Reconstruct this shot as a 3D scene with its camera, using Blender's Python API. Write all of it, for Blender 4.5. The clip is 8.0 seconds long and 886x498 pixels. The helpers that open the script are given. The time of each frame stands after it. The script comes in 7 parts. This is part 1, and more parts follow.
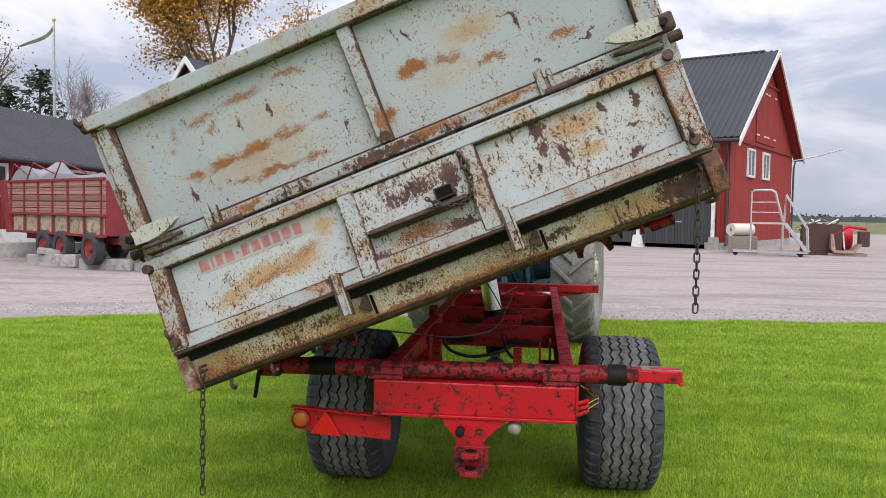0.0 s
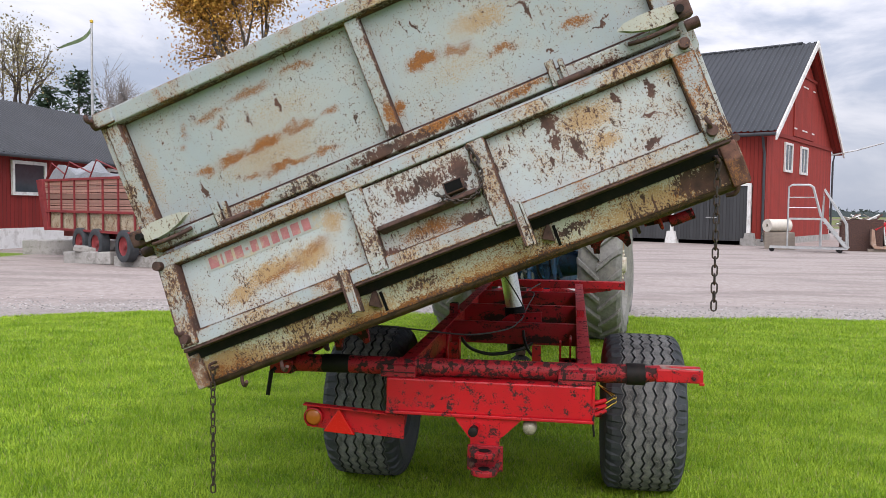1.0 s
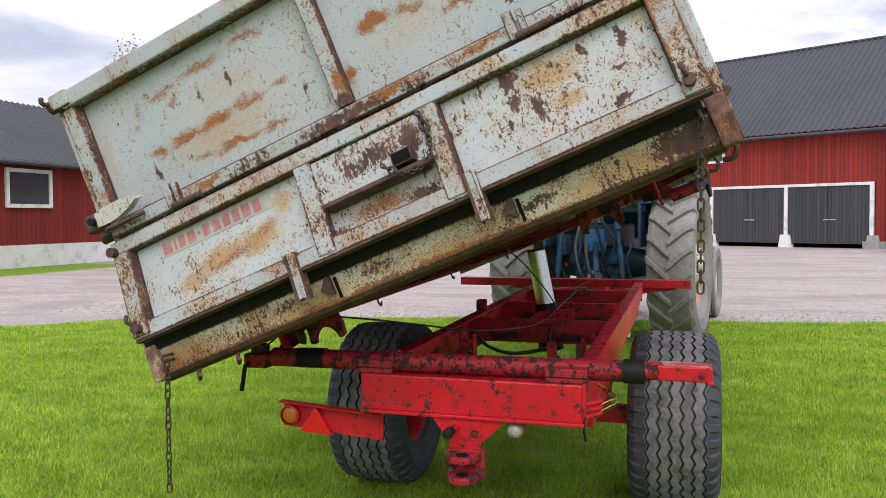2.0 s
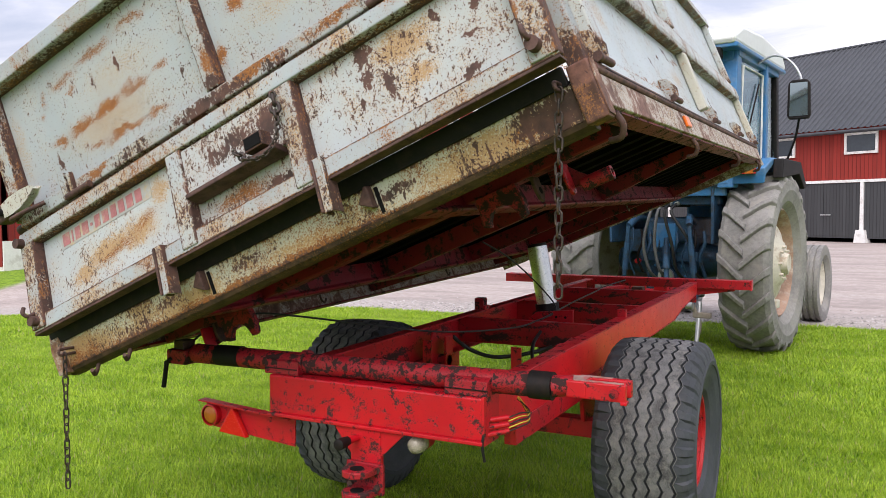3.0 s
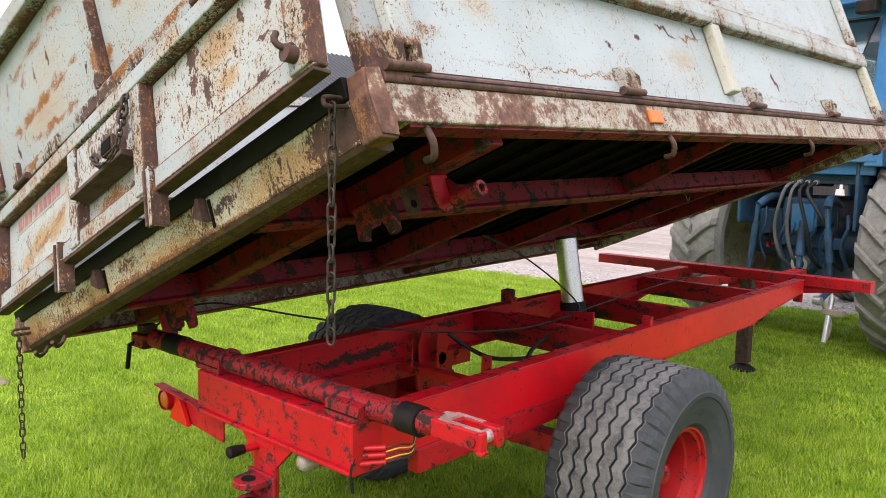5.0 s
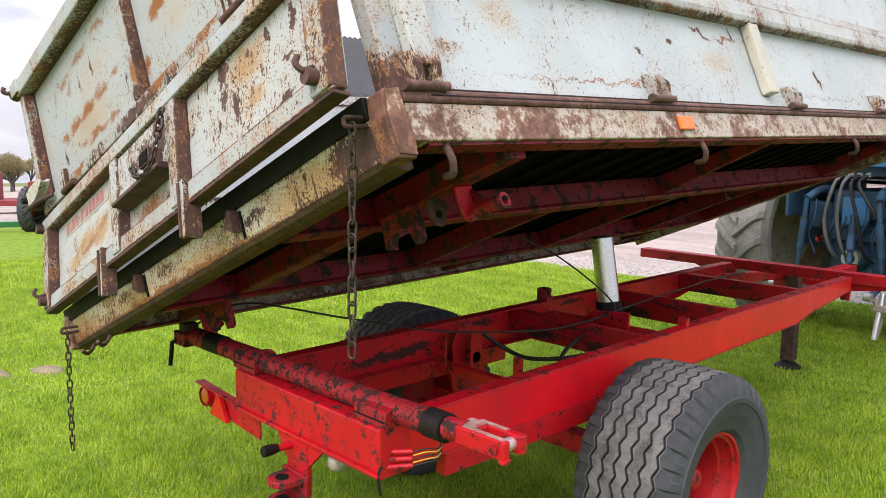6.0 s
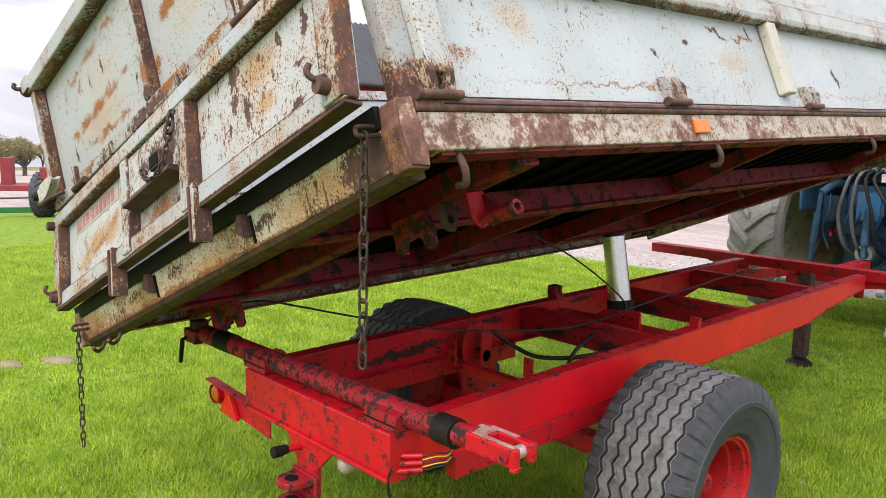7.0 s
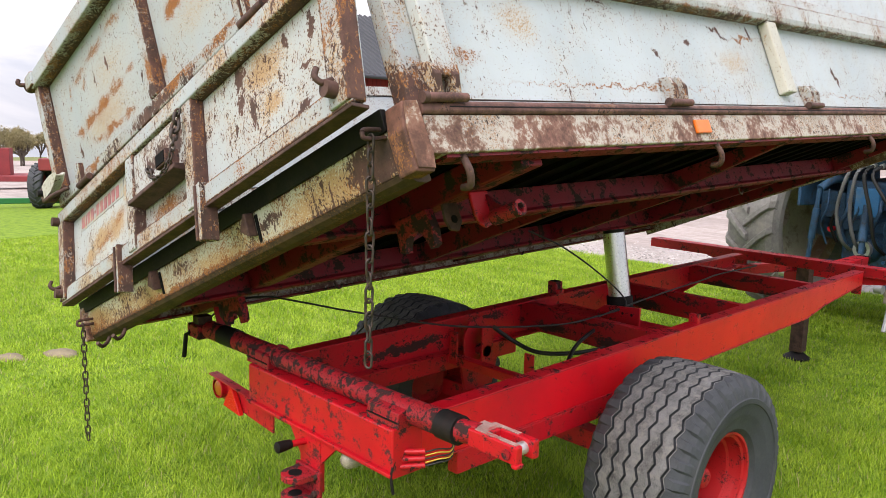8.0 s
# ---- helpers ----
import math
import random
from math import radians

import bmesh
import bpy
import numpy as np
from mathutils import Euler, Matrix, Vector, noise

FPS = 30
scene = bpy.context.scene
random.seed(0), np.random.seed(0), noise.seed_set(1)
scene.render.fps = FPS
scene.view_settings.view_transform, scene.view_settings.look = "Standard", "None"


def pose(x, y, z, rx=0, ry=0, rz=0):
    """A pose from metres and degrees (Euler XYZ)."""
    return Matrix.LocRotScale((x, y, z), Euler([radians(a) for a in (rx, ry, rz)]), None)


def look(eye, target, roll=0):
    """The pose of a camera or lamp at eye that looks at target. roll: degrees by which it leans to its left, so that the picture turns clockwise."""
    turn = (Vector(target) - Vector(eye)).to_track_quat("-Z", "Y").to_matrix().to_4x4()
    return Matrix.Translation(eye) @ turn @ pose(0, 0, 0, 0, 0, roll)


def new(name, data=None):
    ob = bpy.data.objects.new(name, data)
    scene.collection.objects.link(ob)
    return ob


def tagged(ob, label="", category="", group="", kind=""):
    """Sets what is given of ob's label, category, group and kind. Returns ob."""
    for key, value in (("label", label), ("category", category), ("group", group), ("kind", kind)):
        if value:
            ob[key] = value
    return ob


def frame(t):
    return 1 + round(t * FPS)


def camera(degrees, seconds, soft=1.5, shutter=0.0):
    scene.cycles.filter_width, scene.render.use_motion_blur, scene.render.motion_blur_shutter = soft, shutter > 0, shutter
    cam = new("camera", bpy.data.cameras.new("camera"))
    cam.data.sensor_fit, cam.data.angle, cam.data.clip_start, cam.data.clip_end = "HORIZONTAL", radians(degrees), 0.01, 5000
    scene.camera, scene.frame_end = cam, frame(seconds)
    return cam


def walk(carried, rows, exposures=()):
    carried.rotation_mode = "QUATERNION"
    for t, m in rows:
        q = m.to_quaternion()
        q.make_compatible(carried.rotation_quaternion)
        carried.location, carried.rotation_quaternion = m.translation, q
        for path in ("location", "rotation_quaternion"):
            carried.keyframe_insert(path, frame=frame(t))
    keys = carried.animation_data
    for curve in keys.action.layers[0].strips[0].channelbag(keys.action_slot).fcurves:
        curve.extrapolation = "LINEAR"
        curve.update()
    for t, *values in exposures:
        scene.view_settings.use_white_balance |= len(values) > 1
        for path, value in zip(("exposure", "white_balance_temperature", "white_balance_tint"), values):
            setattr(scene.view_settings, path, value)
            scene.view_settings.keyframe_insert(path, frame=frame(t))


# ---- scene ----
cam = camera(59.0, 8.0, soft=0.5)
PATH = [
    (0, (0.284, -3.530, 1.580), (0.042, -1.547, 1.487), 0.88),
    (0.5, (0.288, -3.503, 1.587), (0.023, -1.523, 1.487), 0.87),
    (1, (0.364, -3.455, 1.574), (0.039, -1.484, 1.472), 0.65),
    (2.5, (1.208, -2.710, 1.414), (0.444, -0.863, 1.345), -0.58),
    (3, (1.574, -2.410, 1.435), (0.651, -0.638, 1.345), -0.22),
    (3.5, (1.791, -2.140, 1.492), (0.736, -0.445, 1.363), 0.54),
    (4, (1.954, -1.855, 1.533), (0.791, -0.236, 1.376), 0.83),
    (5.5, (2.350, -1.552, 1.683), (0.951, -0.144, 1.438), 1.18),
    (6, (2.350, -1.546, 1.715), (0.923, -0.169, 1.455), 1.01),
    (6.5, (2.328, -1.531, 1.751), (0.890, -0.170, 1.468), 1.25),
    (7, (2.325, -1.532, 1.769), (0.885, -0.175, 1.474), 1.31),
    (7.5, (2.319, -1.536, 1.791), (0.881, -0.182, 1.481), 1.50),
    (8, (2.331, -1.560, 1.795), (0.897, -0.202, 1.479), 1.51),
]
walk(cam, [(t, look(eye, target, roll)) for t, eye, target, roll in PATH],
     exposures=[(0, -0.06, 6500, 17), (1, -0.03, 6500, 17), (2.5, 0.14, 6600, 19), (4, 0.42, 6800, 20), (6, 0.51, 6900, 20), (8, 0.50, 6900, 20)])

# ---- world, sun and exposure ----
SUN_EL, SUN_AZ = 46.0, 167.0          # degrees above the horizon; clockwise from +y
world = bpy.data.worlds.new("overcast_sky")
scene.world = world
world.use_nodes = True


class Nodes:
    """Short way to write node trees."""

    def __init__(self, tree):
        self.tree = tree
        tree.nodes.clear()

    def add(self, kind):
        return self.tree.nodes.new(kind)

    def put(self, socket, value):
        if isinstance(value, bpy.types.NodeSocket):
            self.tree.links.new(value, socket)
        elif isinstance(value, (tuple, list)) and len(value) == 3 and socket.type == "RGBA":
            socket.default_value = (*value, 1)
        else:
            socket.default_value = value

    def math(self, op, a, b=0.0, c=0.0, clamp=False):
        node = self.add("ShaderNodeMath")
        node.operation, node.use_clamp = op, clamp
        for n, value in enumerate((a, b, c)):
            self.put(node.inputs[n], value)
        return node.outputs[0]

    def mix(self, fac, a, b, blend="MIX"):
        node = self.add("ShaderNodeMix")
        node.data_type, node.blend_type = "RGBA", blend
        self.put(node.inputs[0], fac)
        self.put(node.inputs[6], a)
        self.put(node.inputs[7], b)
        return node.outputs[2]

    def step(self, value, lo, hi, a=0.0, b=1.0):
        node = self.add("ShaderNodeMapRange")
        node.interpolation_type = "SMOOTHSTEP"
        for n, v in enumerate((value, lo, hi, a, b)):
            self.put(node.inputs[n], v)
        return node.outputs[0]

    def mapped(self, vector, scale=(1, 1, 1), at=(0, 0, 0), turn=(0, 0, 0)):
        node = self.add("ShaderNodeMapping")
        self.put(node.inputs[0], vector)
        node.inputs[1].default_value, node.inputs[2].default_value, node.inputs[3].default_value = at, turn, scale
        return node.outputs[0]

    def noise(self, vector, scale, detail=5.0, rough=0.6, twist=0.0):
        node = self.add("ShaderNodeTexNoise")
        self.put(node.inputs["Vector"], vector)
        node.inputs["Scale"].default_value, node.inputs["Detail"].default_value = scale, detail
        node.inputs["Roughness"].default_value, node.inputs["Distortion"].default_value = rough, twist
        return node.outputs["Fac"]

    def cells(self, vector, scale, feature="F1"):
        node = self.add("ShaderNodeTexVoronoi")
        node.feature = feature
        self.put(node.inputs["Vector"], vector)
        node.inputs["Scale"].default_value = scale
        return node

    def coords(self, which="Object"):
        return self.add("ShaderNodeTexCoord").outputs[which]

    def split(self, vector):
        node = self.add("ShaderNodeSeparateXYZ")
        self.put(node.inputs[0], vector)
        return node.outputs

    def bump(self, height, strength=0.4, distance=0.004):
        node = self.add("ShaderNodeBump")
        node.inputs["Strength"].default_value, node.inputs["Distance"].default_value = strength, distance
        self.put(node.inputs["Height"], height)
        return node.outputs[0]

    def surface(self, colour, rough=0.6, metal=0.0, normal=None, spec=0.5, coat=0.0):
        node = self.add("ShaderNodeBsdfPrincipled")
        self.put(node.inputs["Base Color"], colour)
        self.put(node.inputs["Roughness"], rough)
        self.put(node.inputs["Metallic"], metal)
        node.inputs["Specular IOR Level"].default_value = spec
        node.inputs["Coat Weight"].default_value = coat
        if normal is not None:
            self.put(node.inputs["Normal"], normal)
        out = self.add("ShaderNodeOutputMaterial")
        self.tree.links.new(node.outputs[0], out.inputs[0])
        return node


w = Nodes(world.node_tree)
way = w.coords("Generated")
height = w.split(way)[2]
stretch = w.mapped(way, scale=(1.0, 1.0, 3.6))
banks = w.step(w.noise(stretch, 2.6, 7, 0.55, 0.5), 0.40, 0.60)
wisps = w.noise(stretch, 6.5, 6, 0.6)
cover = w.math("ADD", w.math("MULTIPLY", banks, 0.72), w.math("MULTIPLY", wisps, 0.42))
grey = w.mix(w.math("MINIMUM", cover, 1.0), (0.35, 0.435, 0.575), (0.96, 0.985, 1.02))
sky = w.add("ShaderNodeTexSky")
sky.sky_type = "NISHITA"
sky.sun_disc = False
sky.sun_elevation, sky.sun_rotation = radians(SUN_EL), radians(SUN_AZ)
blue = w.mix(1.0, sky.outputs[0], (0.10, 0.10, 0.10), "MULTIPLY")
low = w.step(height, 0.0, 0.22)
dome = w.mix(0.9, blue, grey)
dome = w.mix(low, w.mix(0.45, dome, (0.62, 0.70, 0.80)), dome)
# an overcast sky is brighter overhead than near the horizon
lift = w.math("ADD", 0.86, w.math("MULTIPLY", w.math("MAXIMUM", height, 0.0), 1.45))
back = w.add("ShaderNodeBackground")
w.put(back.inputs[1], lift)
w.put(back.inputs[0], dome)
w.tree.links.new(back.outputs[0], w.add("ShaderNodeOutputWorld").inputs[0])

sun = new("sun", bpy.data.lights.new("sun", "SUN"))
sun.data.energy, sun.data.angle, sun.data.color = 2.5, radians(50), (0.985, 0.96, 0.92)
az, el = radians(SUN_AZ), radians(SUN_EL)
sun.matrix_world = look((40 * math.sin(az) * math.cos(el), 40 * math.cos(az) * math.cos(el), 40 * math.sin(el)), (0, 0, 0))


# ---- materials ----
def material(name):
    m = bpy.data.materials.new(name)
    m.use_nodes = True
    return m, Nodes(m.node_tree)


def stain_field(n, p, stains, axes=(0, 2)):
    """Soft ellipses: (a, b, half length, half height, tilt in degrees, strength)."""
    total = None
    ragged = n.add("ShaderNodeTexNoise")
    n.put(ragged.inputs["Vector"], p)
    ragged.inputs["Scale"].default_value, ragged.inputs["Detail"].default_value, ragged.inputs["Roughness"].default_value = 14.0, 6.0, 0.65
    shove = n.add("ShaderNodeVectorMath")
    shove.operation = "MULTIPLY_ADD"
    n.put(shove.inputs[0], ragged.outputs["Color"])
    shove.inputs[1].default_value, shove.inputs[2].default_value = (0.09, 0.09, 0.11), (-0.045, -0.045, -0.055)
    moved = n.add("ShaderNodeVectorMath")
    n.put(moved.inputs[0], p)
    n.put(moved.inputs[1], shove.outputs[0])
    xyz = n.split(moved.outputs[0])
    for a, b, la, lb, tilt, strength in stains:
        dx, dz = n.math("SUBTRACT", xyz[axes[0]], a), n.math("SUBTRACT", xyz[axes[1]], b)
        c, s = math.cos(radians(tilt)), math.sin(radians(tilt))
        ex = n.math("DIVIDE", n.math("ADD", n.math("MULTIPLY", dx, c), n.math("MULTIPLY", dz, s)), la * 1.25)
        ez = n.math("DIVIDE", n.math("SUBTRACT", n.math("MULTIPLY", dz, c), n.math("MULTIPLY", dx, s)), lb * 1.25)
        far = n.math("SQRT", n.math("ADD", n.math("MULTIPLY", ex, ex), n.math("MULTIPLY", ez, ez)))
        soft = n.step(far, 1.0, 0.1, 0.0, strength)
        total = soft if total is None else n.math("MAXIMUM", total, soft)
    return total


def flakes(n, noise, density, width=0.03, power=0.36):
    """Where a noise passes a limit that falls as the density rises."""
    return n.step(n.math("ADD", noise, n.math("MULTIPLY", density, power)), 0.705, 0.705 + width)


def edge_closeness(n, axes):
    """1 on the part's own rims along the given axes, 0 inside."""
    g = n.split(n.coords("Generated"))
    total = None
    for a in axes:
        near = n.math("MULTIPLY", n.math("ABSOLUTE", n.math("SUBTRACT", g[a], 0.5)), 2.0)
        near = n.step(near, 0.70, 1.0)
        total = near if total is None else n.math("MAXIMUM", total, near)
    return total


PALE = (0.345, 0.392, 0.408)


def rusty_paint(name, base=PALE, rust=0.5, chips=0.5, wash=0.4, brown=(), orange=(), yellow=(), axes=(0, 2), shift=(0, 0, 0), edges=(), wear=0.5):
    """Old sheet-metal paint: faded tone, speckled ochre wash, orange rust, dark chips down to the metal."""
    m, n = material(name)
    own = n.coords()
    p = n.mapped(own, at=shift)
    big, patch, mid = n.noise(p, 1.7, 6, 0.55), n.noise(p, 5.0, 7, 0.65), n.noise(p, 11.0, 7, 0.68)
    speck, dots = n.noise(p, 190.0, 3, 0.75), n.noise(p, 340.0, 2, 0.6)
    chip = n.noise(n.mapped(p, scale=(1.0, 1.0, 0.55)), 74.0, 6, 0.74, 0.5)
    pits = n.noise(n.mapped(p, at=(3.3, 1.7, 9.1)), 125.0, 3, 0.66)
    streaks = n.noise(n.mapped(p, scale=(22, 22, 1.2)), 2.0, 5, 0.6)
    colour = n.mix(n.step(big, 0.3, 0.7), base, tuple(c * k for c, k in zip(base, (0.84, 0.88, 0.90))))
    colour = n.mix(n.math("MULTIPLY", n.step(patch, 0.45, 0.75), 0.30), colour, tuple(min(1, c * 1.2) for c in base))
    colour = n.mix(n.math("MULTIPLY", n.step(streaks, 0.52, 0.80), 0.30 * wash), colour, (0.42, 0.33, 0.20))
    ochre = n.math("MULTIPLY", n.step(patch, 0.36, 0.66), 0.78 * wash)
    if yellow:
        ochre = n.math("MAXIMUM", ochre, stain_field(n, own, yellow, axes))
    hot = n.math("MULTIPLY", n.step(n.math("ADD", n.math("MULTIPLY", mid, 0.5), n.math("MULTIPLY", big, 0.5)), 0.38, 0.64), 1.0 * rust)
    if orange:
        hot = n.math("MAXIMUM", hot, n.math("MULTIPLY", stain_field(n, own, orange, axes), 0.90))
    bare = n.math("MULTIPLY", n.math("ADD", 0.55, n.math("MULTIPLY", n.step(patch, 0.38, 0.66), 0.75)), 0.85 * chips)
    if edges:
        rim = edge_closeness(n, edges)
        bare = n.math("ADD", bare, n.math("MULTIPLY", rim, wear * 0.55))
        hot = n.math("ADD", hot, n.math("MULTIPLY", rim, wear * 0.75))
    if brown:
        bare = n.math("MAXIMUM", bare, n.math("MULTIPLY", stain_field(n, own, brown, axes), 0.84))
    colour = n.mix(n.math("MULTIPLY", ochre, 0.42), colour, (0.44, 0.33, 0.17))
    colour = n.mix(n.math("MULTIPLY", flakes(n, speck, ochre, 0.08, 0.38), 0.85), colour, n.mix(dots, (0.26, 0.125, 0.035), (0.46, 0.29, 0.11)))
    colour = n.mix(n.math("MULTIPLY", n.math("MINIMUM", hot, 1.0), 0.36), colour, (0.32, 0.165, 0.058))
    rusty = flakes(n, n.math("ADD", n.math("MULTIPLY", speck, 0.82), n.math("MULTIPLY", mid, 0.18)), hot, 0.07, 0.40)
    colour = n.mix(rusty, colour, n.mix(n.step(dots, 0.3, 0.7), (0.125, 0.045, 0.018), (0.36, 0.140, 0.030)))
    dark = n.math("MAXIMUM", flakes(n, chip, bare, 0.022), flakes(n, pits, n.math("MULTIPLY", bare, 0.80), 0.025))
    drip = flakes(n, n.math("ADD", n.math("MULTIPLY", streaks, 0.65), n.math("MULTIPLY", chip, 0.35)), bare, 0.02, 0.28)
    dark = n.math("MAXIMUM", dark, drip)
    # a rusty rim round every chip
    rim_rust = n.math("MAXIMUM", flakes(n, chip, n.math("ADD", bare, 0.10), 0.06), flakes(n, pits, n.math("ADD", n.math("MULTIPLY", bare, 0.80), 0.10), 0.06))
    colour = n.mix(n.math("MULTIPLY", rim_rust, 0.62), colour, n.mix(speck, (0.22, 0.10, 0.040), (0.40, 0.24, 0.11)))
    colour = n.mix(n.math("MULTIPLY", dark, 0.96), colour, n.mix(n.step(mid, 0.3, 0.7), (0.030, 0.018, 0.016), (0.110, 0.052, 0.040)))
    gone = n.math("MAXIMUM", rusty, dark)
    rough = n.math("ADD", n.math("MULTIPLY", gone, 0.38), n.math("ADD", 0.40, n.math("MULTIPLY", speck, 0.14)))
    relief = n.math("ADD", n.math("MULTIPLY", speck, 0.25), n.math("SUBTRACT", n.math("MULTIPLY", rusty, 0.3), n.math("MULTIPLY", dark, 0.5)))
    n.surface(colour, rough, 0.0, n.bump(relief, 0.5, 0.003), 0.4)
    return m


def rust_steel(name, base=(0.105, 0.052, 0.040), orange=0.4, cream=0.0, pale=(0.50, 0.47, 0.41), shift=(0, 0, 0)):
    """Rusted steel: purple-brown mottling, orange bloom, black pits and what is left of the old cream paint."""
    m, n = material(name)
    p = n.mapped(n.coords(), at=shift)
    big, mid, fine, speck = n.noise(p, 4.5, 6, 0.6), n.noise(p, 19.0, 7, 0.68), n.noise(p, 85.0, 6, 0.74), n.noise(p, 210.0, 3, 0.7)
    colour = n.mix(n.step(mid, 0.32, 0.68), tuple(c * 0.55 for c in base), tuple(c * k for c, k in zip(base, (1.45, 1.35, 1.35))))
    mixed = n.math("ADD", n.math("MULTIPLY", big, 0.40), n.math("ADD", n.math("MULTIPLY", mid, 0.35), n.math("MULTIPLY", fine, 0.25)))
    if cream:
        left = n.step(mixed, 0.60 - 0.20 * cream, 0.66 - 0.20 * cream)
        soft = n.step(mixed, 0.53 - 0.20 * cream, 0.66 - 0.20 * cream)
        colour = n.mix(n.math("MULTIPLY", soft, 0.55), colour, (0.33, 0.20, 0.135))
        colour = n.mix(n.math("MULTIPLY", left, 0.85), colour, n.mix(n.step(fine, 0.35, 0.65), tuple(c * 0.82 for c in pale), pale))
    bloom = flakes(n, speck, n.math("MULTIPLY", n.step(big, 0.40, 0.66), orange), 0.07, 0.55)
    colour = n.mix(n.math("MULTIPLY", bloom, 0.75), colour, n.mix(speck, (0.20, 0.075, 0.020), (0.36, 0.16, 0.045)))
    pits = flakes(n, fine, n.math("MULTIPLY", n.step(big, 0.35, 0.6), 0.42), 0.025, 0.36)
    colour = n.mix(n.math("MULTIPLY", pits, 0.9), colour, (0.028, 0.017, 0.015))
    n.surface(colour, n.math("ADD", 0.56, n.math("MULTIPLY", fine, 0.26)), 0.0, n.bump(n.math("SUBTRACT", n.math("MULTIPLY", speck, 0.3), n.math("MULTIPLY", pits, 0.5)), 0.5, 0.003), 0.3)
    return m


def red_paint(name, base=(0.56, 0.004, 0.013), chips=0.4, dust=0.2, gloss=0.33, worn=(), axes=(1, 2), patch=15.0, size=1.0):
    m, n = material(name)
    p = n.coords()
    big, mid, grain = n.noise(p, 2.1, 5), n.noise(p, 11.0, 7, 0.68), n.noise(p, 210.0, 4, 0.70)
    along = n.noise(n.mapped(p, scale=(0.8, 0.6, 1)), 105.0 / size, 7, 0.78)
    colour = n.mix(n.step(big, 0.3, 0.72), base, tuple(c * k for c, k in zip(base, (0.72, 0.8, 0.9))))
    colour = n.mix(n.math("MULTIPLY", n.step(mid, 0.5, 0.75), dust), colour, (0.30, 0.045, 0.035))
    bare = n.math("MULTIPLY", n.math("ADD", 0.30, n.math("MULTIPLY", n.step(n.noise(p, patch, 7, 0.66), 0.46, 0.66), 0.85)), 0.85 * chips)
    if worn:
        bare = n.math("MAXIMUM", bare, n.math("MULTIPLY", stain_field(n, p, worn, axes), 0.92))
    dark = n.math("MAXIMUM", flakes(n, along, bare, 0.02), flakes(n, grain, n.math("MULTIPLY", bare, 0.8), 0.025))
    colour = n.mix(n.math("MULTIPLY", dark, 0.95), colour, n.mix(mid, (0.010, 0.008, 0.008), (0.030, 0.019, 0.017)))
    rough = n.math("ADD", n.math("MULTIPLY", dark, 0.45), n.math("ADD", gloss, n.math("MULTIPLY", mid, 0.22)))
    n.surface(colour, rough, 0, n.bump(n.math("SUBTRACT", n.math("MULTIPLY", grain, 0.2), n.math("MULTIPLY", dark, 0.6)), 0.4, 0.002), 0.42)
    return m


def plain(name, colour, rough=0.6, metal=0.0, scale=12.0, spread=0.25, relief=0.25, dirt=None, spec=0.4, size=0.002):
    """Any smaller surface: two scales of tone, a little relief, dirt if given."""
    m, n = material(name)
    p = n.coords()
    big, fine = n.noise(p, scale * 0.22, 5), n.noise(p, scale * 4, 5, 0.65)
    tone = n.math("ADD", n.math("MULTIPLY", big, 0.6), n.math("MULTIPLY", fine, 0.4))
    c = n.mix(n.step(tone, 0.32, 0.68), tuple(v * (1 - spread) for v in colour), tuple(min(1, v * (1 + spread)) for v in colour))
    if dirt:
        c = n.mix(n.step(n.noise(p, scale * 0.6, 8, 0.7), 0.48, 0.66, 0, 0.85), c, dirt)
    r = n.math("ADD", rough - 0.08, n.math("MULTIPLY", fine, 0.18))
    n.surface(c, r, metal, n.bump(fine, relief, size), spec)
    return m


def boards(name, colour, pitch=0.19, axis=0, groove=0.10, spread=0.16, rough=0.75, weather=0.25):
    """Painted wall boards with dark joints, every board of its own tone."""
    m, n = material(name)
    p = n.coords()
    along = n.math("DIVIDE", n.split(p)[axis], pitch)
    part_of = n.math("FRACT", along)
    number = n.math("FLOOR", along)
    rnd = n.add("ShaderNodeTexWhiteNoise")
    rnd.noise_dimensions = "1D"
    n.put(rnd.inputs["W"], number)
    c = n.mix(rnd.outputs[0], tuple(v * (1 - spread) for v in colour), tuple(v * (1 + spread) for v in colour))
    stripes = n.noise(n.mapped(p, scale=(9, 9, 0.5)), 2.0, 6, 0.65)
    c = n.mix(n.math("MULTIPLY", n.step(stripes, 0.42, 0.72), weather), c, tuple(v * 0.55 + 0.03 for v in colour))
    joint = n.math("MAXIMUM", n.step(part_of, groove, groove * 0.4), n.step(part_of, 1 - groove, 1 - groove * 0.4))
    c = n.mix(n.math("MULTIPLY", joint, 0.6), c, tuple(v * 0.35 for v in colour))
    n.surface(c, rough, 0, n.bump(n.math("SUBTRACT", n.math("MULTIPLY", stripes, 0.2), joint), 0.6, 0.02), 0.3)
    return m


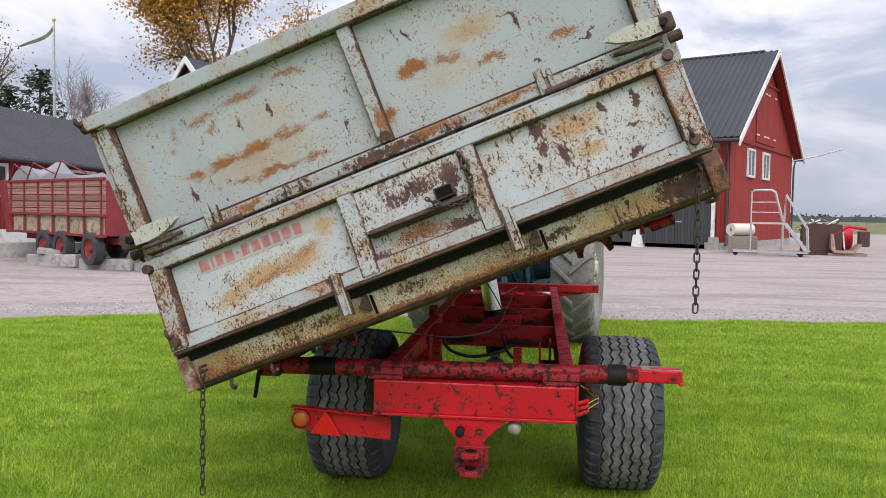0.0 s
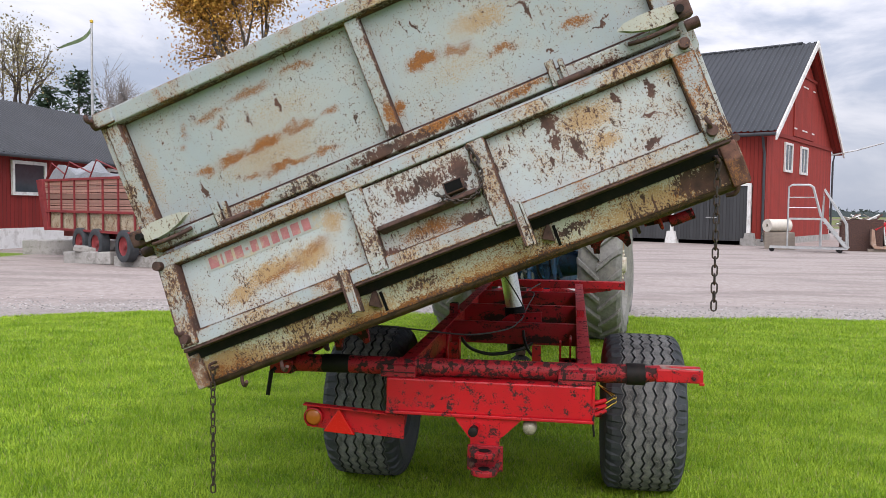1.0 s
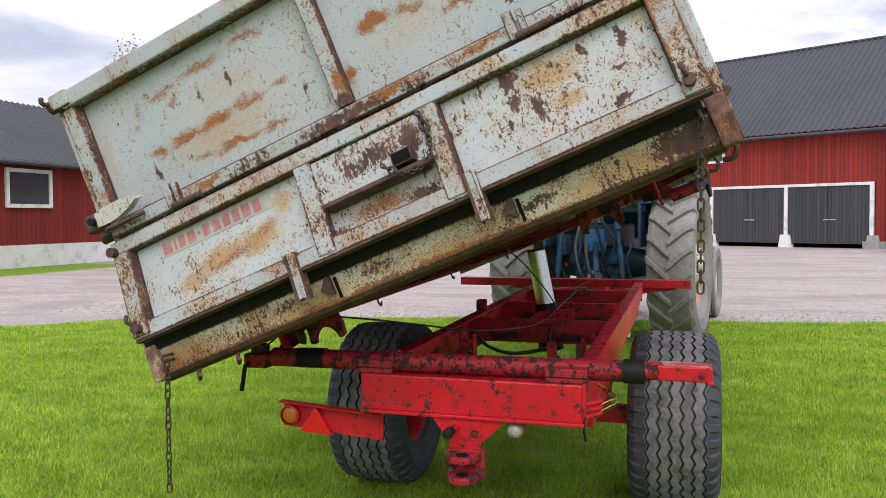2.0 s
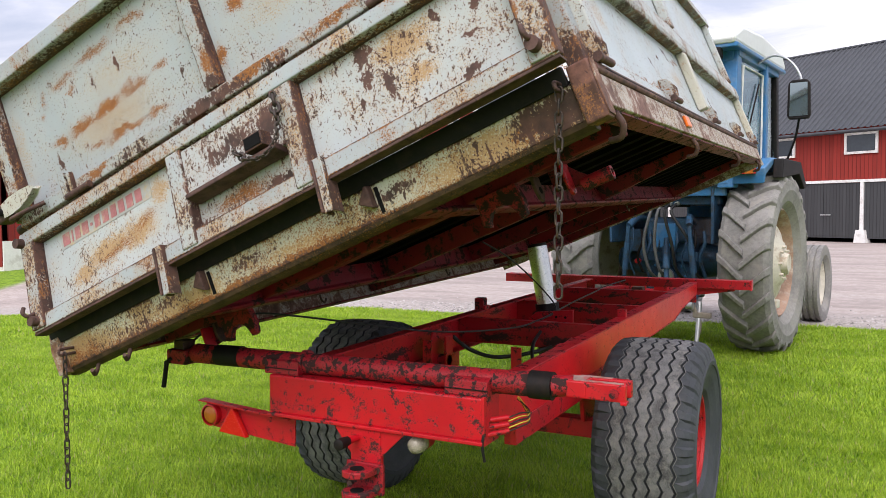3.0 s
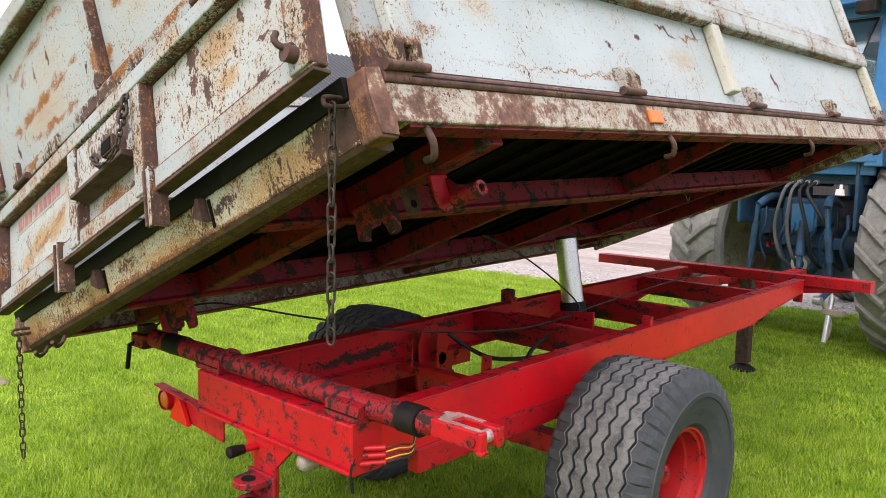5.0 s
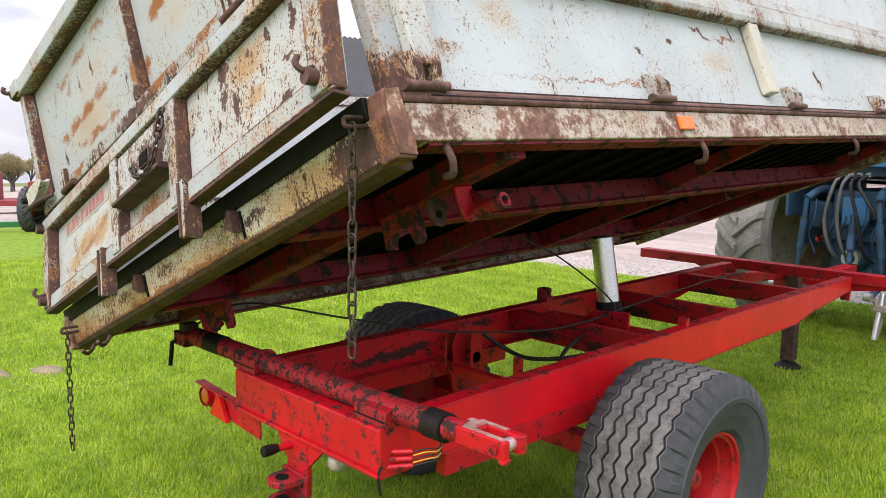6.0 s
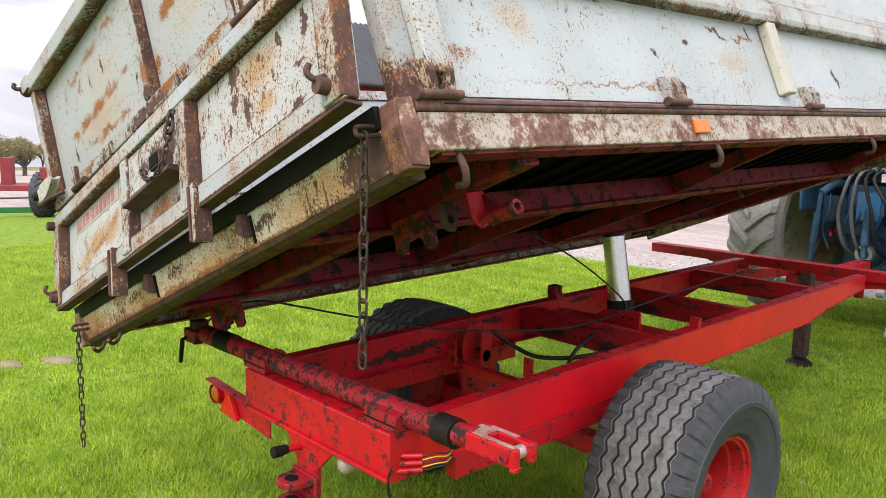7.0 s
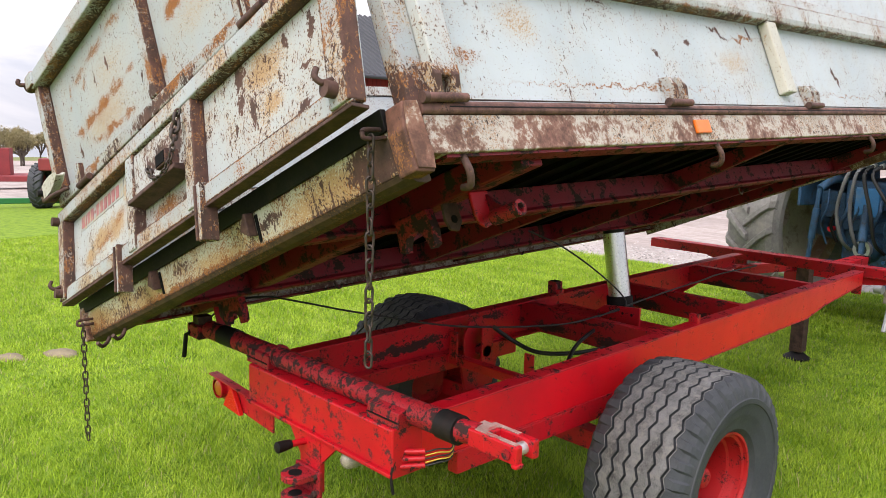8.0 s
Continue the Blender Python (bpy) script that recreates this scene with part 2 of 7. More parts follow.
# gate and box paint: stains in the box's own coordinates
M_UPPER = rusty_paint("paint_upper_gate", rust=0.15, chips=0.30, wash=0.46,
    orange=[(0.36, 0.838, 0.09, 0.035, 0, 0.80), (0.50, 0.845, 0.12, 0.040, 3, 0.95), (0.64, 0.850, 0.13, 0.048, 3, 1.0), (0.80, 0.862, 0.14, 0.035, 3, 0.85), (0.95, 0.865, 0.06, 0.025, 0, 0.7),
            (0.55, 0.745, 0.08, 0.028, -2, 0.75), (0.70, 0.735, 0.16, 0.030, -2, 0.92), (0.87, 0.728, 0.10, 0.025, -2, 0.8), (0.46, 1.045, 0.12, 0.030, 2, 0.75), (0.66, 1.070, 0.16, 0.035, 2, 0.8), (0.88, 1.085, 0.14, 0.030, 2, 0.75),
            (0.49, 1.00, 0.05, 0.022, 0, 0.7), (0.34, 1.03, 0.025, 0.06, 0, 0.65), (0.31, 0.97, 0.03, 0.025, 0, 0.7), (1.37, 0.906, 0.11, 0.050, 6, 1.05), (1.52, 0.885, 0.11, 0.040, -10, 0.8), (1.68, 0.825, 0.10, 0.030, -8, 0.8), (1.98, 0.805, 0.10, 0.030, 0, 0.85), (1.215, 0.768, 0.03, 0.07, 0, 0.95)],
    yellow=[(1.637, 0.961, 0.20, 0.09, 0, 0.75), (0.65, 0.80, 0.40, 0.13, 0, 0.62), (0.75, 0.95, 0.35, 0.12, 0, 0.5), (1.5, 0.82, 0.3, 0.1, 0, 0.5), (0.14, 0.92, 0.05, 0.25, 0, 0.5)],
    brown=[(0.754, 0.974, 0.013, 0.05, 10, 1.2), (1.038, 0.79, 0.013, 0.045, 0, 1.0), (0.324, 0.76, 0.013, 0.045, 15, 1.1), (1.81, 0.93, 0.014, 0.055, 20, 1.2), (1.80, 0.955, 0.05, 0.010, 0, 0.9), (2.046, 0.765, 0.06, 0.008, 5, 1.1), (1.852, 0.739, 0.02, 0.009, 20, 1.1), (1.392, 1.049, 0.009, 0.045, 10, 1.0), (0.62, 0.96, 0.007, 0.06, 0, 0.8), (1.345, 1.05, 0.007, 0.07, 5, 0.8)])
M_LOWER = rusty_paint("paint_lower_gate", base=(0.41, 0.452, 0.462), rust=0.28, chips=0.40, wash=0.68, shift=(0.7, 0.3, 0.2),
    yellow=[(0.48, -0.24, 0.20, 0.07, 4, 1.0), (0.66, -0.235, 0.16, 0.08, 4, 0.95), (0.34, -0.28, 0.12, 0.05, 4, 0.9), (0.80, -0.14, 0.08, 0.08, 0, 0.8), (1.88, -0.135, 0.18, 0.09, 0, 0.95), (1.905, -0.25, 0.10, 0.06, 0, 0.9), (2.2, -0.1, 0.06, 0.06, 0, 0.7)],
    orange=[(0.52, -0.26, 0.18, 0.035, 8, 0.72), (0.70, -0.21, 0.12, 0.04, 10, 0.68), (1.17, -0.312, 0.22, 0.05, 0, 0.85)],
    brown=[(1.737, -0.095, 0.050, 0.065, -12, 1.15), (1.748, -0.175, 0.035, 0.06, -12, 1.0), (1.809, -0.225, 0.030, 0.07, 5, 1.1), (2.0, -0.108, 0.03, 0.03, 0, 1.1), (2.135, -0.13, 0.014, 0.06, 0, 1.1), (2.10, -0.222, 0.05, 0.013, 5, 1.1), (2.06, -0.325, 0.05, 0.02, 0, 1.1), (1.49, -0.18, 0.02, 0.035, -30, 1.0), (1.69, -0.245, 0.02, 0.03, -30, 1.1), (1.34, -0.336, 0.09, 0.05, 0, 1.1), (1.0, -0.35, 0.06, 0.04, 0, 0.9)])
M_PLATE = rusty_paint("paint_latch_plate", base=(0.41, 0.445, 0.455), rust=0.50, chips=0.50, wash=0.6, shift=(1.3, 0, 0.2),
    brown=[(1.225, -0.143, 0.15, 0.08, 0, 0.88), (1.134, -0.15, 0.14, 0.07, 0, 0.80), (1.36, -0.15, 0.07, 0.10, 0, 1.1)])
M_RIB = rusty_paint("paint_ribs", rust=0.60, chips=0.50, wash=0.95, shift=(3.1, 1, 0.4), edges=(0,), wear=0.55)
M_RIBRUST = rusty_paint("paint_rusted_post", rust=0.55, chips=0.42, wash=0.6, shift=(4.1, 1, 0.4), edges=(0,), wear=0.6, brown=[(1.17, 0.685, 0.05, 0.06, 0, 1.0)], orange=[(1.18, 0.76, 0.05, 0.10, 0, 0.85)])
M_RAIL = rusty_paint("paint_rails", rust=0.58, chips=0.42, wash=0.95, shift=(5.3, 2, 0.9), edges=(2,), wear=0.75)
M_RAILRUST = rusty_paint("paint_rusted_rail", rust=0.62, chips=0.45, wash=0.7, shift=(6.3, 2, 0.9), edges=(2,), wear=0.6,
    brown=[(1.15, 0.63, 0.32, 0.04, 0, 1.0), (0.72, 0.63, 0.10, 0.04, 0, 0.75), (1.45, 0.62, 0.12, 0.03, 0, 0.8), (2.0, 0.61, 0.16, 0.03, 0, 0.85), (0.15, 0.62, 0.14, 0.04, 0, 0.75)], orange=[(1.35, 0.64, 0.25, 0.03, 0, 1.0), (0.55, 0.64, 0.12, 0.03, 0, 0.9), (1.7, 0.64, 0.25, 0.03, 0, 0.8)])
M_SILL = rusty_paint("paint_sill", base=(0.54, 0.555, 0.465), rust=0.50, chips=0.46, wash=1.15, shift=(8.2, 1, 0.3), yellow=[(0.15, 0.05, 0.35, 0.10, 0, 1.1), (0.75, 0.05, 0.3, 0.08, 0, 1.0), (1.35, 0.045, 0.5, 0.06, 0, 0.85), (2.0, 0.05, 0.4, 0.10, 0, 1.0)], orange=[(0.15, 0.03, 0.25, 0.06, 0, 0.85), (1.0, 0.02, 1.2, 0.030, 0, 1.0), (2.15, 0.05, 0.16, 0.05, 0, 0.8)],
    brown=[(2.22, 0.07, 0.20, 0.10, 0, 1.12), (1.68, 0.075, 0.12, 0.035, 0, 0.85), (1.05, 0.08, 0.14, 0.03, 0, 0.8), (0.65, 0.08, 0.10, 0.03, 0, 0.75)], edges=(2,), wear=0.45)
M_SIDE = rusty_paint("paint_side_board", base=(0.44, 0.495, 0.512), rust=0.14, chips=0.29, wash=0.42, shift=(0, 4.1, 0.6), axes=(1, 2),
    orange=[(1.90, 0.46, 0.22, 0.012, 4, 0.8), (1.0, 0.235, 0.9, 0.008, 0, 0.75), (2.8, 0.235, 0.8, 0.007, 0, 0.6), (0.24, 0.30, 0.10, 0.03, 0, 0.75)], yellow=[(0.5, 0.42, 0.12, 0.10, 0, 0.6), (1.75, 0.36, 0.2, 0.08, 0, 0.6)],
    brown=[(1.68, 0.475, 0.10, 0.012, -20, 1.1), (1.95, 0.49, 0.02, 0.05, 20, 1.1), (0.92, 0.52, 0.07, 0.008, -12, 1.1), (0.80, 0.55, 0.02, 0.02, 0, 1.0), (1.42, 0.41, 0.02, 0.04, 35, 1.0), (2.75, 0.33, 0.02, 0.07, 25, 1.1), (0.62, 0.60, 0.01, 0.05, 0, 1.0), (1.2, 0.36, 0.03, 0.012, 0, 1.0)])
M_SIDERIB = rusty_paint("paint_side_ribs", base=(0.46, 0.505, 0.505), rust=0.48, chips=0.42, wash=0.6, shift=(0, 7.7, 0.1), edges=(2,), wear=0.4)
M_SIDEBEAM = rust_steel("paint_side_beam", (0.150, 0.074, 0.056), 0.45, 0.68, (0.52, 0.49, 0.43), (0, 9.7, 0.3))
M_SILLRUST = rust_steel("rusted_sill_edge", (0.060, 0.036, 0.022), 0.30, 0.0, shift=(2.2, 1, 0.3))
M_CORNER = rust_steel("rusted_corner", (0.115, 0.056, 0.040), 0.75, 0.06, (0.42, 0.38, 0.32), (1.2, 5, 0.3))
M_POST = rust_steel("paint_corner_post", (0.150, 0.074, 0.050), 0.70, 0.50, (0.50, 0.45, 0.38), (0, 3.2, 0.7))
M_DARKRUST = rust_steel("rusty_steel", (0.074, 0.042, 0.034), 0.25)
M_STRIP = rust_steel("rusted_sill_strip", (0.125, 0.066, 0.054), 0.30, 0.10, (0.34, 0.27, 0.24), (3, 0.4, 0.2))
M_BLACK = plain("black_steel", (0.009, 0.008, 0.008), 0.6, 0, 20, 0.4, 0.3, (0.020, 0.013, 0.011), 0.2)
M_LEVER = rusty_paint("latch_casting", base=(0.47, 0.48, 0.43), rust=0.3, chips=0.36, wash=0.5)
M_RED = red_paint("red_chassis_paint", (0.54, 0.005, 0.013), chips=0.70, size=0.8)
M_REDCLEAN = red_paint("clean_scarlet_rail_paint", (0.74, 0.007, 0.015), chips=0.40, dust=0.08, gloss=0.26)
M_REDBEAM = red_paint("scarlet_rear_beam_paint", (0.54, 0.005, 0.014), chips=0.82, size=0.75, dust=0.12, gloss=0.28)
M_REDRAIL = red_paint("red_rail_paint_with_worn_patch", chips=0.66, worn=[(0.85, 0.715, 0.42, 0.045, 3, 1.05), (1.42, 0.785, 0.22, 0.030, 2, 0.9), (0.30, 0.745, 0.16, 0.040, 0, 0.8), (2.25, 0.800, 0.22, 0.03, 1, 0.8)])
M_REDCROSS = red_paint("red_cross_beam_paint", (0.42, 0.004, 0.012), chips=0.72, worn=[(-0.22, 0.730, 0.18, 0.045, 0, 1.0), (0.18, 0.725, 0.22, 0.040, 0, 1.0), (0.0, 0.80, 0.30, 0.018, 0, 0.8)], axes=(0, 2))
M_REDPIPE = red_paint("red_pipe_paint", (0.36, 0.006, 0.014), chips=1.28, dust=0.3, gloss=0.42, patch=26.0, size=0.55)
M_REDBLACK = red_paint("nearly_bare_red_paint", (0.34, 0.006, 0.012), chips=1.75, dust=0.2, gloss=0.42, patch=20.0, size=0.6)
# chipped chassis red, darkened in colour for the shade under the box
M_REDSHADED = red_paint("shaded_red_underframe_paint", (0.205, 0.002, 0.012), chips=0.95, dust=0.15, gloss=0.40)
# floor steel taken to near-black: the shade beneath the box is in its colour
M_FLOORSHADE = plain("floor_steel_with_shade", (0.005, 0.0045, 0.0045), 0.95, 0, 14, 0.4, 0.3, (0.012, 0.006, 0.006), 0.05)
M_TYRE = plain("tyre_rubber", (0.046, 0.051, 0.058), 0.70, 0, 22, 0.22, 0.5, (0.060, 0.063, 0.067), 0.35, 0.003)
M_TYREWORN = plain("worn_tread_rubber", (0.150, 0.150, 0.150), 0.9, 0, 62, 0.62, 1.2, (0.25, 0.240, 0.222), 0.3, 0.004)
M_TRACTYRE = plain("dusty_tractor_tyre", (0.225, 0.218, 0.205), 0.9, 0, 9, 0.30, 0.5, (0.27, 0.255, 0.225), 0.25, 0.004)
M_CHROME = plain("cylinder_steel", (0.62, 0.62, 0.61), 0.28, 1.0, 30, 0.10, 0.08)
M_CHAIN = plain("chain_steel", (0.060, 0.050, 0.045), 0.55, 0.6, 60, 0.4, 0.4, (0.10, 0.05, 0.03))
M_BLUE = plain("blue_tractor_paint", (0.032, 0.165, 0.36), 0.38, 0, 8, 0.18, 0.12, (0.11, 0.19, 0.27))
M_BLUEDARK = plain("oily_blue_castings", (0.022, 0.070, 0.135), 0.5, 0, 22, 0.5, 0.5, (0.028, 0.028, 0.030))
M_CREAM = plain("cream_rim_paint", (0.58, 0.54, 0.45), 0.6, 0, 14, 0.15, 0.25, (0.34, 0.25, 0.17))
M_RIMRUST = plain("rusty_pale_rim", (0.33, 0.21, 0.15), 0.75, 0, 14, 0.3, 0.4, (0.44, 0.38, 0.32))
M_RIMRED = red_paint("red_rim_paint", (0.50, 0.014, 0.016), chips=0.58, dust=0.12, gloss=0.40)
M_HOSE = plain("black_hose", (0.018, 0.018, 0.019), 0.45, 0, 30, 0.3, 0.1)
M_HOSEGREY = plain("grey_hose", (0.13, 0.135, 0.14), 0.5, 0, 30, 0.2, 0.1)
M_WHITE = plain("white_paint", (0.72, 0.72, 0.70), 0.6, 0, 5, 0.08, 0.15, (0.50, 0.48, 0.45))
M_ROOFWHITE = plain("white_cab_roof", (0.66, 0.68, 0.69), 0.5, 0, 5, 0.06, 0.1)
M_HAZEGLASS = plain("hazy_cab_glazing", (0.46, 0.48, 0.50), 0.25, 0, 4, 0.2, 0.05)
M_ZINC = plain("galvanised_steel", (0.50, 0.51, 0.51), 0.45, 0.7, 18, 0.18, 0.15)
M_CONCRETE = plain("concrete", (0.34, 0.33, 0.31), 0.9, 0, 7, 0.22, 0.7, (0.20, 0.19, 0.17), 0.3, 0.01)
M_ROOF = plain("dark_roof_sheet", (0.042, 0.046, 0.053), 0.62, 0, 1.2, 0.16, 0.1)
M_BARN = boards("falu_red_boards", (0.250, 0.026, 0.018))
M_DOORDARK = boards("dark_grey_door_boards", (0.050, 0.052, 0.055), pitch=0.16, weather=0.15)
M_WOODOLD = boards("worn_red_planks", (0.33, 0.175, 0.140), pitch=0.14, axis=2, weather=0.45, spread=0.40)
M_TARP = plain("grey_tarpaulin", (0.22, 0.23, 0.24), 0.6, 0, 3, 0.25, 0.5, None, 0.4, 0.02)
M_RUSTPANEL = rusty_paint("rusted_wagon_sheet", base=(0.46, 0.40, 0.30), rust=0.5, chips=0.5, wash=0.7)
M_WAGONRED = red_paint("faded_red_wagon", (0.24, 0.030, 0.032), chips=0.4, dust=0.5, gloss=0.55)
M_PLASTICRED = plain("red_reflector", (0.62, 0.012, 0.010), 0.25, 0, 40, 0.08, 0.05)
M_AMBER = plain("amber_lens", (0.42, 0.12, 0.015), 0.2, 0, 40, 0.1, 0.05)
M_ORANGE = plain("orange_reflector", (0.80, 0.17, 0.02), 0.3, 0, 40, 0.06, 0.05)
M_DECAL = plain("faded_decal_strip", (0.33, 0.345, 0.325), 0.55, 0, 20, 0.15, 0.1, (0.42, 0.32, 0.18))
M_LETTER = plain("faded_red_lettering", (0.36, 0.135, 0.14), 0.55, 0, 30, 0.2, 0.1, (0.40, 0.30, 0.22))
M_GREENMACH = plain("green_machine_paint", (0.02, 0.17, 0.055), 0.4, 0, 8, 0.15, 0.1)
M_BARK = plain("tree_bark", (0.10, 0.082, 0.066), 0.9, 0, 9, 0.3, 0.8, None, 0.2, 0.02)
M_NEEDLE = plain("pine_needles", (0.030, 0.058, 0.028), 0.8, 0, 3, 0.4, 0.3)
M_TWIG = plain("bare_twigs", (0.24, 0.22, 0.205), 0.9, 0, 6, 0.3, 0.3)
M_INSIDE = plain("dark_interior", (0.008, 0.008, 0.008), 0.9, 0, 12, 0.25, 0.1, None, 0.1)
M_WOODGREY = plain("weathered_wood", (0.26, 0.22, 0.18), 0.85, 0, 10, 0.25, 0.5)
M_ROLL = plain("white_wrap_roll", (0.62, 0.58, 0.50), 0.6, 0, 20, 0.1, 0.2)
M_LAMPGLASS = plain("clear_lamp_plastic", (0.30, 0.27, 0.21), 0.25, 0, 60, 0.45, 0.2, (0.12, 0.09, 0.055))
M_WORNTOP = plain("worn_bare_fork_paint", (0.37, 0.24, 0.21), 0.6, 0, 60, 0.45, 0.4, (0.42, 0.02, 0.02))
M_BRASS = plain("yellow_wires", (0.62, 0.42, 0.05), 0.5)
M_YELLOWPOST = rusty_paint("yellowed_post_paint", base=(0.50, 0.49, 0.42), rust=0.4, chips=0.34, wash=0.6)


def leaf_material(name, dark, light):
    m, n = material(name)
    rnd = n.add("ShaderNodeNewGeometry").outputs["Random Per Island"]
    node = n.surface(n.mix(rnd, dark, light), 0.65, 0, None, 0.3)
    node.inputs["Transmission Weight"].default_value = 0.0
    return m


M_AUTUMN = leaf_material("autumn_leaves", (0.33, 0.145, 0.026), (0.62, 0.37, 0.065))
M_STONES = leaf_material("gravel_stones", (0.16, 0.145, 0.135), (0.46, 0.43, 0.41))
M_LEAFFAINT = leaf_material("thin_dull_leaves", (0.16, 0.15, 0.07), (0.34, 0.28, 0.14))


def blade_material():
    m, n = material("grass_blades")
    rnd = n.add("ShaderNodeNewGeometry").outputs["Random Per Island"]
    p = n.coords()
    swath = n.noise(n.mapped(p, scale=(0.45, 1.6, 1), turn=(0, 0, radians(-10))), 1.9, 6, 0.65)
    patch = n.step(n.math("ADD", n.math("MULTIPLY", swath, 0.6), n.math("MULTIPLY", n.noise(p, 3.5, 5), 0.4)), 0.38, 0.62)
    a = n.mix(rnd, (0.095, 0.215, 0.008), (0.350, 0.520, 0.022))
    b = n.mix(rnd, (0.200, 0.350, 0.014), (0.540, 0.680, 0.075))
    c = n.mix(n.step(rnd, 0.955, 0.97), n.mix(patch, a, b), (0.42, 0.38, 0.18))
    node = n.surface(c, 0.45, 0, None, 0.35)
    thin = n.add("ShaderNodeBsdfTranslucent")
    n.put(thin.inputs[0], c)
    both = n.add("ShaderNodeMixShader")
    both.inputs[0].default_value = 0.42
    n.tree.links.new(node.outputs[0], both.inputs[1])
    n.tree.links.new(thin.outputs[0], both.inputs[2])
    out = [x for x in n.tree.nodes if x.bl_idname == "ShaderNodeOutputMaterial"][0]
    n.tree.links.new(both.outputs[0], out.inputs[0])
    return m


M_BLADES = blade_material()


def ground_material():
    """Lawn soil and thatch inside the lawn's line, sandy gravel on the yard, field beyond."""
    m, n = material("lawn_and_gravel_yard")
    p = n.coords()
    xyz = n.split(p)
    wob = n.math("MULTIPLY", n.math("SUBTRACT", n.noise(p, 1.3, 6, 0.6), 0.5), 0.5)
    edge = n.math("SUBTRACT", n.math("ADD", xyz[1], wob), n.math("ADD", 8.20, n.math("MULTIPLY", xyz[0], 0.15)))
    yard = n.step(edge, -0.10, 0.12)
    fine, mid, big = n.noise(p, 45.0, 5, 0.7), n.noise(p, 7.0, 6, 0.65), n.noise(p, 0.45, 6, 0.6)
    soil = n.mix(n.step(mid, 0.35, 0.65), (0.090, 0.165, 0.010), (0.180, 0.285, 0.020))
    soil = n.mix(n.step(fine, 0.62, 0.80, 0, 0.5), soil, (0.22, 0.19, 0.08))
    pebble = n.cells(p, 26.0)
    stone = n.mix(pebble.outputs["Color"], (0.20, 0.178, 0.165), (0.44, 0.41, 0.385))
    sand = n.mix(n.step(mid, 0.3, 0.7), (0.310, 0.262, 0.238), (0.410, 0.355, 0.328))
    tracks = n.noise(n.mapped(p, scale=(0.22, 0.8, 1), turn=(0, 0, radians(-9))), 1.3, 6, 0.65)
    sand = n.mix(n.step(tracks, 0.44, 0.62, 0, 0.55), sand, (0.205, 0.172, 0.156))
    loose = n.math("MAXIMUM", n.step(edge, 1.9, 0.9, 0.0, 0.85), n.step(big, 0.5, 0.7, 0, 0.4))
    gravel = n.mix(n.math("MULTIPLY", loose, n.step(fine, 0.35, 0.55)), sand, stone)
    c = n.mix(yard, soil, gravel)
    field = n.step(n.math("ADD", xyz[1], n.math("MULTIPLY", wob, 9)), 78.0, 86.0)
    c = n.mix(field, c, n.mix(big, (0.09, 0.13, 0.035), (0.20, 0.19, 0.075)))
    strip = n.math("MULTIPLY", n.step(n.math("ADD", xyz[0], wob), -16.2, -16.8), n.step(n.math("ADD", xyz[1], wob), 19.6, 18.8))
    c = n.mix(strip, c, soil)
    c = n.mix(n.step(n.math("ADD", xyz[0], wob), -27.2, -27.8), c, n.mix(field, gravel, c))
    relief = n.math("ADD", n.math("MULTIPLY", fine, 0.6), n.math("MULTIPLY", pebble.outputs["Distance"], 0.5))
    n.surface(c, 0.92, 0, n.bump(relief, 0.7, 0.02), 0.25)
    return m


M_GROUND = ground_material()


def glass_material(name, tint=(0.75, 0.85, 0.84), clear=0.72, rough=0.03):
    m, n = material(name)
    shine = n.add("ShaderNodeBsdfGlossy")
    shine.inputs["Roughness"].default_value = rough
    shine.inputs["Color"].default_value = (0.9, 0.95, 0.95, 1)
    see = n.add("ShaderNodeBsdfTransparent")
    see.inputs[0].default_value = (*tint, 1)
    mixer = n.add("ShaderNodeMixShader")
    mixer.inputs[0].default_value = clear
    n.tree.links.new(shine.outputs[0], mixer.inputs[1])
    n.tree.links.new(see.outputs[0], mixer.inputs[2])
    n.tree.links.new(mixer.outputs[0], n.add("ShaderNodeOutputMaterial").inputs[0])
    return m


M_CABGLASS = glass_material("cab_glass")
M_PANE = plain("dark_window_pane", (0.045, 0.055, 0.065), 0.08, 0, 2, 0.15, 0.02, None, 0.6)
M_MIRROR = plain("mirror_glass", (0.32, 0.38, 0.38), 0.05, 1.0, 3, 0.02, 0.0)


# ---- building helpers ----
def thing(name, label, category, at=None, group="", kind=""):
    ob = new(name)
    ob.empty_display_size = 0.1
    if at is not None:
        ob.matrix_world = at
    return tagged(ob, label, category, group, kind)


def part(name, bm, mat, parent=None, label="", bevel=0.0, smooth=False, m=None, mats=()):
    mesh = bpy.data.meshes.new(name)
    bmesh.ops.recalc_face_normals(bm, faces=bm.faces)
    bm.to_mesh(mesh)
    bm.free()
    mesh.materials.append(mat)
    for extra in mats:
        mesh.materials.append(extra)
    if smooth:
        for f in mesh.polygons:
            f.use_smooth = True
    ob = new(name, mesh)
    if parent is not None:
        ob.parent = parent
    if m is not None:
        ob.matrix_basis = m
    if bevel:
        mod = ob.modifiers.new("bevel", "BEVEL")
        mod.width, mod.segments, mod.limit_method, mod.angle_limit = bevel, 2, "ANGLE", radians(40)
    if smooth:
        mod = ob.modifiers.new("split", "EDGE_SPLIT")
        mod.split_angle = radians(52)
    if label:
        ob["label"] = label
    return ob


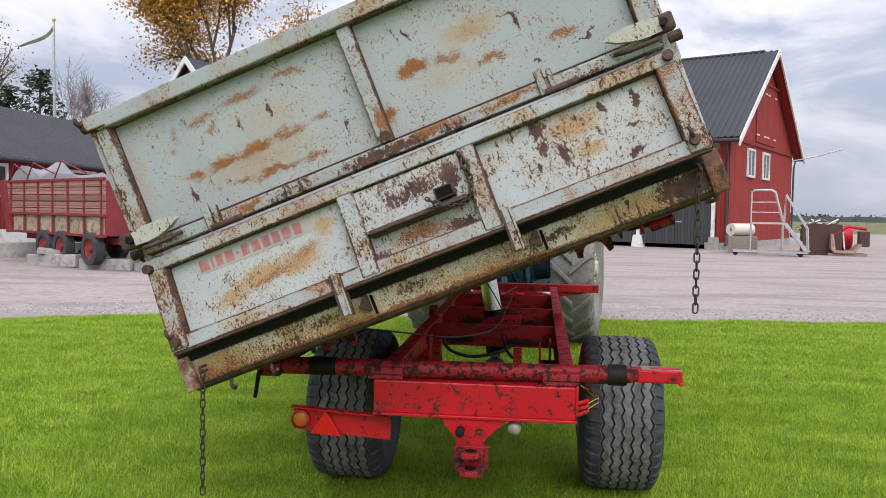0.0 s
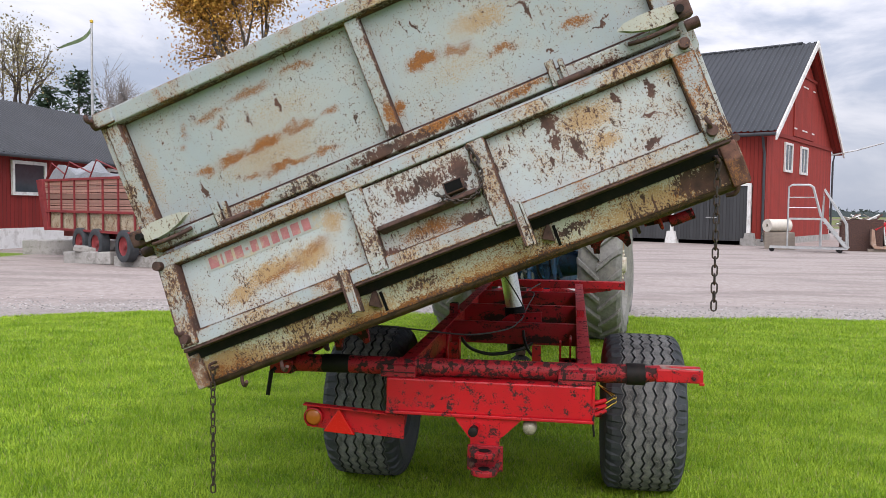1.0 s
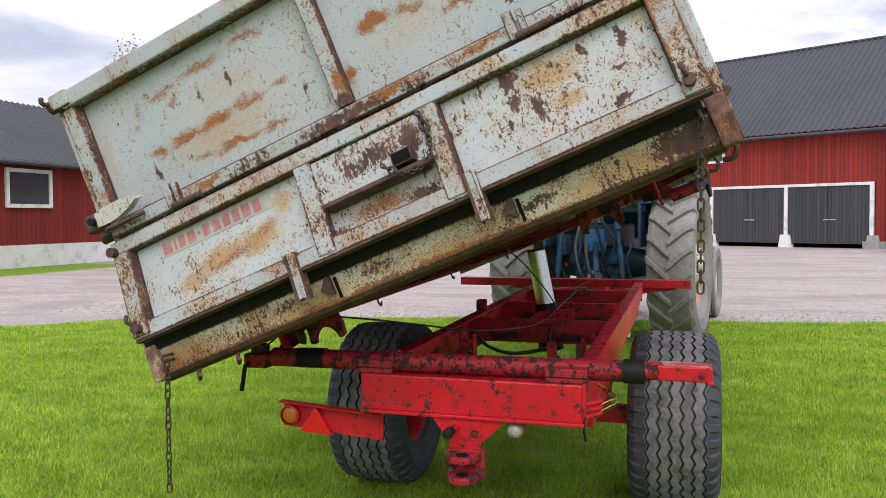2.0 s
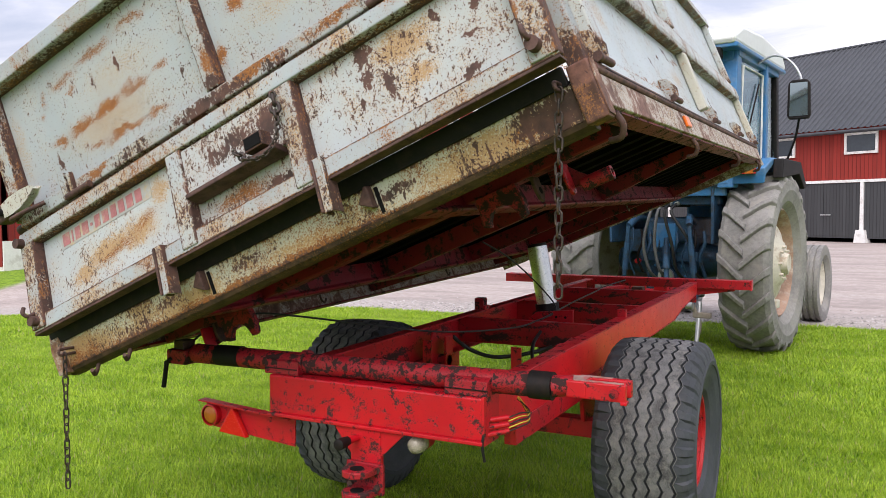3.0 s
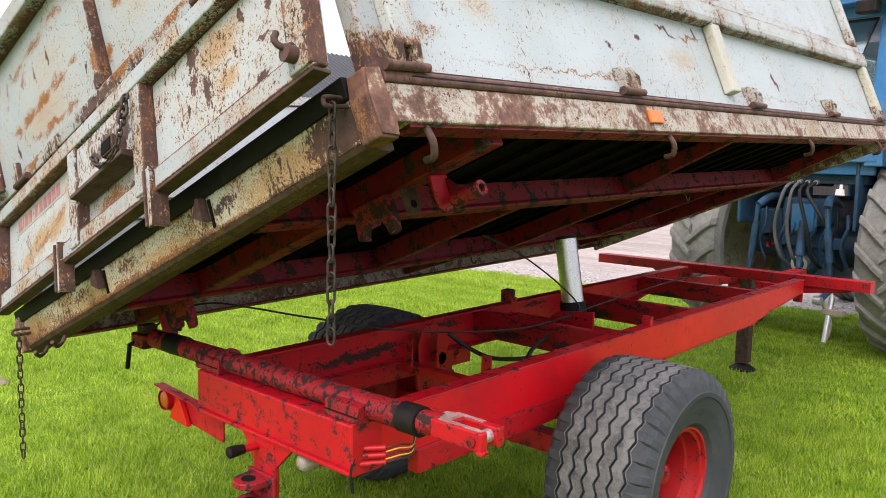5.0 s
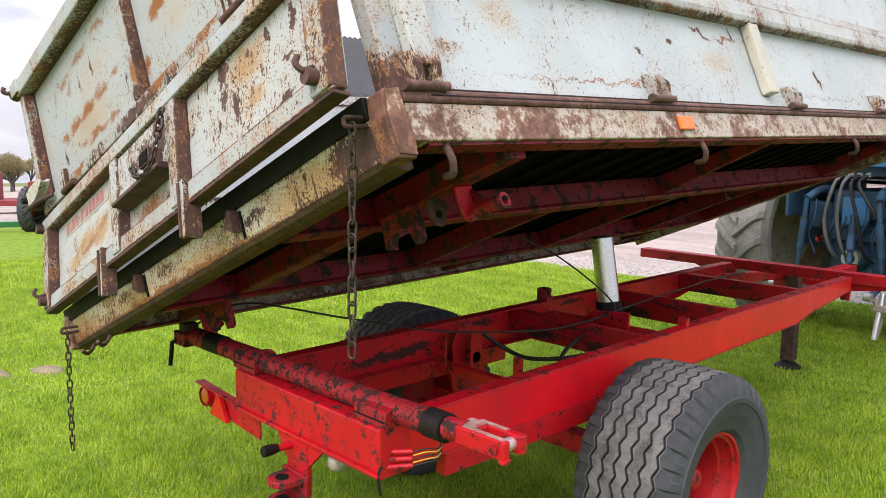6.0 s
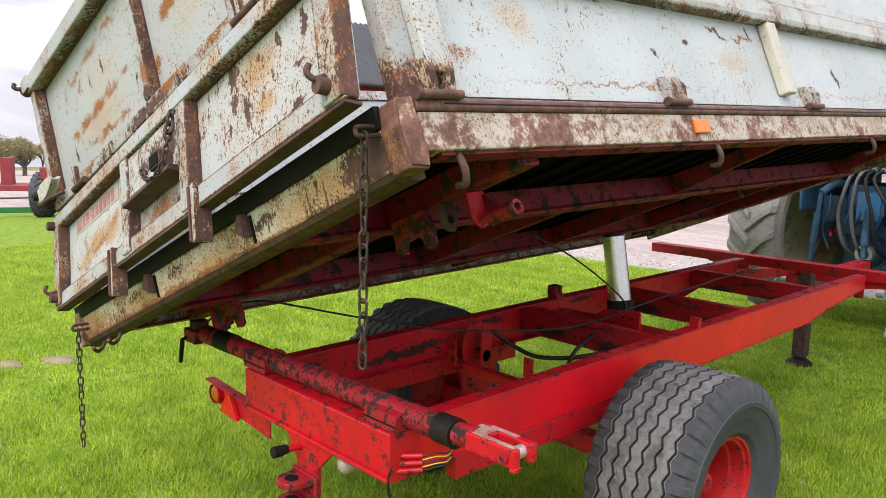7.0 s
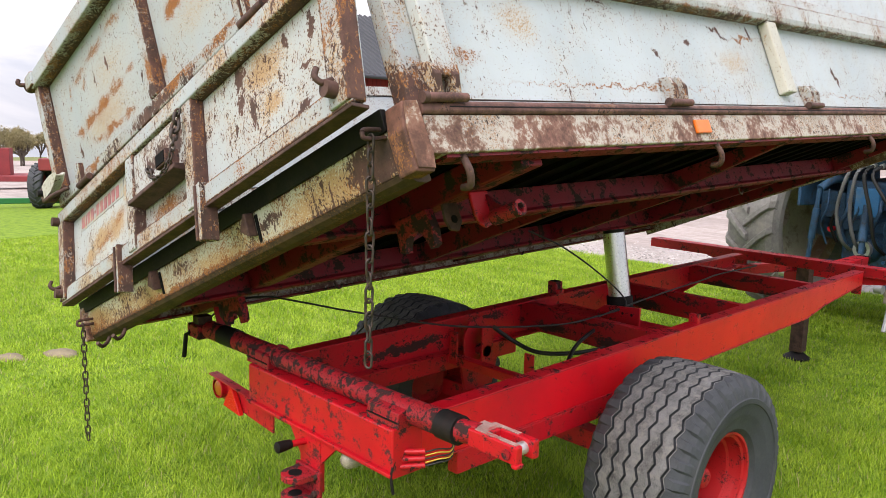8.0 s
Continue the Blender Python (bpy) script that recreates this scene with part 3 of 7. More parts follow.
def box(lo, hi, bm=None, m=None):
    bm = bm or bmesh.new()
    x0, y0, z0 = (min(a, b) for a, b in zip(lo, hi))
    x1, y1, z1 = (max(a, b) for a, b in zip(lo, hi))
    v = [bm.verts.new(p) for p in ((x0, y0, z0), (x1, y0, z0), (x1, y1, z0), (x0, y1, z0), (x0, y0, z1), (x1, y0, z1), (x1, y1, z1), (x0, y1, z1))]
    for f in ((0, 3, 2, 1), (4, 5, 6, 7), (0, 1, 5, 4), (1, 2, 6, 5), (2, 3, 7, 6), (3, 0, 4, 7)):
        bm.faces.new([v[i] for i in f])
    if m is not None:
        bmesh.ops.transform(bm, matrix=m, verts=v)
    return bm


def prism(points, axis, a, b, bm=None):
    """A flat outline pushed from a to b along an axis. Points are in the other two axes, in order."""
    bm = bm or bmesh.new()

    def place(p, d):
        q = list(p)
        q.insert(axis, d)
        return q
    lo, hi = [bm.verts.new(place(p, a)) for p in points], [bm.verts.new(place(p, b)) for p in points]
    bm.faces.new(lo)
    bm.faces.new(hi[::-1])
    for i in range(len(points)):
        j = (i + 1) % len(points)
        bm.faces.new((lo[i], lo[j], hi[j], hi[i]))
    return bm


def rod(p0, p1, r, r1=None, n=16, bm=None, caps=True):
    bm = bm or bmesh.new()
    p0, p1 = Vector(p0), Vector(p1)
    turn = (p1 - p0).to_track_quat("Z", "Y").to_matrix()
    r1 = r if r1 is None else r1
    rings = []
    for p, rad in ((p0, r), (p1, r1)):
        rings.append([bm.verts.new(p + turn @ Vector((rad * math.cos(2 * math.pi * i / n), rad * math.sin(2 * math.pi * i / n), 0))) for i in range(n)])
    for i in range(n):
        j = (i + 1) % n
        bm.faces.new((rings[0][i], rings[0][j], rings[1][j], rings[1][i]))
    if caps:
        bm.faces.new(rings[0][::-1])
        bm.faces.new(rings[1])
    return bm


def bent(points, r, n=8, bm=None, closed=False):
    """A bent round bar or hose through the points."""
    bm = bm or bmesh.new()
    pts = [Vector(p) for p in points]
    rings, up = [], Vector((0.123, 0.456, 0.881))
    for i, p in enumerate(pts):
        a = pts[(i - 1) % len(pts)] if closed or i else p
        b = pts[(i + 1) % len(pts)] if closed or i < len(pts) - 1 else p
        t = (b - a).normalized()
        side = t.cross(up).normalized()
        other = t.cross(side)
        rings.append([bm.verts.new(p + r * (side * math.cos(2 * math.pi * k / n) + other * math.sin(2 * math.pi * k / n))) for k in range(n)])
    count = len(rings) if closed else len(rings) - 1
    for i in range(count):
        one, two = rings[i], rings[(i + 1) % len(rings)]
        for k in range(n):
            q = (k + 1) % n
            bm.faces.new((one[k], one[q], two[q], two[k]))
    if not closed:
        bm.faces.new(rings[0][::-1])
        bm.faces.new(rings[-1])
    return bm


def curve_points(points, steps=6):
    """A smooth line through the points."""
    pts = [Vector(p) for p in points]
    out = []
    for i in range(len(pts) - 1):
        a, b, c, d = pts[max(i - 1, 0)], pts[i], pts[i + 1], pts[min(i + 2, len(pts) - 1)]
        for s in range(steps):
            t = s / steps
            out.append(0.5 * ((2 * b) + (c - a) * t + (2 * a - 5 * b + 4 * c - d) * t * t + (3 * b - a - 3 * c + d) * t ** 3))
    return out + [pts[-1]]


def spun(profile, n=48, bm=None, axis=0, closed=False, centre=(0, 0, 0)):
    """A round body about an axis: profile of (along, radius)."""
    bm = bm or bmesh.new()
    rings = []
    for a, r in profile:
        ring = []
        for i in range(n):
            c, s = r * math.cos(2 * math.pi * i / n), r * math.sin(2 * math.pi * i / n)
            p = [c, s]
            p.insert(axis, a)
            ring.append(bm.verts.new([u + v for u, v in zip(p, centre)]))
        rings.append(ring)
    last = len(rings) if closed else len(rings) - 1
    for k in range(last):
        one, two = rings[k], rings[(k + 1) % len(rings)]
        for i in range(n):
            j = (i + 1) % n
            bm.faces.new((one[i], one[j], two[j], two[i]))
    return bm


# ---- ground ----
def ground_height(x, y):
    """Nearly level; the lawn dips a little at the trailer and falls away far to the west."""
    t = min(max((y - 2.0) / 4.0, 0.0), 1.0)
    u = min(max((y - 6.5 - 0.45 * max(-x - 19.0, 0.0) - 0.25 * max(-x - 55.0, 0.0)) / 5.5, 0.0), 1.0)
    fall = 0.063 * min(max(-x - 6.0, 0.0), 19.0) + 0.050 * max(-x - 25.0, 0.0)
    return -0.088 + 0.088 * t * t * (3 - 2 * t) - fall * (1 - u * u * (3 - 2 * u))


def make_ground():
    xs = [-1500, -1000, -600, -400, -300, -250, -215, -190, -165, -140, -120, -105, -90, -75, -60, -50] + [-40 + 2 * i for i in range(0, 12)] + [-16 + 0.5 * i for i in range(0, 53)] + [12, 14, 17, 20, 30, 60, 120, 250, 600, 1500]
    ys = [-1500, -400, -100, -40, -20, -12] + [-9 + 0.5 * i for i in range(0, 39)] + [11 + 2 * i for i in range(0, 20)] + [50 + 6 * i for i in range(1, 12)] + [125, 140, 160, 190, 250, 330, 450, 600, 900, 1500, 2500]
    bm = bmesh.new()
    grid = [[bm.verts.new((x, y, ground_height(x, y))) for y in ys] for x in xs]
    for i in range(len(xs) - 1):
        for j in range(len(ys) - 1):
            bm.faces.new((grid[i][j], grid[i + 1][j], grid[i + 1][j + 1], grid[i][j + 1]))
    tagged(part("ground", bm, M_GROUND), "green mown lawn meeting a pale gravel farmyard and fields", "ground", kind="structure")


make_ground()


def make_grass():
    """Short mown grass: a blade is one leaning triangle; thick near the trailer, thinner and wider further off."""
    rng = np.random.default_rng(5)
    verts, faces, base = [], [], 0
    for (x0, x1, y0, y1, per, size, wide) in ((-3.2, 4.2, -1.8, 4.0, 11500, 0.036, 0.0032), (-7.5, 6.5, 4.0, 9.9, 5200, 0.036, 0.0050), (-9.0, -3.2, -1.8, 4.0, 5600, 0.036, 0.0046), (-14.0, -7.5, 1.0, 8.0, 2000, 0.040, 0.0085), (4.2, 9.0, -3.0, 4.0, 2600, 0.038, 0.0060), (-9.0, 9.0, -7.5, -1.8, 1600, 0.038, 0.0075)):
        count = int((x1 - x0) * (y1 - y0) * per)
        x, y = rng.uniform(x0, x1, count), rng.uniform(y0, y1, count)
        keep = y < 8.20 + 0.15 * x + rng.normal(0, 0.07, count) + 0.10 * np.sin(x * 2.3)
        x, y = x[keep], y[keep]
        count = len(x)
        clump = 0.70 + 0.6 * (np.sin(x * 3.1 + np.sin(y * 2.3) * 2) * np.sin(y * 2.7 + np.sin(x * 1.9) * 2) * 0.5 + 0.5)
        tall = size * rng.uniform(0.45, 1.30, count) * clump
        turn, lean = rng.uniform(0, 2 * np.pi, count), rng.uniform(0.2, 1.3, count) * tall
        t = np.clip((y - 2.0) / 4.0, 0, 1)
        u = np.clip((y - 6.5) / 5.5, 0, 1)
        z = -0.092 + 0.088 * t * t * (3 - 2 * t) - 0.063 * np.maximum(-x - 6.0, 0) * (1 - u * u * (3 - 2 * u))
        dx, dy = np.cos(turn), np.sin(turn)
        px, py = -dy * wide, dx * wide
        v = np.empty((count, 3, 3))
        v[:, 0] = np.stack([x - px, y - py, z], 1)
        v[:, 1] = np.stack([x + px, y + py, z], 1)
        v[:, 2] = np.stack([x + lean * dx, y + lean * dy, z + tall], 1)
        faces.append(base + 3 * np.arange(count)[:, None] + np.array([0, 1, 2]))
        verts.append(v.reshape(-1, 3))
        base += 3 * count
    verts, faces = np.concatenate(verts), np.concatenate(faces)
    mesh = bpy.data.meshes.new("grass")
    mesh.vertices.add(len(verts))
    mesh.vertices.foreach_set("co", verts.ravel().astype(np.float32))
    mesh.loops.add(3 * len(faces))
    mesh.loops.foreach_set("vertex_index", faces.ravel().astype(np.int32))
    mesh.polygons.add(len(faces))
    mesh.polygons.foreach_set("loop_start", np.arange(0, 3 * len(faces), 3, dtype=np.int32))
    mesh.polygons.foreach_set("loop_total", np.full(len(faces), 3, np.int32))
    mesh.update(calc_edges=True)
    mesh.materials.append(M_BLADES)
    tagged(new("grass", mesh), "short green mown lawn grass with paler patches", "grass", kind="stuff")


make_grass()


def make_gravel():
    """Loose stones along the lawn's edge, thinning out into the yard."""
    rng = np.random.default_rng(17)
    count = 5200
    x = rng.uniform(-9.0, 11.0, count)
    y = 8.20 + 0.15 * x + 0.05 + np.abs(rng.normal(0, 0.75, count))
    size = rng.uniform(0.008, 0.026, count)
    corner = np.array([(1, 0, 0.15), (0.2, 1, 0.1), (-1, 0.2, 0.2), (-0.1, -1, 0.1), (0.1, 0.1, 0.8)])
    turn = rng.uniform(0, 6.28, count)
    shape = corner[None] * rng.uniform(0.65, 1.25, (count, 5, 3)) * size[:, None, None]
    c, s = np.cos(turn)[:, None], np.sin(turn)[:, None]
    v = np.stack([shape[:, :, 0] * c - shape[:, :, 1] * s + x[:, None], shape[:, :, 0] * s + shape[:, :, 1] * c + y[:, None], shape[:, :, 2] - 0.003], 2)
    idx = 5 * np.arange(count)[:, None]
    faces = np.concatenate([idx + [0, 1, 4], idx + [1, 2, 4], idx + [2, 3, 4], idx + [3, 0, 4]], 0)
    mesh = bpy.data.meshes.new("gravel")
    mesh.from_pydata(v.reshape(-1, 3).tolist(), [], faces.tolist())
    mesh.materials.append(M_STONES)
    tagged(new("gravel", mesh), "loose grey gravel stones along the lawn edge", "gravel", kind="stuff")


make_gravel()


# ---- barns ----
def corrugated(length, slope, pitch=0.30, depth=0.055):
    """A ribbed roof sheet: along x, rising along +y by its own tilt later; lies in the xy plane."""
    bm = bmesh.new()
    count = int(length / pitch)
    rows = []
    for i in range(count + 1):
        for k, (off, z) in enumerate(((0.0, 0.0), (0.55, 0.0), (0.68, depth), (0.87, depth))):
            x = (i + off) * pitch
            if x <= length:
                rows.append([bm.verts.new((x, y, z)) for y in (0.0, slope)])
    for a, b in zip(rows, rows[1:]):
        bm.faces.new((a[0], b[0], b[1], a[1]))
    return bm


def window_unit(name, house, m, wide, high, kind_label="white-framed barn window", bars=1, frame_w=0.11):
    unit = part(name, box((0, -0.05, 0), (wide, -0.03, high)), M_PANE, house, kind_label, m=m)
    for n_, (lo, hi) in enumerate((((-frame_w, -0.10, -frame_w), (wide + frame_w, -0.02, 0)), ((-frame_w, -0.10, high), (wide + frame_w, -0.02, high + frame_w)), ((-frame_w, -0.10, 0), (0, -0.02, high)), ((wide, -0.10, 0), (wide + frame_w, -0.02, high)))):
        part("window_frame", box(lo, hi), M_WHITE, unit)
    for i in range(bars):
        x = wide * (i + 1) / (bars + 1)
        part("glazing_bar", box((x - 0.025, -0.08, 0), (x + 0.025, -0.05, high)), M_WHITE, unit)
    return unit


def big_barn():
    """Local: x along the front wall from its far end to the corner at 0, y into the barn, z up."""
    at = Matrix.Translation((9.1, 35.4, -0.02)) @ Matrix.Rotation(radians(-28.5), 4, "Z")
    b = thing("barn", "large red wooden barn with dark metal roof and grey doors", "barn", at)
    L, D, E, R = 46.0, 13.4, 5.55, 10.45
    bm = box((-L, 0, 2.95), (0, 0.2, E))
    part("front_wall", bm, M_BARN, b)
    part("front_wall", box((-0.40, 0, 0.35), (-0.02, 0.2, 2.95)), M_BARN, b)
    part("back_wall", box((-L, D - 0.2, 0), (0, D, E)), M_BARN, b)
    part("side_wall", prism([(0.2, 0), (D - 0.2, 0), (D - 0.2, E), (D / 2, R - 0.25), (0.2, E)], 0, -L, -L + 0.2), M_BARN, b)
    part("gable_wall", prism([(0.0, 0.35), (D, 0.35), (D, E), (D / 2, R - 0.2), (0.0, E)], 0, -0.02, 0.18), boards("gable_boards", (0.300, 0.032, 0.022), axis=1), b)
    part("plinth", box((-0.9, -0.06, -0.1), (0.24, D + 0.05, 0.35)), M_CONCRETE, b)
    part("floor_slab", box((-L, 0.6, -0.3), (0, D, 0.02)), M_INSIDE, b)
    part("white_beam", box((-L, -0.08, 2.86), (-0.45, 0.02, 2.99)), M_WHITE, b)
    x = -0.45
    part("door_post", box((x - 0.16, -0.10, 0.3), (x, 0.1, 2.86)), M_WHITE, b)
    part("post_foot", prism([(x - 0.35, -0.2), (x + 0.35, -0.2), (x + 0.2, 0.62), (x - 0.2, 0.62)], 1, -0.22, 0.2), M_CONCRETE, b)
    pitch = 3.75
    for i in range(11):
        x0 = x - 0.16 - (i + 1) * pitch
        for k in range(2):
            a = x0 + 0.17 + k * (pitch - 0.18) / 2
            door = part("barn_door", box((a, -0.03, 0.22), (a + (pitch - 0.18) / 2 - 0.02, 0.05, 2.84)), M_DOORDARK, b, "dark grey boarded barn door")
            part("door_bolt", box((a + 0.12 + 1.5 * (1 - k), -0.07, 1.30), (a + 0.36 + 1.5 * (1 - k), -0.035, 1.35)), M_ZINC, door)
        part("door_post", box((x0, -0.10, 0.55), (x0 + 0.16, 0.1, 2.86)), M_WHITE, b)
        part("post_foot", prism([(x0 - 0.25, -0.2), (x0 + 0.41, -0.2), (x0 + 0.28, 0.62), (x0 - 0.12, 0.62)], 1, -0.22, 0.2), M_WHITE, b, "white-painted flared post foot")
    # small windows above the doors
    for i in range(8):
        window_unit("window", b, Matrix.Translation((-8.8 - 4.1 * i, 0, 4.30)), 1.35, 0.78, bars=0)
    # roof
    ang = math.atan2(R - E, D / 2)
    slope = math.hypot(R - E, D / 2)
    over = 0.55
    lift = Matrix.Translation((-L - 0.4, -over * math.cos(ang), E + 0.14 - over * math.sin(ang))) @ Matrix.Rotation(ang, 4, "X")
    part("roof_sheet", corrugated(L + 1.2, slope + over), M_ROOF, b, "dark grey ribbed roof sheet", m=lift)
    lift2 = Matrix.Translation((0.8, D + over * math.cos(ang), E + 0.14 - over * math.sin(ang))) @ Matrix.Rotation(math.pi, 4, "Z") @ Matrix.Rotation(ang, 4, "X")
    part("roof_sheet", corrugated(L + 1.2, slope + over), M_ROOF, b, "dark grey ribbed roof sheet", m=lift2)
    for i in range(int((L + 0.8) / 1.15)):
        part("ridge_cap", rod((-L + i * 1.15, D / 2, R + 0.16), (-L + i * 1.15 + 1.13, D / 2, R + 0.17), 0.085, 0.085, 8), M_ROOF, b)
    # barge boards and soffit on the gable
    for sgn in (0, 1):
        y0, y1 = (-0.62, D / 2) if sgn == 0 else (D + 0.62, D / 2)
        z0, z1 = E - 0.40, R + 0.16
        part("barge_board", prism([(y0, z0 - 0.22), (y1, z1 - 0.26), (y1, z1 + 0.06), (y0, z0 + 0.08)], 0, 0.72, 0.80), M_WHITE, b)
        part("soffit", prism([(y0, z0 - 0.06), (y1, z1 - 0.10), (y1, z1 - 0.04), (y0, z0)], 0, 0.16, 0.72), M_BARN, b)
    part("gutter", rod((-L, -0.62, E - 0.30), (0.75, -0.62, E - 0.34), 0.085, None, 10), M_ROOF, b)
    part("downpipe", bent([(0.15, -0.60, E - 0.35), (0.10, -0.30, E - 0.75), (0.12, -0.12, E - 1.2), (0.12, -0.10, 0.5), (0.16, -0.28, 0.25)], 0.06), M_ROOF, b)
    part("downpipe", bent([(0.3, D + 0.45, E - 0.35), (0.26, D + 0.15, E - 0.9), (0.26, D + 0.08, 0.4)], 0.06), M_ROOF, b)
    part("wall_lamp_arm", bent([(0.2, D, E - 0.45), (1.5, D + 0.6, E - 0.15), (2.8, D + 1.0, E + 0.25)], 0.05), M_ZINC, b)
    # gable windows and loft hatch
    turn = Matrix.Rotation(radians(90), 4, "Z")
    for y in (3.0, 6.1):
        window_unit("window", b, Matrix.Translation((0.18, y, 3.75)) @ turn, 1.25, 1.25, "white-framed gable window", bars=1)
    hatch = part("loft_hatch", box((0.18, 4.5, 5.55), (0.24, 8.7, 8.7)), boards("hatch_boards", (0.285, 0.030, 0.020), axis=1, pitch=0.24), b)
    for y in (4.55, 6.1, 6.7, 8.2):
        for z in (5.9, 8.2):
            part("hinge_strap", box((0.24, y, z), (0.27, y + 0.45, z + 0.07)), M_WHITE, hatch)
    part("hatch_rail", box((0.2, 4.4, 8.7), (0.32, 8.8, 8.82)), M_BARN, b)
    part("ledge_board", box((0.18, 0, 5.30), (0.26, D, 5.48)), M_BARN, b)
    return b


big_barn()


def low_barn():
    """Red low barn on the far left of the yard; its long wall runs along y."""
    X, Y0, Y1, E, R, half = -19.3, 11.2, 47.0, 3.45, 5.9, 4.6
    b = thing("long_barn", "low red barn with white plinth and dark metal roof", "barn", Matrix.Translation((X, Y0, 0)))
    L = Y1 - Y0
    mat = boards("low_barn_boards", (0.215, 0.020, 0.016), axis=1)
    part("plinth", box((-0.3, 0, -0.2), (0.04, L, 0.72)), M_WHITE, b, "white-rendered plinth")
    part("front_wall", box((-0.2, 0, 0.72), (0, L, E)), mat, b)
    part("end_wall", prism([(-2 * half, 0), (0, 0), (0, E), (-half, R - 0.2), (-2 * half, E)], 1, -0.02, 0.16), M_BARN, b)
    part("end_wall", prism([(-2 * half, 0), (0, 0), (0, E), (-half, R - 0.2), (-2 * half, E)], 1, L - 0.16, L + 0.02), M_BARN, b)
    part("back_wall", box((-2 * half, 0, 0), (-2 * half + 0.2, L, E)), mat, b)
    ang, over = math.atan2(R - E, half), 0.5
    slope = math.hypot(R - E, half)
    lift = Matrix.Translation((over * math.cos(ang), -0.4, E + 0.12 - over * math.sin(ang))) @ Matrix.Rotation(radians(90), 4, "Z") @ Matrix.Rotation(ang, 4, "X")
    part("roof_sheet", corrugated(L + 0.8, slope + over, 0.26, 0.055), M_ROOF, b, "dark grey ribbed roof sheet", m=lift)
    lift2 = Matrix.Translation((-2 * half - over * math.cos(ang), L + 0.4, E + 0.12 - over * math.sin(ang))) @ Matrix.Rotation(radians(-90), 4, "Z") @ Matrix.Rotation(ang, 4, "X")
    part("roof_sheet", corrugated(L + 0.8, slope + over, 0.26, 0.055), M_ROOF, b, m=lift2)
    part("gutter", rod((0.52, -0.3, E - 0.16), (0.52, L + 0.3, E - 0.2), 0.07, None, 10), M_ROOF, b)
    turn = Matrix.Rotation(radians(90), 4, "Z")
    for y in (1.2, 5.0, 10.4, 16.2):
        window_unit("window", b, Matrix.Translation((0.0, y, 2.02)) @ turn, 1.6, 1.0, "white-framed barn window with dark pane", bars=0, frame_w=0.12)
    for y in (3.0, 20.8):
        door = part("barn_door", box((0.0, y, 0.1), (0.05, y + 1.05, 2.3)), M_DOORDARK, b, "dark grey boarded side door")
        for a, c in ((-0.12, 0), (1.05, 1.17)):
            part("door_trim", box((-0.01, y + a, 0.1), (0.07, y + c, 2.42)), M_WHITE, door)
        part("door_trim", box((-0.01, y, 2.3), (0.07, y + 1.05, 2.42)), M_WHITE, door)
    for y in (22.6,):
        part("wall_panel", box((0.005, y, 1.95), (0.05, y + 1.4, 2.6)), M_WHITE, b)
    return b


low_barn()


def far_house():
    at = Matrix.Translation((-20.4, 41.2, 0.5)) @ Matrix.Rotation(radians(-24), 4, "Z")
    h = thing("farmhouse", "red wooden farmhouse gable with white barge boards", "house", at)
    part("wall", prism([(-3.2, 0), (3.2, 0), (3.2, 6.2), (0, 9.6), (-3.2, 6.2)], 1, 0, 9), M_BARN, h)
    for s in (-1, 1):
        part("barge_board", prism([(s * 3.8, 5.50), (0, 9.66), (0, 10.06), (s * 3.8, 5.95)], 1, -0.5, -0.4), M_WHITE, h)
        part("roof", prism([(s * 3.85, 5.62), (0, 9.82), (0, 9.98), (s * 3.85, 5.82)], 1, -0.4, 9.4), M_ROOF, h)
    window_unit("window", h, Matrix.Translation((-0.55, 0, 6.6)), 1.1, 1.1, "white-framed attic window", bars=1)


far_house()


# ---- the tipped trailer box ----
TILT, NOSE_UP = 22.1, 1.6
BOX_AT = Matrix.Translation((-1.165, -0.371, 0.805)) @ Matrix.Rotation(radians(-TILT), 4, "Y") @ Matrix.Rotation(radians(NOSE_UP), 4, "X")
W, LEN = 2.35, 4.55
body = thing("tipping_box", "pale grey-green rusty tipping trailer box raised to one side", "trailer box", BOX_AT)

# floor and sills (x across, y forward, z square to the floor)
# floor and ribs carry the underside's shade in their colour
part("floor", box((0.04, 0.05, 0.125), (W - 0.04, LEN - 0.03, 0.150)), M_FLOORSHADE, body, "steel box floor coloured near-black for underside shade")
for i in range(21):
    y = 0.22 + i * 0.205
    part("floor_rib", box((0.06, y, 0.104), (W - 0.06, y + 0.06, 0.124)), M_FLOORSHADE, body)
part("rear_sill", prism([(-0.014, 0.016), (0.010, 0.016), (0.012, 0.126), (-0.014, 0.126)], 0, 0.012, W - 0.050), M_SILL, body, "cream and rust rear sill", bevel=0.004)
part("sill_return", prism([(-0.014, 0.0155), (-0.007, 0.002), (0.012, -0.010), (0.040, -0.014), (0.058, -0.010), (0.058, 0.008), (0.040, 0.008), (0.014, 0.0155)], 0, 0.012, W - 0.050), M_SILLRUST, body, "ochre and brown rusted sill underside", bevel=0.002)
part("sill_ledge", prism([(-0.024, 0.122), (0.05, 0.126), (0.05, 0.131), (-0.002, 0.132), (-0.010, 0.176), (-0.028, 0.176)], 0, 0.0, W - 0.07), M_BLACK, body, "black rear sill angle", bevel=0.002)
for x0, x1, lab in ((-0.012, 0.05, ""), (W - 0.062, W + 0.003, "rust-brown corner casting")):
    part("corner_block", prism([(-0.03, 0.0), (0.030, -0.004), (0.036, 0.04), (0.026, 0.172), (-0.022, 0.168), (-0.034, 0.10)], 0, x0, x1), M_POST if x0 < 0 else M_CORNER, body, lab, bevel=0.006)
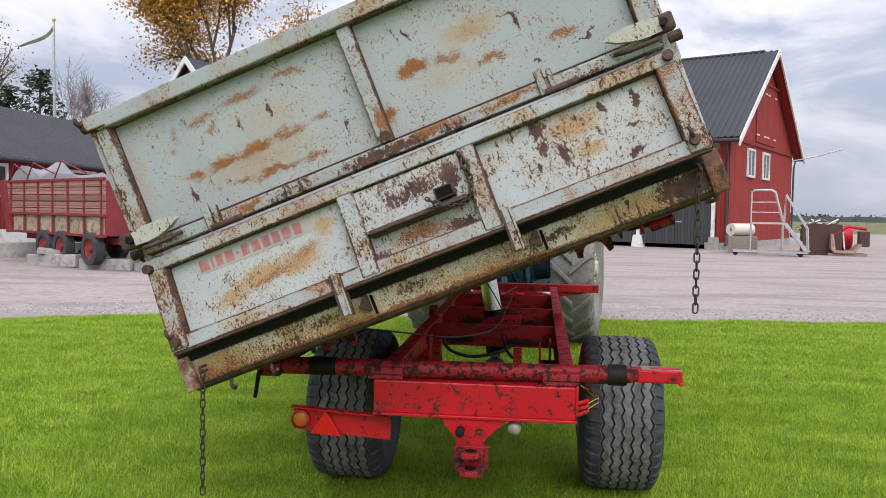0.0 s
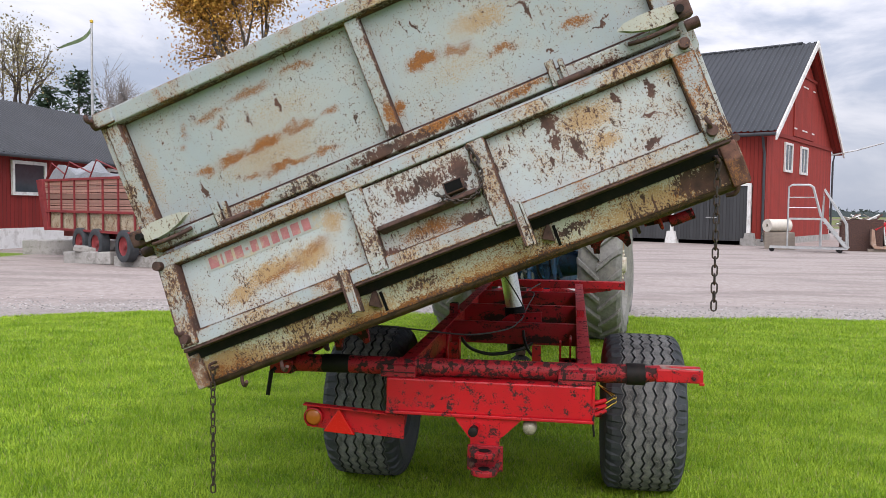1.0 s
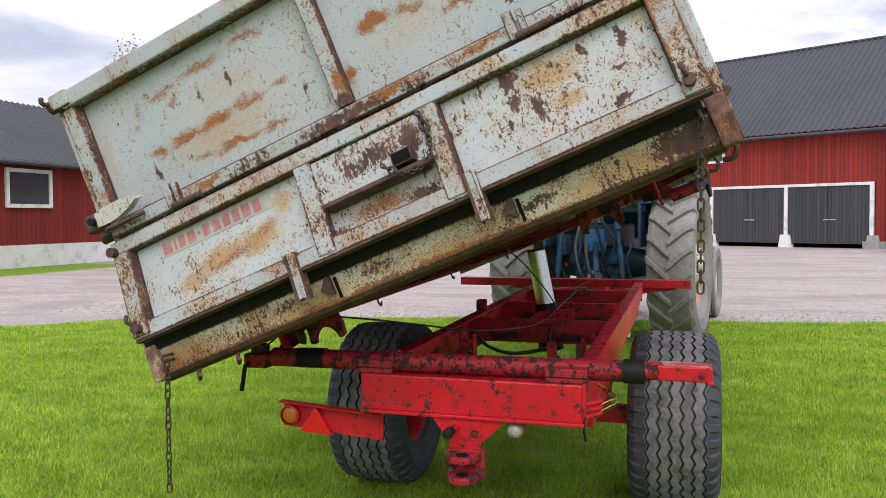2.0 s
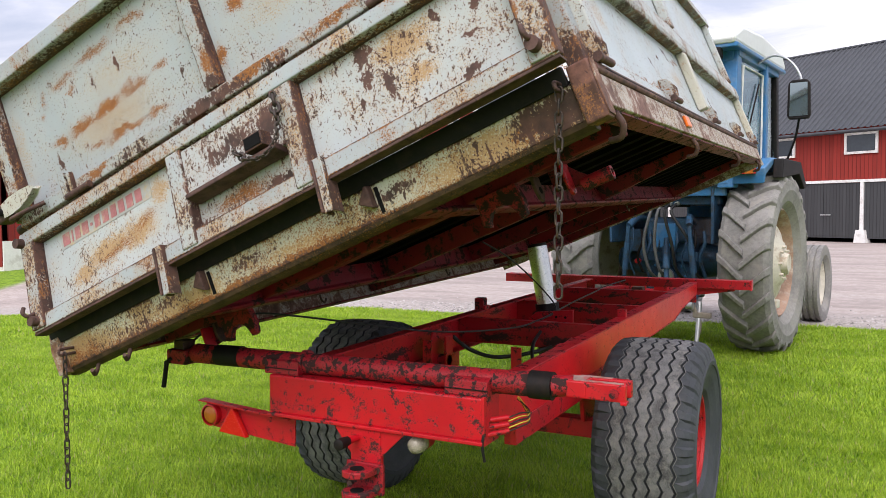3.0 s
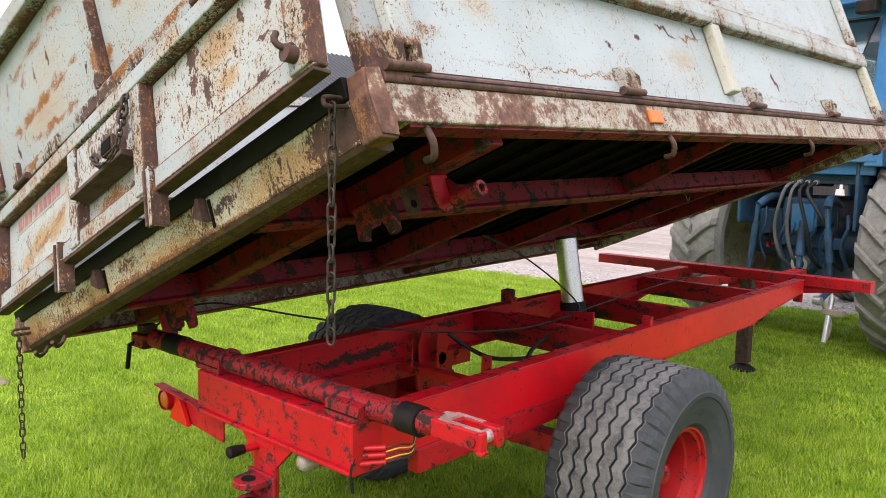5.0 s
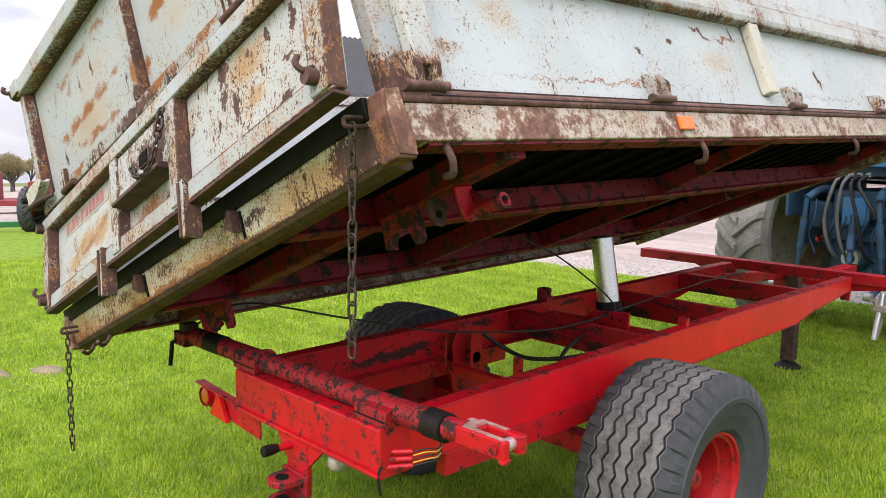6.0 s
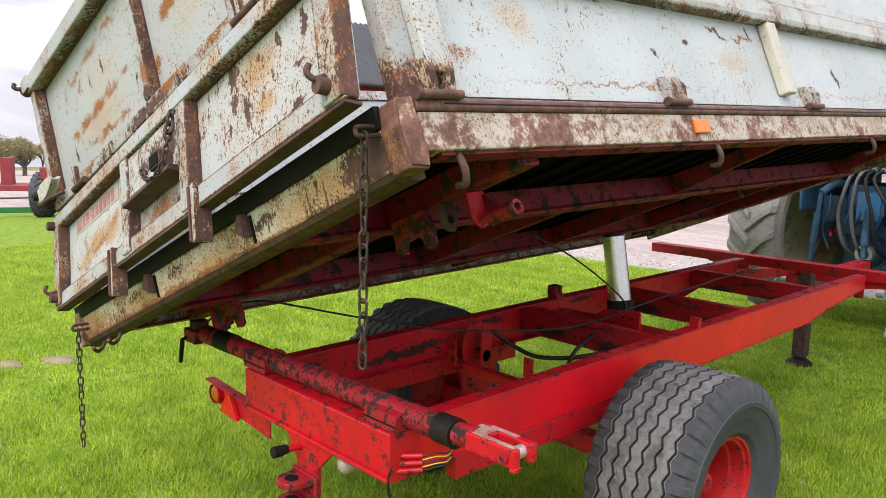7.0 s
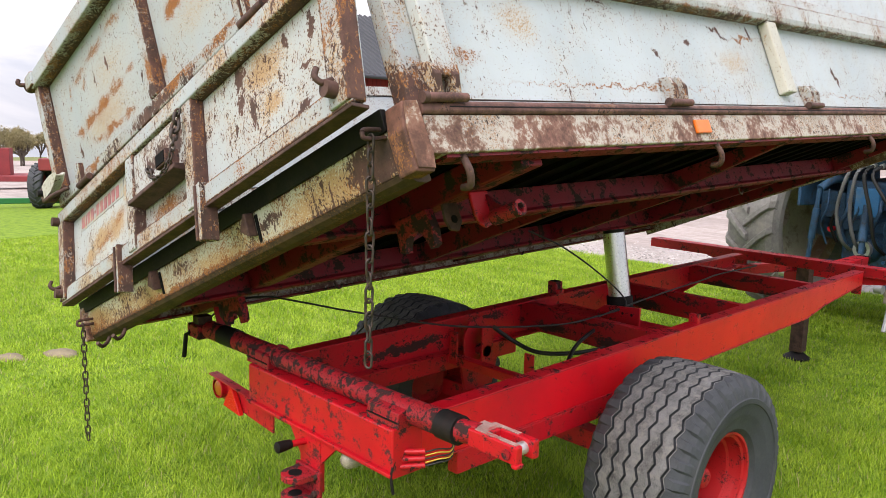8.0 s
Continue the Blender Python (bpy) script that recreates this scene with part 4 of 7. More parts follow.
part("corner_plate", prism([(-0.024, 0.008), (0.027, 0.003), (0.033, 0.04), (0.023, 0.168), (-0.018, 0.164), (-0.028, 0.10)], 0, W + 0.0035, W + 0.0075), M_POST, body, "cream rust-stained corner plate", bevel=0.001)
for x0, x1 in ((0.0, 0.05), (W - 0.05, W)):
    part("side_beam", prism([(x0, 0.040), (x1, 0.040), (x1, 0.135), (x0, 0.135)], 1, 0.038, LEN), M_SIDEBEAM, body, "rust-mottled side beam", bevel=0.004)
part("side_flange", box((0.006, 0.107, 0.030), (0.070, LEN, 0.0395)), M_REDSHADED, body)
part("side_flange", box((W - 0.07, 0.09, 0.032), (W - 0.012, LEN, 0.0395)), M_REDSHADED, body)
part("hinge_rail", prism([(W - 0.040, 0.1355), (W + 0.004, 0.1355), (W + 0.010, 0.142), (W + 0.010, 0.160), (W + 0.002, 0.168), (W - 0.012, 0.170), (W - 0.040, 0.170)], 1, 0.032, LEN - 0.04), M_STRIP, body, "rust-brown sill strip", bevel=0.003)
part("strip_seam", box((W + 0.0095, 0.12, 0.1495), (W + 0.0115, LEN - 0.05, 0.1525)), M_BLACK, body)
part("front_sill", box((0, LEN - 0.04, 0.0), (W, LEN, 0.16)), M_SIDEBEAM, body, bevel=0.004)
part("front_board", box((0.04, LEN - 0.03, 0.16), (W - 0.04, LEN, 1.26)), M_SIDE, body)
part("front_rail", box((0, LEN - 0.045, 1.26), (W, LEN + 0.02, 1.33)), M_SIDERIB, body, bevel=0.004)

# right-hand boards
for s, x_in, x_out in ((1, W - 0.055, W - 0.022), (-1, 0.022, 0.055)):
    def X(a):
        return W - a if s > 0 else a
    low = part("side_board", box((X(0.034), 0.09, 0.185), (X(0.022), LEN - 0.05, 0.60)), M_SIDE, body, "pale lower drop side with light rust streaks")
    part("seam_strip", box((X(0.022), 0.095, 0.182), (X(0.016), LEN - 0.05, 0.222)), M_SIDE, low)
    part("top_rail", prism([(X(0.045), 0.535), (X(-0.022), 0.535), (X(-0.030), 0.560), (X(-0.030), 0.630), (X(0.045), 0.630)], 1, 0.085, LEN - 0.03), M_SIDERIB, low, bevel=0.005)
    for y in (0.088, 2.06, 4.395):
        part("rib", prism([(y, 0.225), (y + 0.085, 0.225), (y + 0.085, 0.535), (y, 0.535)], 0, X(0.020), X(-0.024)), M_YELLOWPOST if y > 1 else M_SIDERIB, low, bevel=0.006)
    up = part("upper_side_board", box((X(0.034), 0.09, 0.640), (X(0.022), LEN - 0.05, 1.20)), M_SIDE, body, "pale upper extension board")
    part("bottom_rail", box((X(0.022), 0.085, 0.636), (X(-0.012), LEN - 0.03, 0.680)), M_SIDERIB, up, bevel=0.004)
    part("top_rail", box((X(0.045), 0.06, 1.170), (X(-0.030), LEN - 0.02, 1.235)), M_SIDERIB, up, bevel=0.006)
    for y in (0.088, 2.06, 4.395):
        part("rib", box((X(0.020), y, 0.680), (X(-0.022), y + 0.075, 1.170)), M_SIDERIB, up, bevel=0.006)
    # corner stanchion that the rear gates close against
    part("corner_stanchion", prism([(0.012, 0.17), (0.085, 0.17), (0.088, 0.66), (0.075, 1.19), (0.012, 1.19)], 0, X(0.062), X(0.010)), M_RAIL, body, bevel=0.004)
    part("stanchion_pin", rod((X(0.01), 0.03, 0.63), (X(-0.045), 0.03, 0.63), 0.022, None, 12), M_DARKRUST, body, smooth=True)

# hinges, hooks and reflector along the right-hand sill
for y in (0.115, 1.19, 2.31, 3.42, 4.42):
    hinge = part("side_hinge", rod((W + 0.020, y - 0.070, 0.170), (W + 0.020, y + 0.060, 0.170), 0.0115, None, 12), M_STRIP, body, "rusty side hinge", smooth=True)
    for dy in (-0.035, 0.025):
        part("hinge_leaf", prism([(W - 0.022, 0.178), (W + 0.022, 0.178), (W + 0.030, 0.225), (W + 0.014, 0.262), (W - 0.02, 0.272)], 1, y + dy, y + dy + 0.022), M_RIB, hinge, bevel=0.003)
    part("hinge_pin_head", rod((W + 0.020, y - 0.086, 0.170), (W + 0.020, y - 0.070, 0.170), 0.0140, None, 12), M_DARKRUST, hinge, smooth=True)
for y in (0.15, 1.41, 2.94, 4.25):
    part("rope_hook", bent(curve_points([(W - 0.02, y, 0.035), (W - 0.01, y, -0.005), (W - 0.03, y + 0.01, -0.035), (W - 0.065, y + 0.02, -0.030)], 4), 0.010), M_DARKRUST, body, smooth=True)
part("side_reflector", prism([(1.255, 0.066), (1.350, 0.066), (1.350, 0.114), (1.255, 0.114)], 0, W, W + 0.012), M_ORANGE, body, "orange side reflector", bevel=0.004)
for x in (0.17, 0.36):
    part("rope_hook", bent(curve_points([(x, 0.02, -0.005), (x, 0.0, -0.035), (x + 0.02, -0.03, -0.05), (x + 0.045, -0.055, -0.035)], 4), 0.008), M_DARKRUST, body, smooth=True)

# upper rear gate
ug = part("upper_gate", box((0.075, 0.010, 0.640), (W - 0.07, 0.020, 1.19)), M_UPPER, body, "pale upper tailgate sheet with orange rust bands")
part("top_rail", prism([(-0.052, 1.160), (0.02, 1.152), (0.02, 1.232), (-0.052, 1.226)], 0, 0.055, W - 0.04), M_RAIL, ug, bevel=0.006)
part("bottom_rail", prism([(-0.034, 0.606), (0.01, 0.596), (0.01, 0.664), (-0.034, 0.656)], 0, 0.045, W - 0.04), M_RAILRUST, ug, "rust-streaked bottom rail", bevel=0.005)
part("end_post", box((0.035, -0.036, 0.660), (0.100, 0.010, 1.160)), M_RIB, ug, bevel=0.005)
part("end_post", box((0.006, -0.020, 0.640), (0.030, 0.010, 1.180)), M_RIB, ug, bevel=0.003)
part("middle_post", box((1.137, -0.030, 0.664), (1.199, 0.012, 1.156)), M_RIBRUST, ug, "rust-edged middle post", bevel=0.006)
part("end_post", box((W - 0.105, -0.036, 0.660), (W - 0.042, 0.010, 1.160)), M_RIB, ug, bevel=0.005)
for x, d in ((0.055, -1), (W - 0.04, 1)):
    pivot = part("top_pivot", rod((x, -0.030, 1.196), (x + d * 0.066, -0.034, 1.196), 0.028, None, 14), M_DARKRUST, ug, "rusty round top pivot", smooth=True)
    part("pivot_block", box((x - 0.045, -0.062, 1.165), (x + 0.045, -0.010, 1.230)), M_RAIL, pivot, bevel=0.008)
    part("pivot_hook", bent(curve_points([(x + d * 0.050, -0.05, 1.205), (x + d * 0.056, -0.072, 1.203), (x + d * 0.056, -0.086, 1.212), (x + d * 0.056, -0.080, 1.228)], 4), 0.010), M_DARKRUST, pivot, smooth=True)
for x in (0.375, 1.835):
    hg = part("gate_hinge", rod((x - 0.01, -0.046, 0.605), (x + 0.125, -0.046, 0.605), 0.014, None, 12), M_DARKRUST, ug, "rusty gate hinge", smooth=True)
    part("hinge_strap", box((x - 0.030, -0.048, 0.600), (x + 0.006, -0.030, 0.700)), M_RIB, hg, bevel=0.003)
    part("hinge_strap", box((x + 0.018, -0.050, 0.600), (x + 0.040, -0.030, 0.690)), M_RIB, hg, bevel=0.003)

# dark strips where sheet and frame meet: rust plus the joint's drawn-in shadow
for x in (0.1005, 1.1335, 1.1992, W - 0.1085):
    part("rust_shade_line", box((x, 0.004, 0.668), (x + 0.0035, 0.0098, 1.158)), M_DARKRUST, ug)
for v in (0.6645, 1.1535):
    part("rust_shade_line", box((0.102, 0.002, v), (W - 0.108, 0.0098, v + 0.005)), M_DARKRUST, ug)


def latch(x, d):
    """A cast lever latch with its pivot, lying along the rail."""
    lt = part("latch_lever", bmesh.new(), M_LEVER, ug, "worn zinc-grey cast latch lever")
    bm = bmesh.new()
    outline = [(0.0, -0.022), (0.05, -0.026), (0.12, -0.024), (0.20, -0.008), (0.245, 0.010), (0.225, 0.018), (0.15, 0.026), (0.06, 0.028), (0.0, 0.022)]
    prism([(x + d * (0.02 + 0.78 * a), 0.680 + 0.95 * b + 0.03 * a) for a, b in outline], 1, -0.092, -0.056, bm)
    bm.to_mesh(lt.data)
    mod = lt.modifiers.new("bevel", "BEVEL")
    mod.width, mod.segments, mod.limit_method, mod.angle_limit = 0.013, 3, "ANGLE", radians(30)
    part("latch_block", box((x - 0.055, -0.085, 0.645), (x + 0.045, -0.02, 0.715)), M_DARKRUST, lt, bevel=0.01)
    part("latch_pin", rod((x, -0.112, 0.680), (x, -0.04, 0.680), 0.015, None, 12), M_BLACK, lt, smooth=True)
    part("latch_keeper", bent(curve_points([(x + d * 0.02, -0.05, 0.64), (x + d * 0.06, -0.10, 0.628), (x + d * 0.15, -0.09, 0.628), (x + d * 0.20, -0.045, 0.640)], 5), 0.009), M_DARKRUST, lt, smooth=True)


latch(0.035, 1)
latch(W - 0.03, -1)

# lower rear gate: hung from its top edge and swung out a little
HINGE_Z = 0.582
lg_at = Matrix.Translation((0, 0.006, HINGE_Z)) @ Matrix.Rotation(radians(-0.7), 4, "Z") @ Matrix.Rotation(radians(-9.5), 4, "X")
lg = part("lower_gate", box((0.035, -0.006, 0.185 - HINGE_Z), (W - 0.035, 0.004, 0.555 - HINGE_Z)), M_LOWER, body, "pale lower tailgate sheet with yellow rust", m=lg_at)
# the sheet's own coordinates hang from the hinge line


def gz(v):
    return v - HINGE_Z


part("top_rail", prism([(-0.050, gz(0.520)), (0.004, gz(0.514)), (0.004, gz(0.576)), (-0.050, gz(0.574))], 0, 0.030, W - 0.030), M_RAIL, lg, bevel=0.005)
part("bottom_lip", box((0.032, -0.042, gz(0.166)), (W - 0.032, -0.030, gz(0.226))), M_RAIL, lg, bevel=0.003)
part("bottom_flange", box((0.032, -0.042, gz(0.156)), (W - 0.032, 0.006, gz(0.1655))), M_DARKRUST, lg, "rust-brown folded bottom flange", bevel=0.002)
part("lip_ledge", prism([(-0.030, gz(0.222)), (-0.030, gz(0.226)), (-0.0065, gz(0.232)), (-0.0065, gz(0.228))], 0, 0.113, W - 0.113), M_RAIL, lg)
part("end_post", box((0.030, -0.050, gz(0.175)), (0.112, 0.0, gz(0.520))), M_RIB, lg, bevel=0.005)
part("end_post", box((W - 0.112, -0.050, gz(0.172)), (W - 0.030, 0.0, gz(0.520))), M_RIB, lg, "rust-stained end post", bevel=0.005)
part("rib", box((0.897, -0.048, gz(0.176)), (0.972, -0.004, gz(0.520))), M_RIB, lg, bevel=0.005)
part("rib", box((1.420, -0.048, gz(0.176)), (1.492, -0.004, gz(0.520))), M_RIB, lg, bevel=0.005)
part("latch_plate", box((0.968, -0.040, gz(0.335)), (1.424, -0.006, gz(0.512))), M_PLATE, lg, "pale plate with heavy dark rust", bevel=0.004)
part("plate_rail", prism([(-0.075, gz(0.322)), (-0.010, gz(0.312)), (-0.010, gz(0.345)), (-0.072, gz(0.340))], 0, 0.985, 1.400), M_DARKRUST, lg, "rusty shelf rail", bevel=0.004)
part("latch_tube", prism([(1.285, gz(0.350)), (1.365, gz(0.350)), (1.365, gz(0.400)), (1.285, gz(0.400))], 1, -0.085, -0.035), M_DARKRUST, lg, bevel=0.003)
part("tube_hollow", box((1.292, -0.0875, gz(0.356)), (1.358, -0.083, gz(0.394))), M_INSIDE, lg)
part("stiffener_strip", box((0.112, -0.010, gz(0.228)), (0.897, -0.005, gz(0.234))), M_RIB, lg)
part("stiffener_strip", box((1.492, -0.010, gz(0.228)), (W - 0.112, -0.005, gz(0.234))), M_RIB, lg)
for x in (0.793, 1.522):
    strap = part("hanging_strap", box((x - 0.026, -0.060, gz(0.062)), (x - 0.016, -0.005, gz(0.232))), M_DARKRUST, lg, "rusty folded hanging strap", bevel=0.003)
    part("strap_face", box((x - 0.024, -0.052, gz(0.060)), (x + 0.010, -0.044, gz(0.236))), M_RIB, strap, bevel=0.003)
    part("strap_fold", box((x + 0.010, -0.060, gz(0.055)), (x + 0.020, -0.005, gz(0.232))), M_RIB, strap, bevel=0.003)
for x, v in ((0.045, 0.532), (0.068, 0.205), (W - 0.055, 0.548), (W - 0.082, 0.212)):
    part("round_stop", rod((x, -0.045, gz(v)), (x, -0.078, gz(v)), 0.020, None, 14), M_DARKRUST, lg, smooth=True)
for x, d in ((W - 0.085, 1), (0.06, -1)):
    part("tarp_hook", bent(curve_points([(x, -0.05, gz(0.238)), (x, -0.078, gz(0.226)), (x - 0.004, -0.094, gz(0.240)), (x - 0.006, -0.086, gz(0.262))], 5), 0.008), M_DARKRUST, lg, smooth=True)
# lower gate's joint strips, dark for rust and for the shadow in the crease
for x in (0.1125, 0.8935, 1.4925, W - 0.1155):
    part("rust_shade_line", box((x, -0.0105, gz(0.235)), (x + 0.0035, -0.0065, gz(0.517))), M_DARKRUST, lg)
for x0, x1 in ((0.113, 0.896), (1.493, W - 0.113)):
    part("rust_shade_line", box((x0, -0.0125, gz(0.514)), (x1, -0.0065, gz(0.519))), M_DARKRUST, lg)
# worn lettering drawn as plain bars on its strip
part("decal_strip", box((0.225, -0.0078, gz(0.438)), (0.760, -0.0062, gz(0.506))), M_DECAL, lg)
x = 0.240
for wide in (0.052, 0.018, 0.040, 0.046, 0.022, 0.042, 0.046, 0.042, 0.042, 0.046, 0.044):
    tall = (0.466, 0.478) if wide == 0.022 else (0.448, 0.496)
    part("letter_bar", box((x, -0.0092, gz(tall[0])), (x + wide - 0.010, -0.0080, gz(tall[1]))), M_LETTER, lg)
    x += wide + 0.004

# slotted brackets on the sill beside the straps
for x in (0.845, 1.585):
    br = part("slot_bracket", prism([(x - 0.030, 0.078), (x + 0.018, 0.050), (x + 0.018, 0.122), (x + 0.006, 0.124)], 1, -0.046, -0.0145), M_DARKRUST, body, "rusty slotted bracket", bevel=0.004)
    part("slot_hole", box((x + 0.024, -0.0185, 0.030), (x + 0.036, -0.0142, 0.112)), M_INSIDE, br)

# underframe of the box; its red is darkened to hold the shade there
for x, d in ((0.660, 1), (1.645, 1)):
    part("underframe_rail", prism([(x - 0.035, 0.104), (x - 0.035, 0.096), (x + 0.018, 0.096), (x + 0.018, 0.020), (x - 0.030, 0.016), (x - 0.036, 0.008), (x - 0.030, 0.0), (x + 0.030, -0.002), (x + 0.038, 0.006), (x + 0.034, 0.014), (x + 0.027, 0.020), (x + 0.027, 0.104)], 1, 0.10, LEN - 0.03), M_REDSHADED, body, "red box rail darkened for underside shade, with worn black patches", bevel=0.003)
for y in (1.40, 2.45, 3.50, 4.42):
    part("cross_member", prism([(0.690, 0.102), (1.610, 0.102), (1.610, 0.006), (0.690, 0.006)], 1, y, y + 0.05), M_REDSHADED, body, bevel=0.003)
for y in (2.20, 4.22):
    part("outrigger", prism([(1.675, 0.102), (W - 0.06, 0.102), (W - 0.06, 0.055), (1.675, 0.012)], 1, y, y + 0.045), M_REDSHADED, body, "red tapered outrigger darkened for underside shade", bevel=0.003)
    part("outrigger", prism([(0.06, 0.102), (0.622, 0.102), (0.622, 0.012), (0.06, 0.055)], 1, y, y + 0.045), M_REDSHADED, body, bevel=0.003)
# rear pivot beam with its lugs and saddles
part("pivot_beam", box((0.10, 0.43, 0.016), (0.620, 0.52, 0.102)), M_REDSHADED, body, "red boxed pivot beam darkened for underside shade", bevel=0.006)
part("pivot_beam", box((0.690, 0.43, 0.016), (1.605, 0.52, 0.102)), M_REDSHADED, body, bevel=0.006)
part("pivot_beam", box((1.676, 0.43, 0.016), (W - 0.08, 0.52, 0.102)), M_REDSHADED, body, bevel=0.006)
for d in (1, -1):
    def U(a):
        return W / 2 + d * a
    lug = part("pivot_lug", prism([(0.438, 0.015), (0.512, 0.015), (0.512, -0.050), (0.500, -0.090), (0.470, -0.098), (0.445, -0.080), (0.438, -0.050)], 0, U(0.860), U(0.872)), M_RED, body, "red pivot lug plate", bevel=0.004)
    part("lug_web", prism([(U(0.80), 0.014), (U(0.862), 0.014), (U(0.930), -0.055), (U(0.930), -0.080), (U(0.80), -0.060)], 1, 0.498, 0.511), M_REDSHADED, lug, bevel=0.003)
    tube = spun([(U(0.905), 0.024), (U(1.012), 0.024), (U(1.012), 0.013), (U(0.905), 0.013)], 18, None, 0, True, (0, 0.475, -0.077))
    part("lug_tube", tube, M_REDPIPE, lug, smooth=True)
    x = U(0.630)
    pts = [(x - 0.070, 0.014), (x + 0.080, 0.014), (x + 0.092, -0.050), (x + 0.084, -0.100), (x + 0.062, -0.108)]
    pts += [(x + 0.054 * math.cos(a), -0.092 + 0.054 * math.sin(a)) for a in (0.3, 0.8, 1.3, 1.8, 2.3, 2.8)]
    pts += [(x - 0.056, -0.094), (x - 0.080, -0.085)]
    sd = part("pipe_saddle", prism(pts, 1, 0.395, 0.428), M_REDBLACK, body, "worn half-round pipe saddle", bevel=0.002)
    part("saddle_side", prism([(0.405, 0.012), (0.515, 0.012), (0.500, -0.040), (0.430, -0.060)], 0, x - 0.082, x - 0.071), M_REDSHADED, sd)
    part("eye_plate", prism([(0.415, 0.010), (0.475, 0.010), (0.478, -0.050), (0.455, -0.078), (0.425, -0.070), (0.412, -0.040)], 0, U(0.760), U(0.772)), M_DARKRUST, body, bevel=0.002)
    part("eye_hole", rod((U(0.7725), 0.446, -0.040), (U(0.7735), 0.446, -0.040), 0.013, None, 12), M_INSIDE, body)
part("keeper_plate", prism([(0.43, -0.02), (0.55, -0.02), (0.55, 0.09), (0.43, 0.09)], 1, 0.418, 0.428), M_REDSHADED, body)
for x, y in ((0.62, 0.9), (0.62, 2.2), (0.62, 3.9), (1.60, 3.0)):
    part("cable_hook", bent(curve_points([(x, y, 0.0), (x, y, -0.025), (x, y + 0.018, -0.038), (x, y + 0.036, -0.022)], 4), 0.005), M_DARKRUST, body, smooth=True)


for at in ((0.888, -0.432, 1.757), (-1.097, -0.432, 0.900)):
    ex, ey, ez = BOX_AT.inverted() @ Vector(at)
    part("chain_eye", bent(curve_points([(ex, -0.010, ez + 0.020), (ex, ey - 0.010, ez + 0.022), (ex, ey - 0.022, ez + 0.012), (ex, ey - 0.014, ez), (ex, -0.010, ez)], 4), 0.006), M_DARKRUST, body, "rusty welded chain eye", smooth=True)

# ---- chains ----
def chain(top, count, length, label, sway=(0.0, 0.0)):
    ob = thing("chain", label, "chain", Matrix.Translation(top), group="hanging tailgate chains")
    shape = bmesh.new()
    pts, half, r = [], length / 2, length * 0.25
    for k in range(16):
        a = 2 * math.pi * k / 16
        pts.append((r * math.cos(a), 0, (half - r) * (1 if math.sin(a) >= 0 else -1) + r * math.sin(a)))
    bent(pts, length * 0.080, 6, shape, True)
    mesh = bpy.data.meshes.new("chain_link")
    shape.to_mesh(mesh)
    shape.free()
    for f in mesh.polygons:
        f.use_smooth = True
    mesh.materials.append(M_CHAIN)
    step = length * 0.79
    for i in range(count):
        link = new("chain_link", mesh)
        link.parent = ob
        s = i / max(count - 1, 1)
        link.matrix_basis = Matrix.Translation((sway[0] * s, sway[1] * s, -step * (i + 0.5))) @ Matrix.Rotation(radians((90 if i % 2 else 0) + 17 * math.sin(i * 1.7)), 4, "Z")
    return ob


chain((-1.097, -0.432, 0.905), 17, 0.039, "dark rusty steel chain hanging from the box corner")
chain((0.888, -0.432, 1.762), 17, 0.041, "dark rusty steel chain hanging from the raised corner")


def slack_chain():
    ob = thing("chain", "short dark chain looped at the tailgate latch", "chain", BOX_AT @ lg_at, group="tailgate latch chain")
    path = curve_points([(1.425, -0.06, gz(0.505)), (1.440, -0.085, gz(0.40)), (1.425, -0.095, gz(0.335)), (1.375, -0.105, gz(0.300)), (1.310, -0.105, gz(0.315)), (1.250, -0.095, gz(0.372))], 4)
    for i in range(len(path) - 1):
        a, b = path[i], path[i + 1]
        m = Matrix.Translation((a + b) / 2) @ (b - a).to_track_quat("Z", "Y").to_matrix().to_4x4() @ Matrix.Rotation(radians(90 * (i % 2)), 4, "Z")
        ln = (b - a).length * 1.30
        pts, half, r = [], ln / 2, ln * 0.34
        for k in range(12):
            t = 2 * math.pi * k / 12
            pts.append((r * math.cos(t), 0, (half - r) * (1 if math.sin(t) >= 0 else -1) + r * math.sin(t)))
        part("chain_link", bent(pts, ln * 0.14, 8, None, True), M_CHAIN, ob, m=m, smooth=True)


slack_chain()


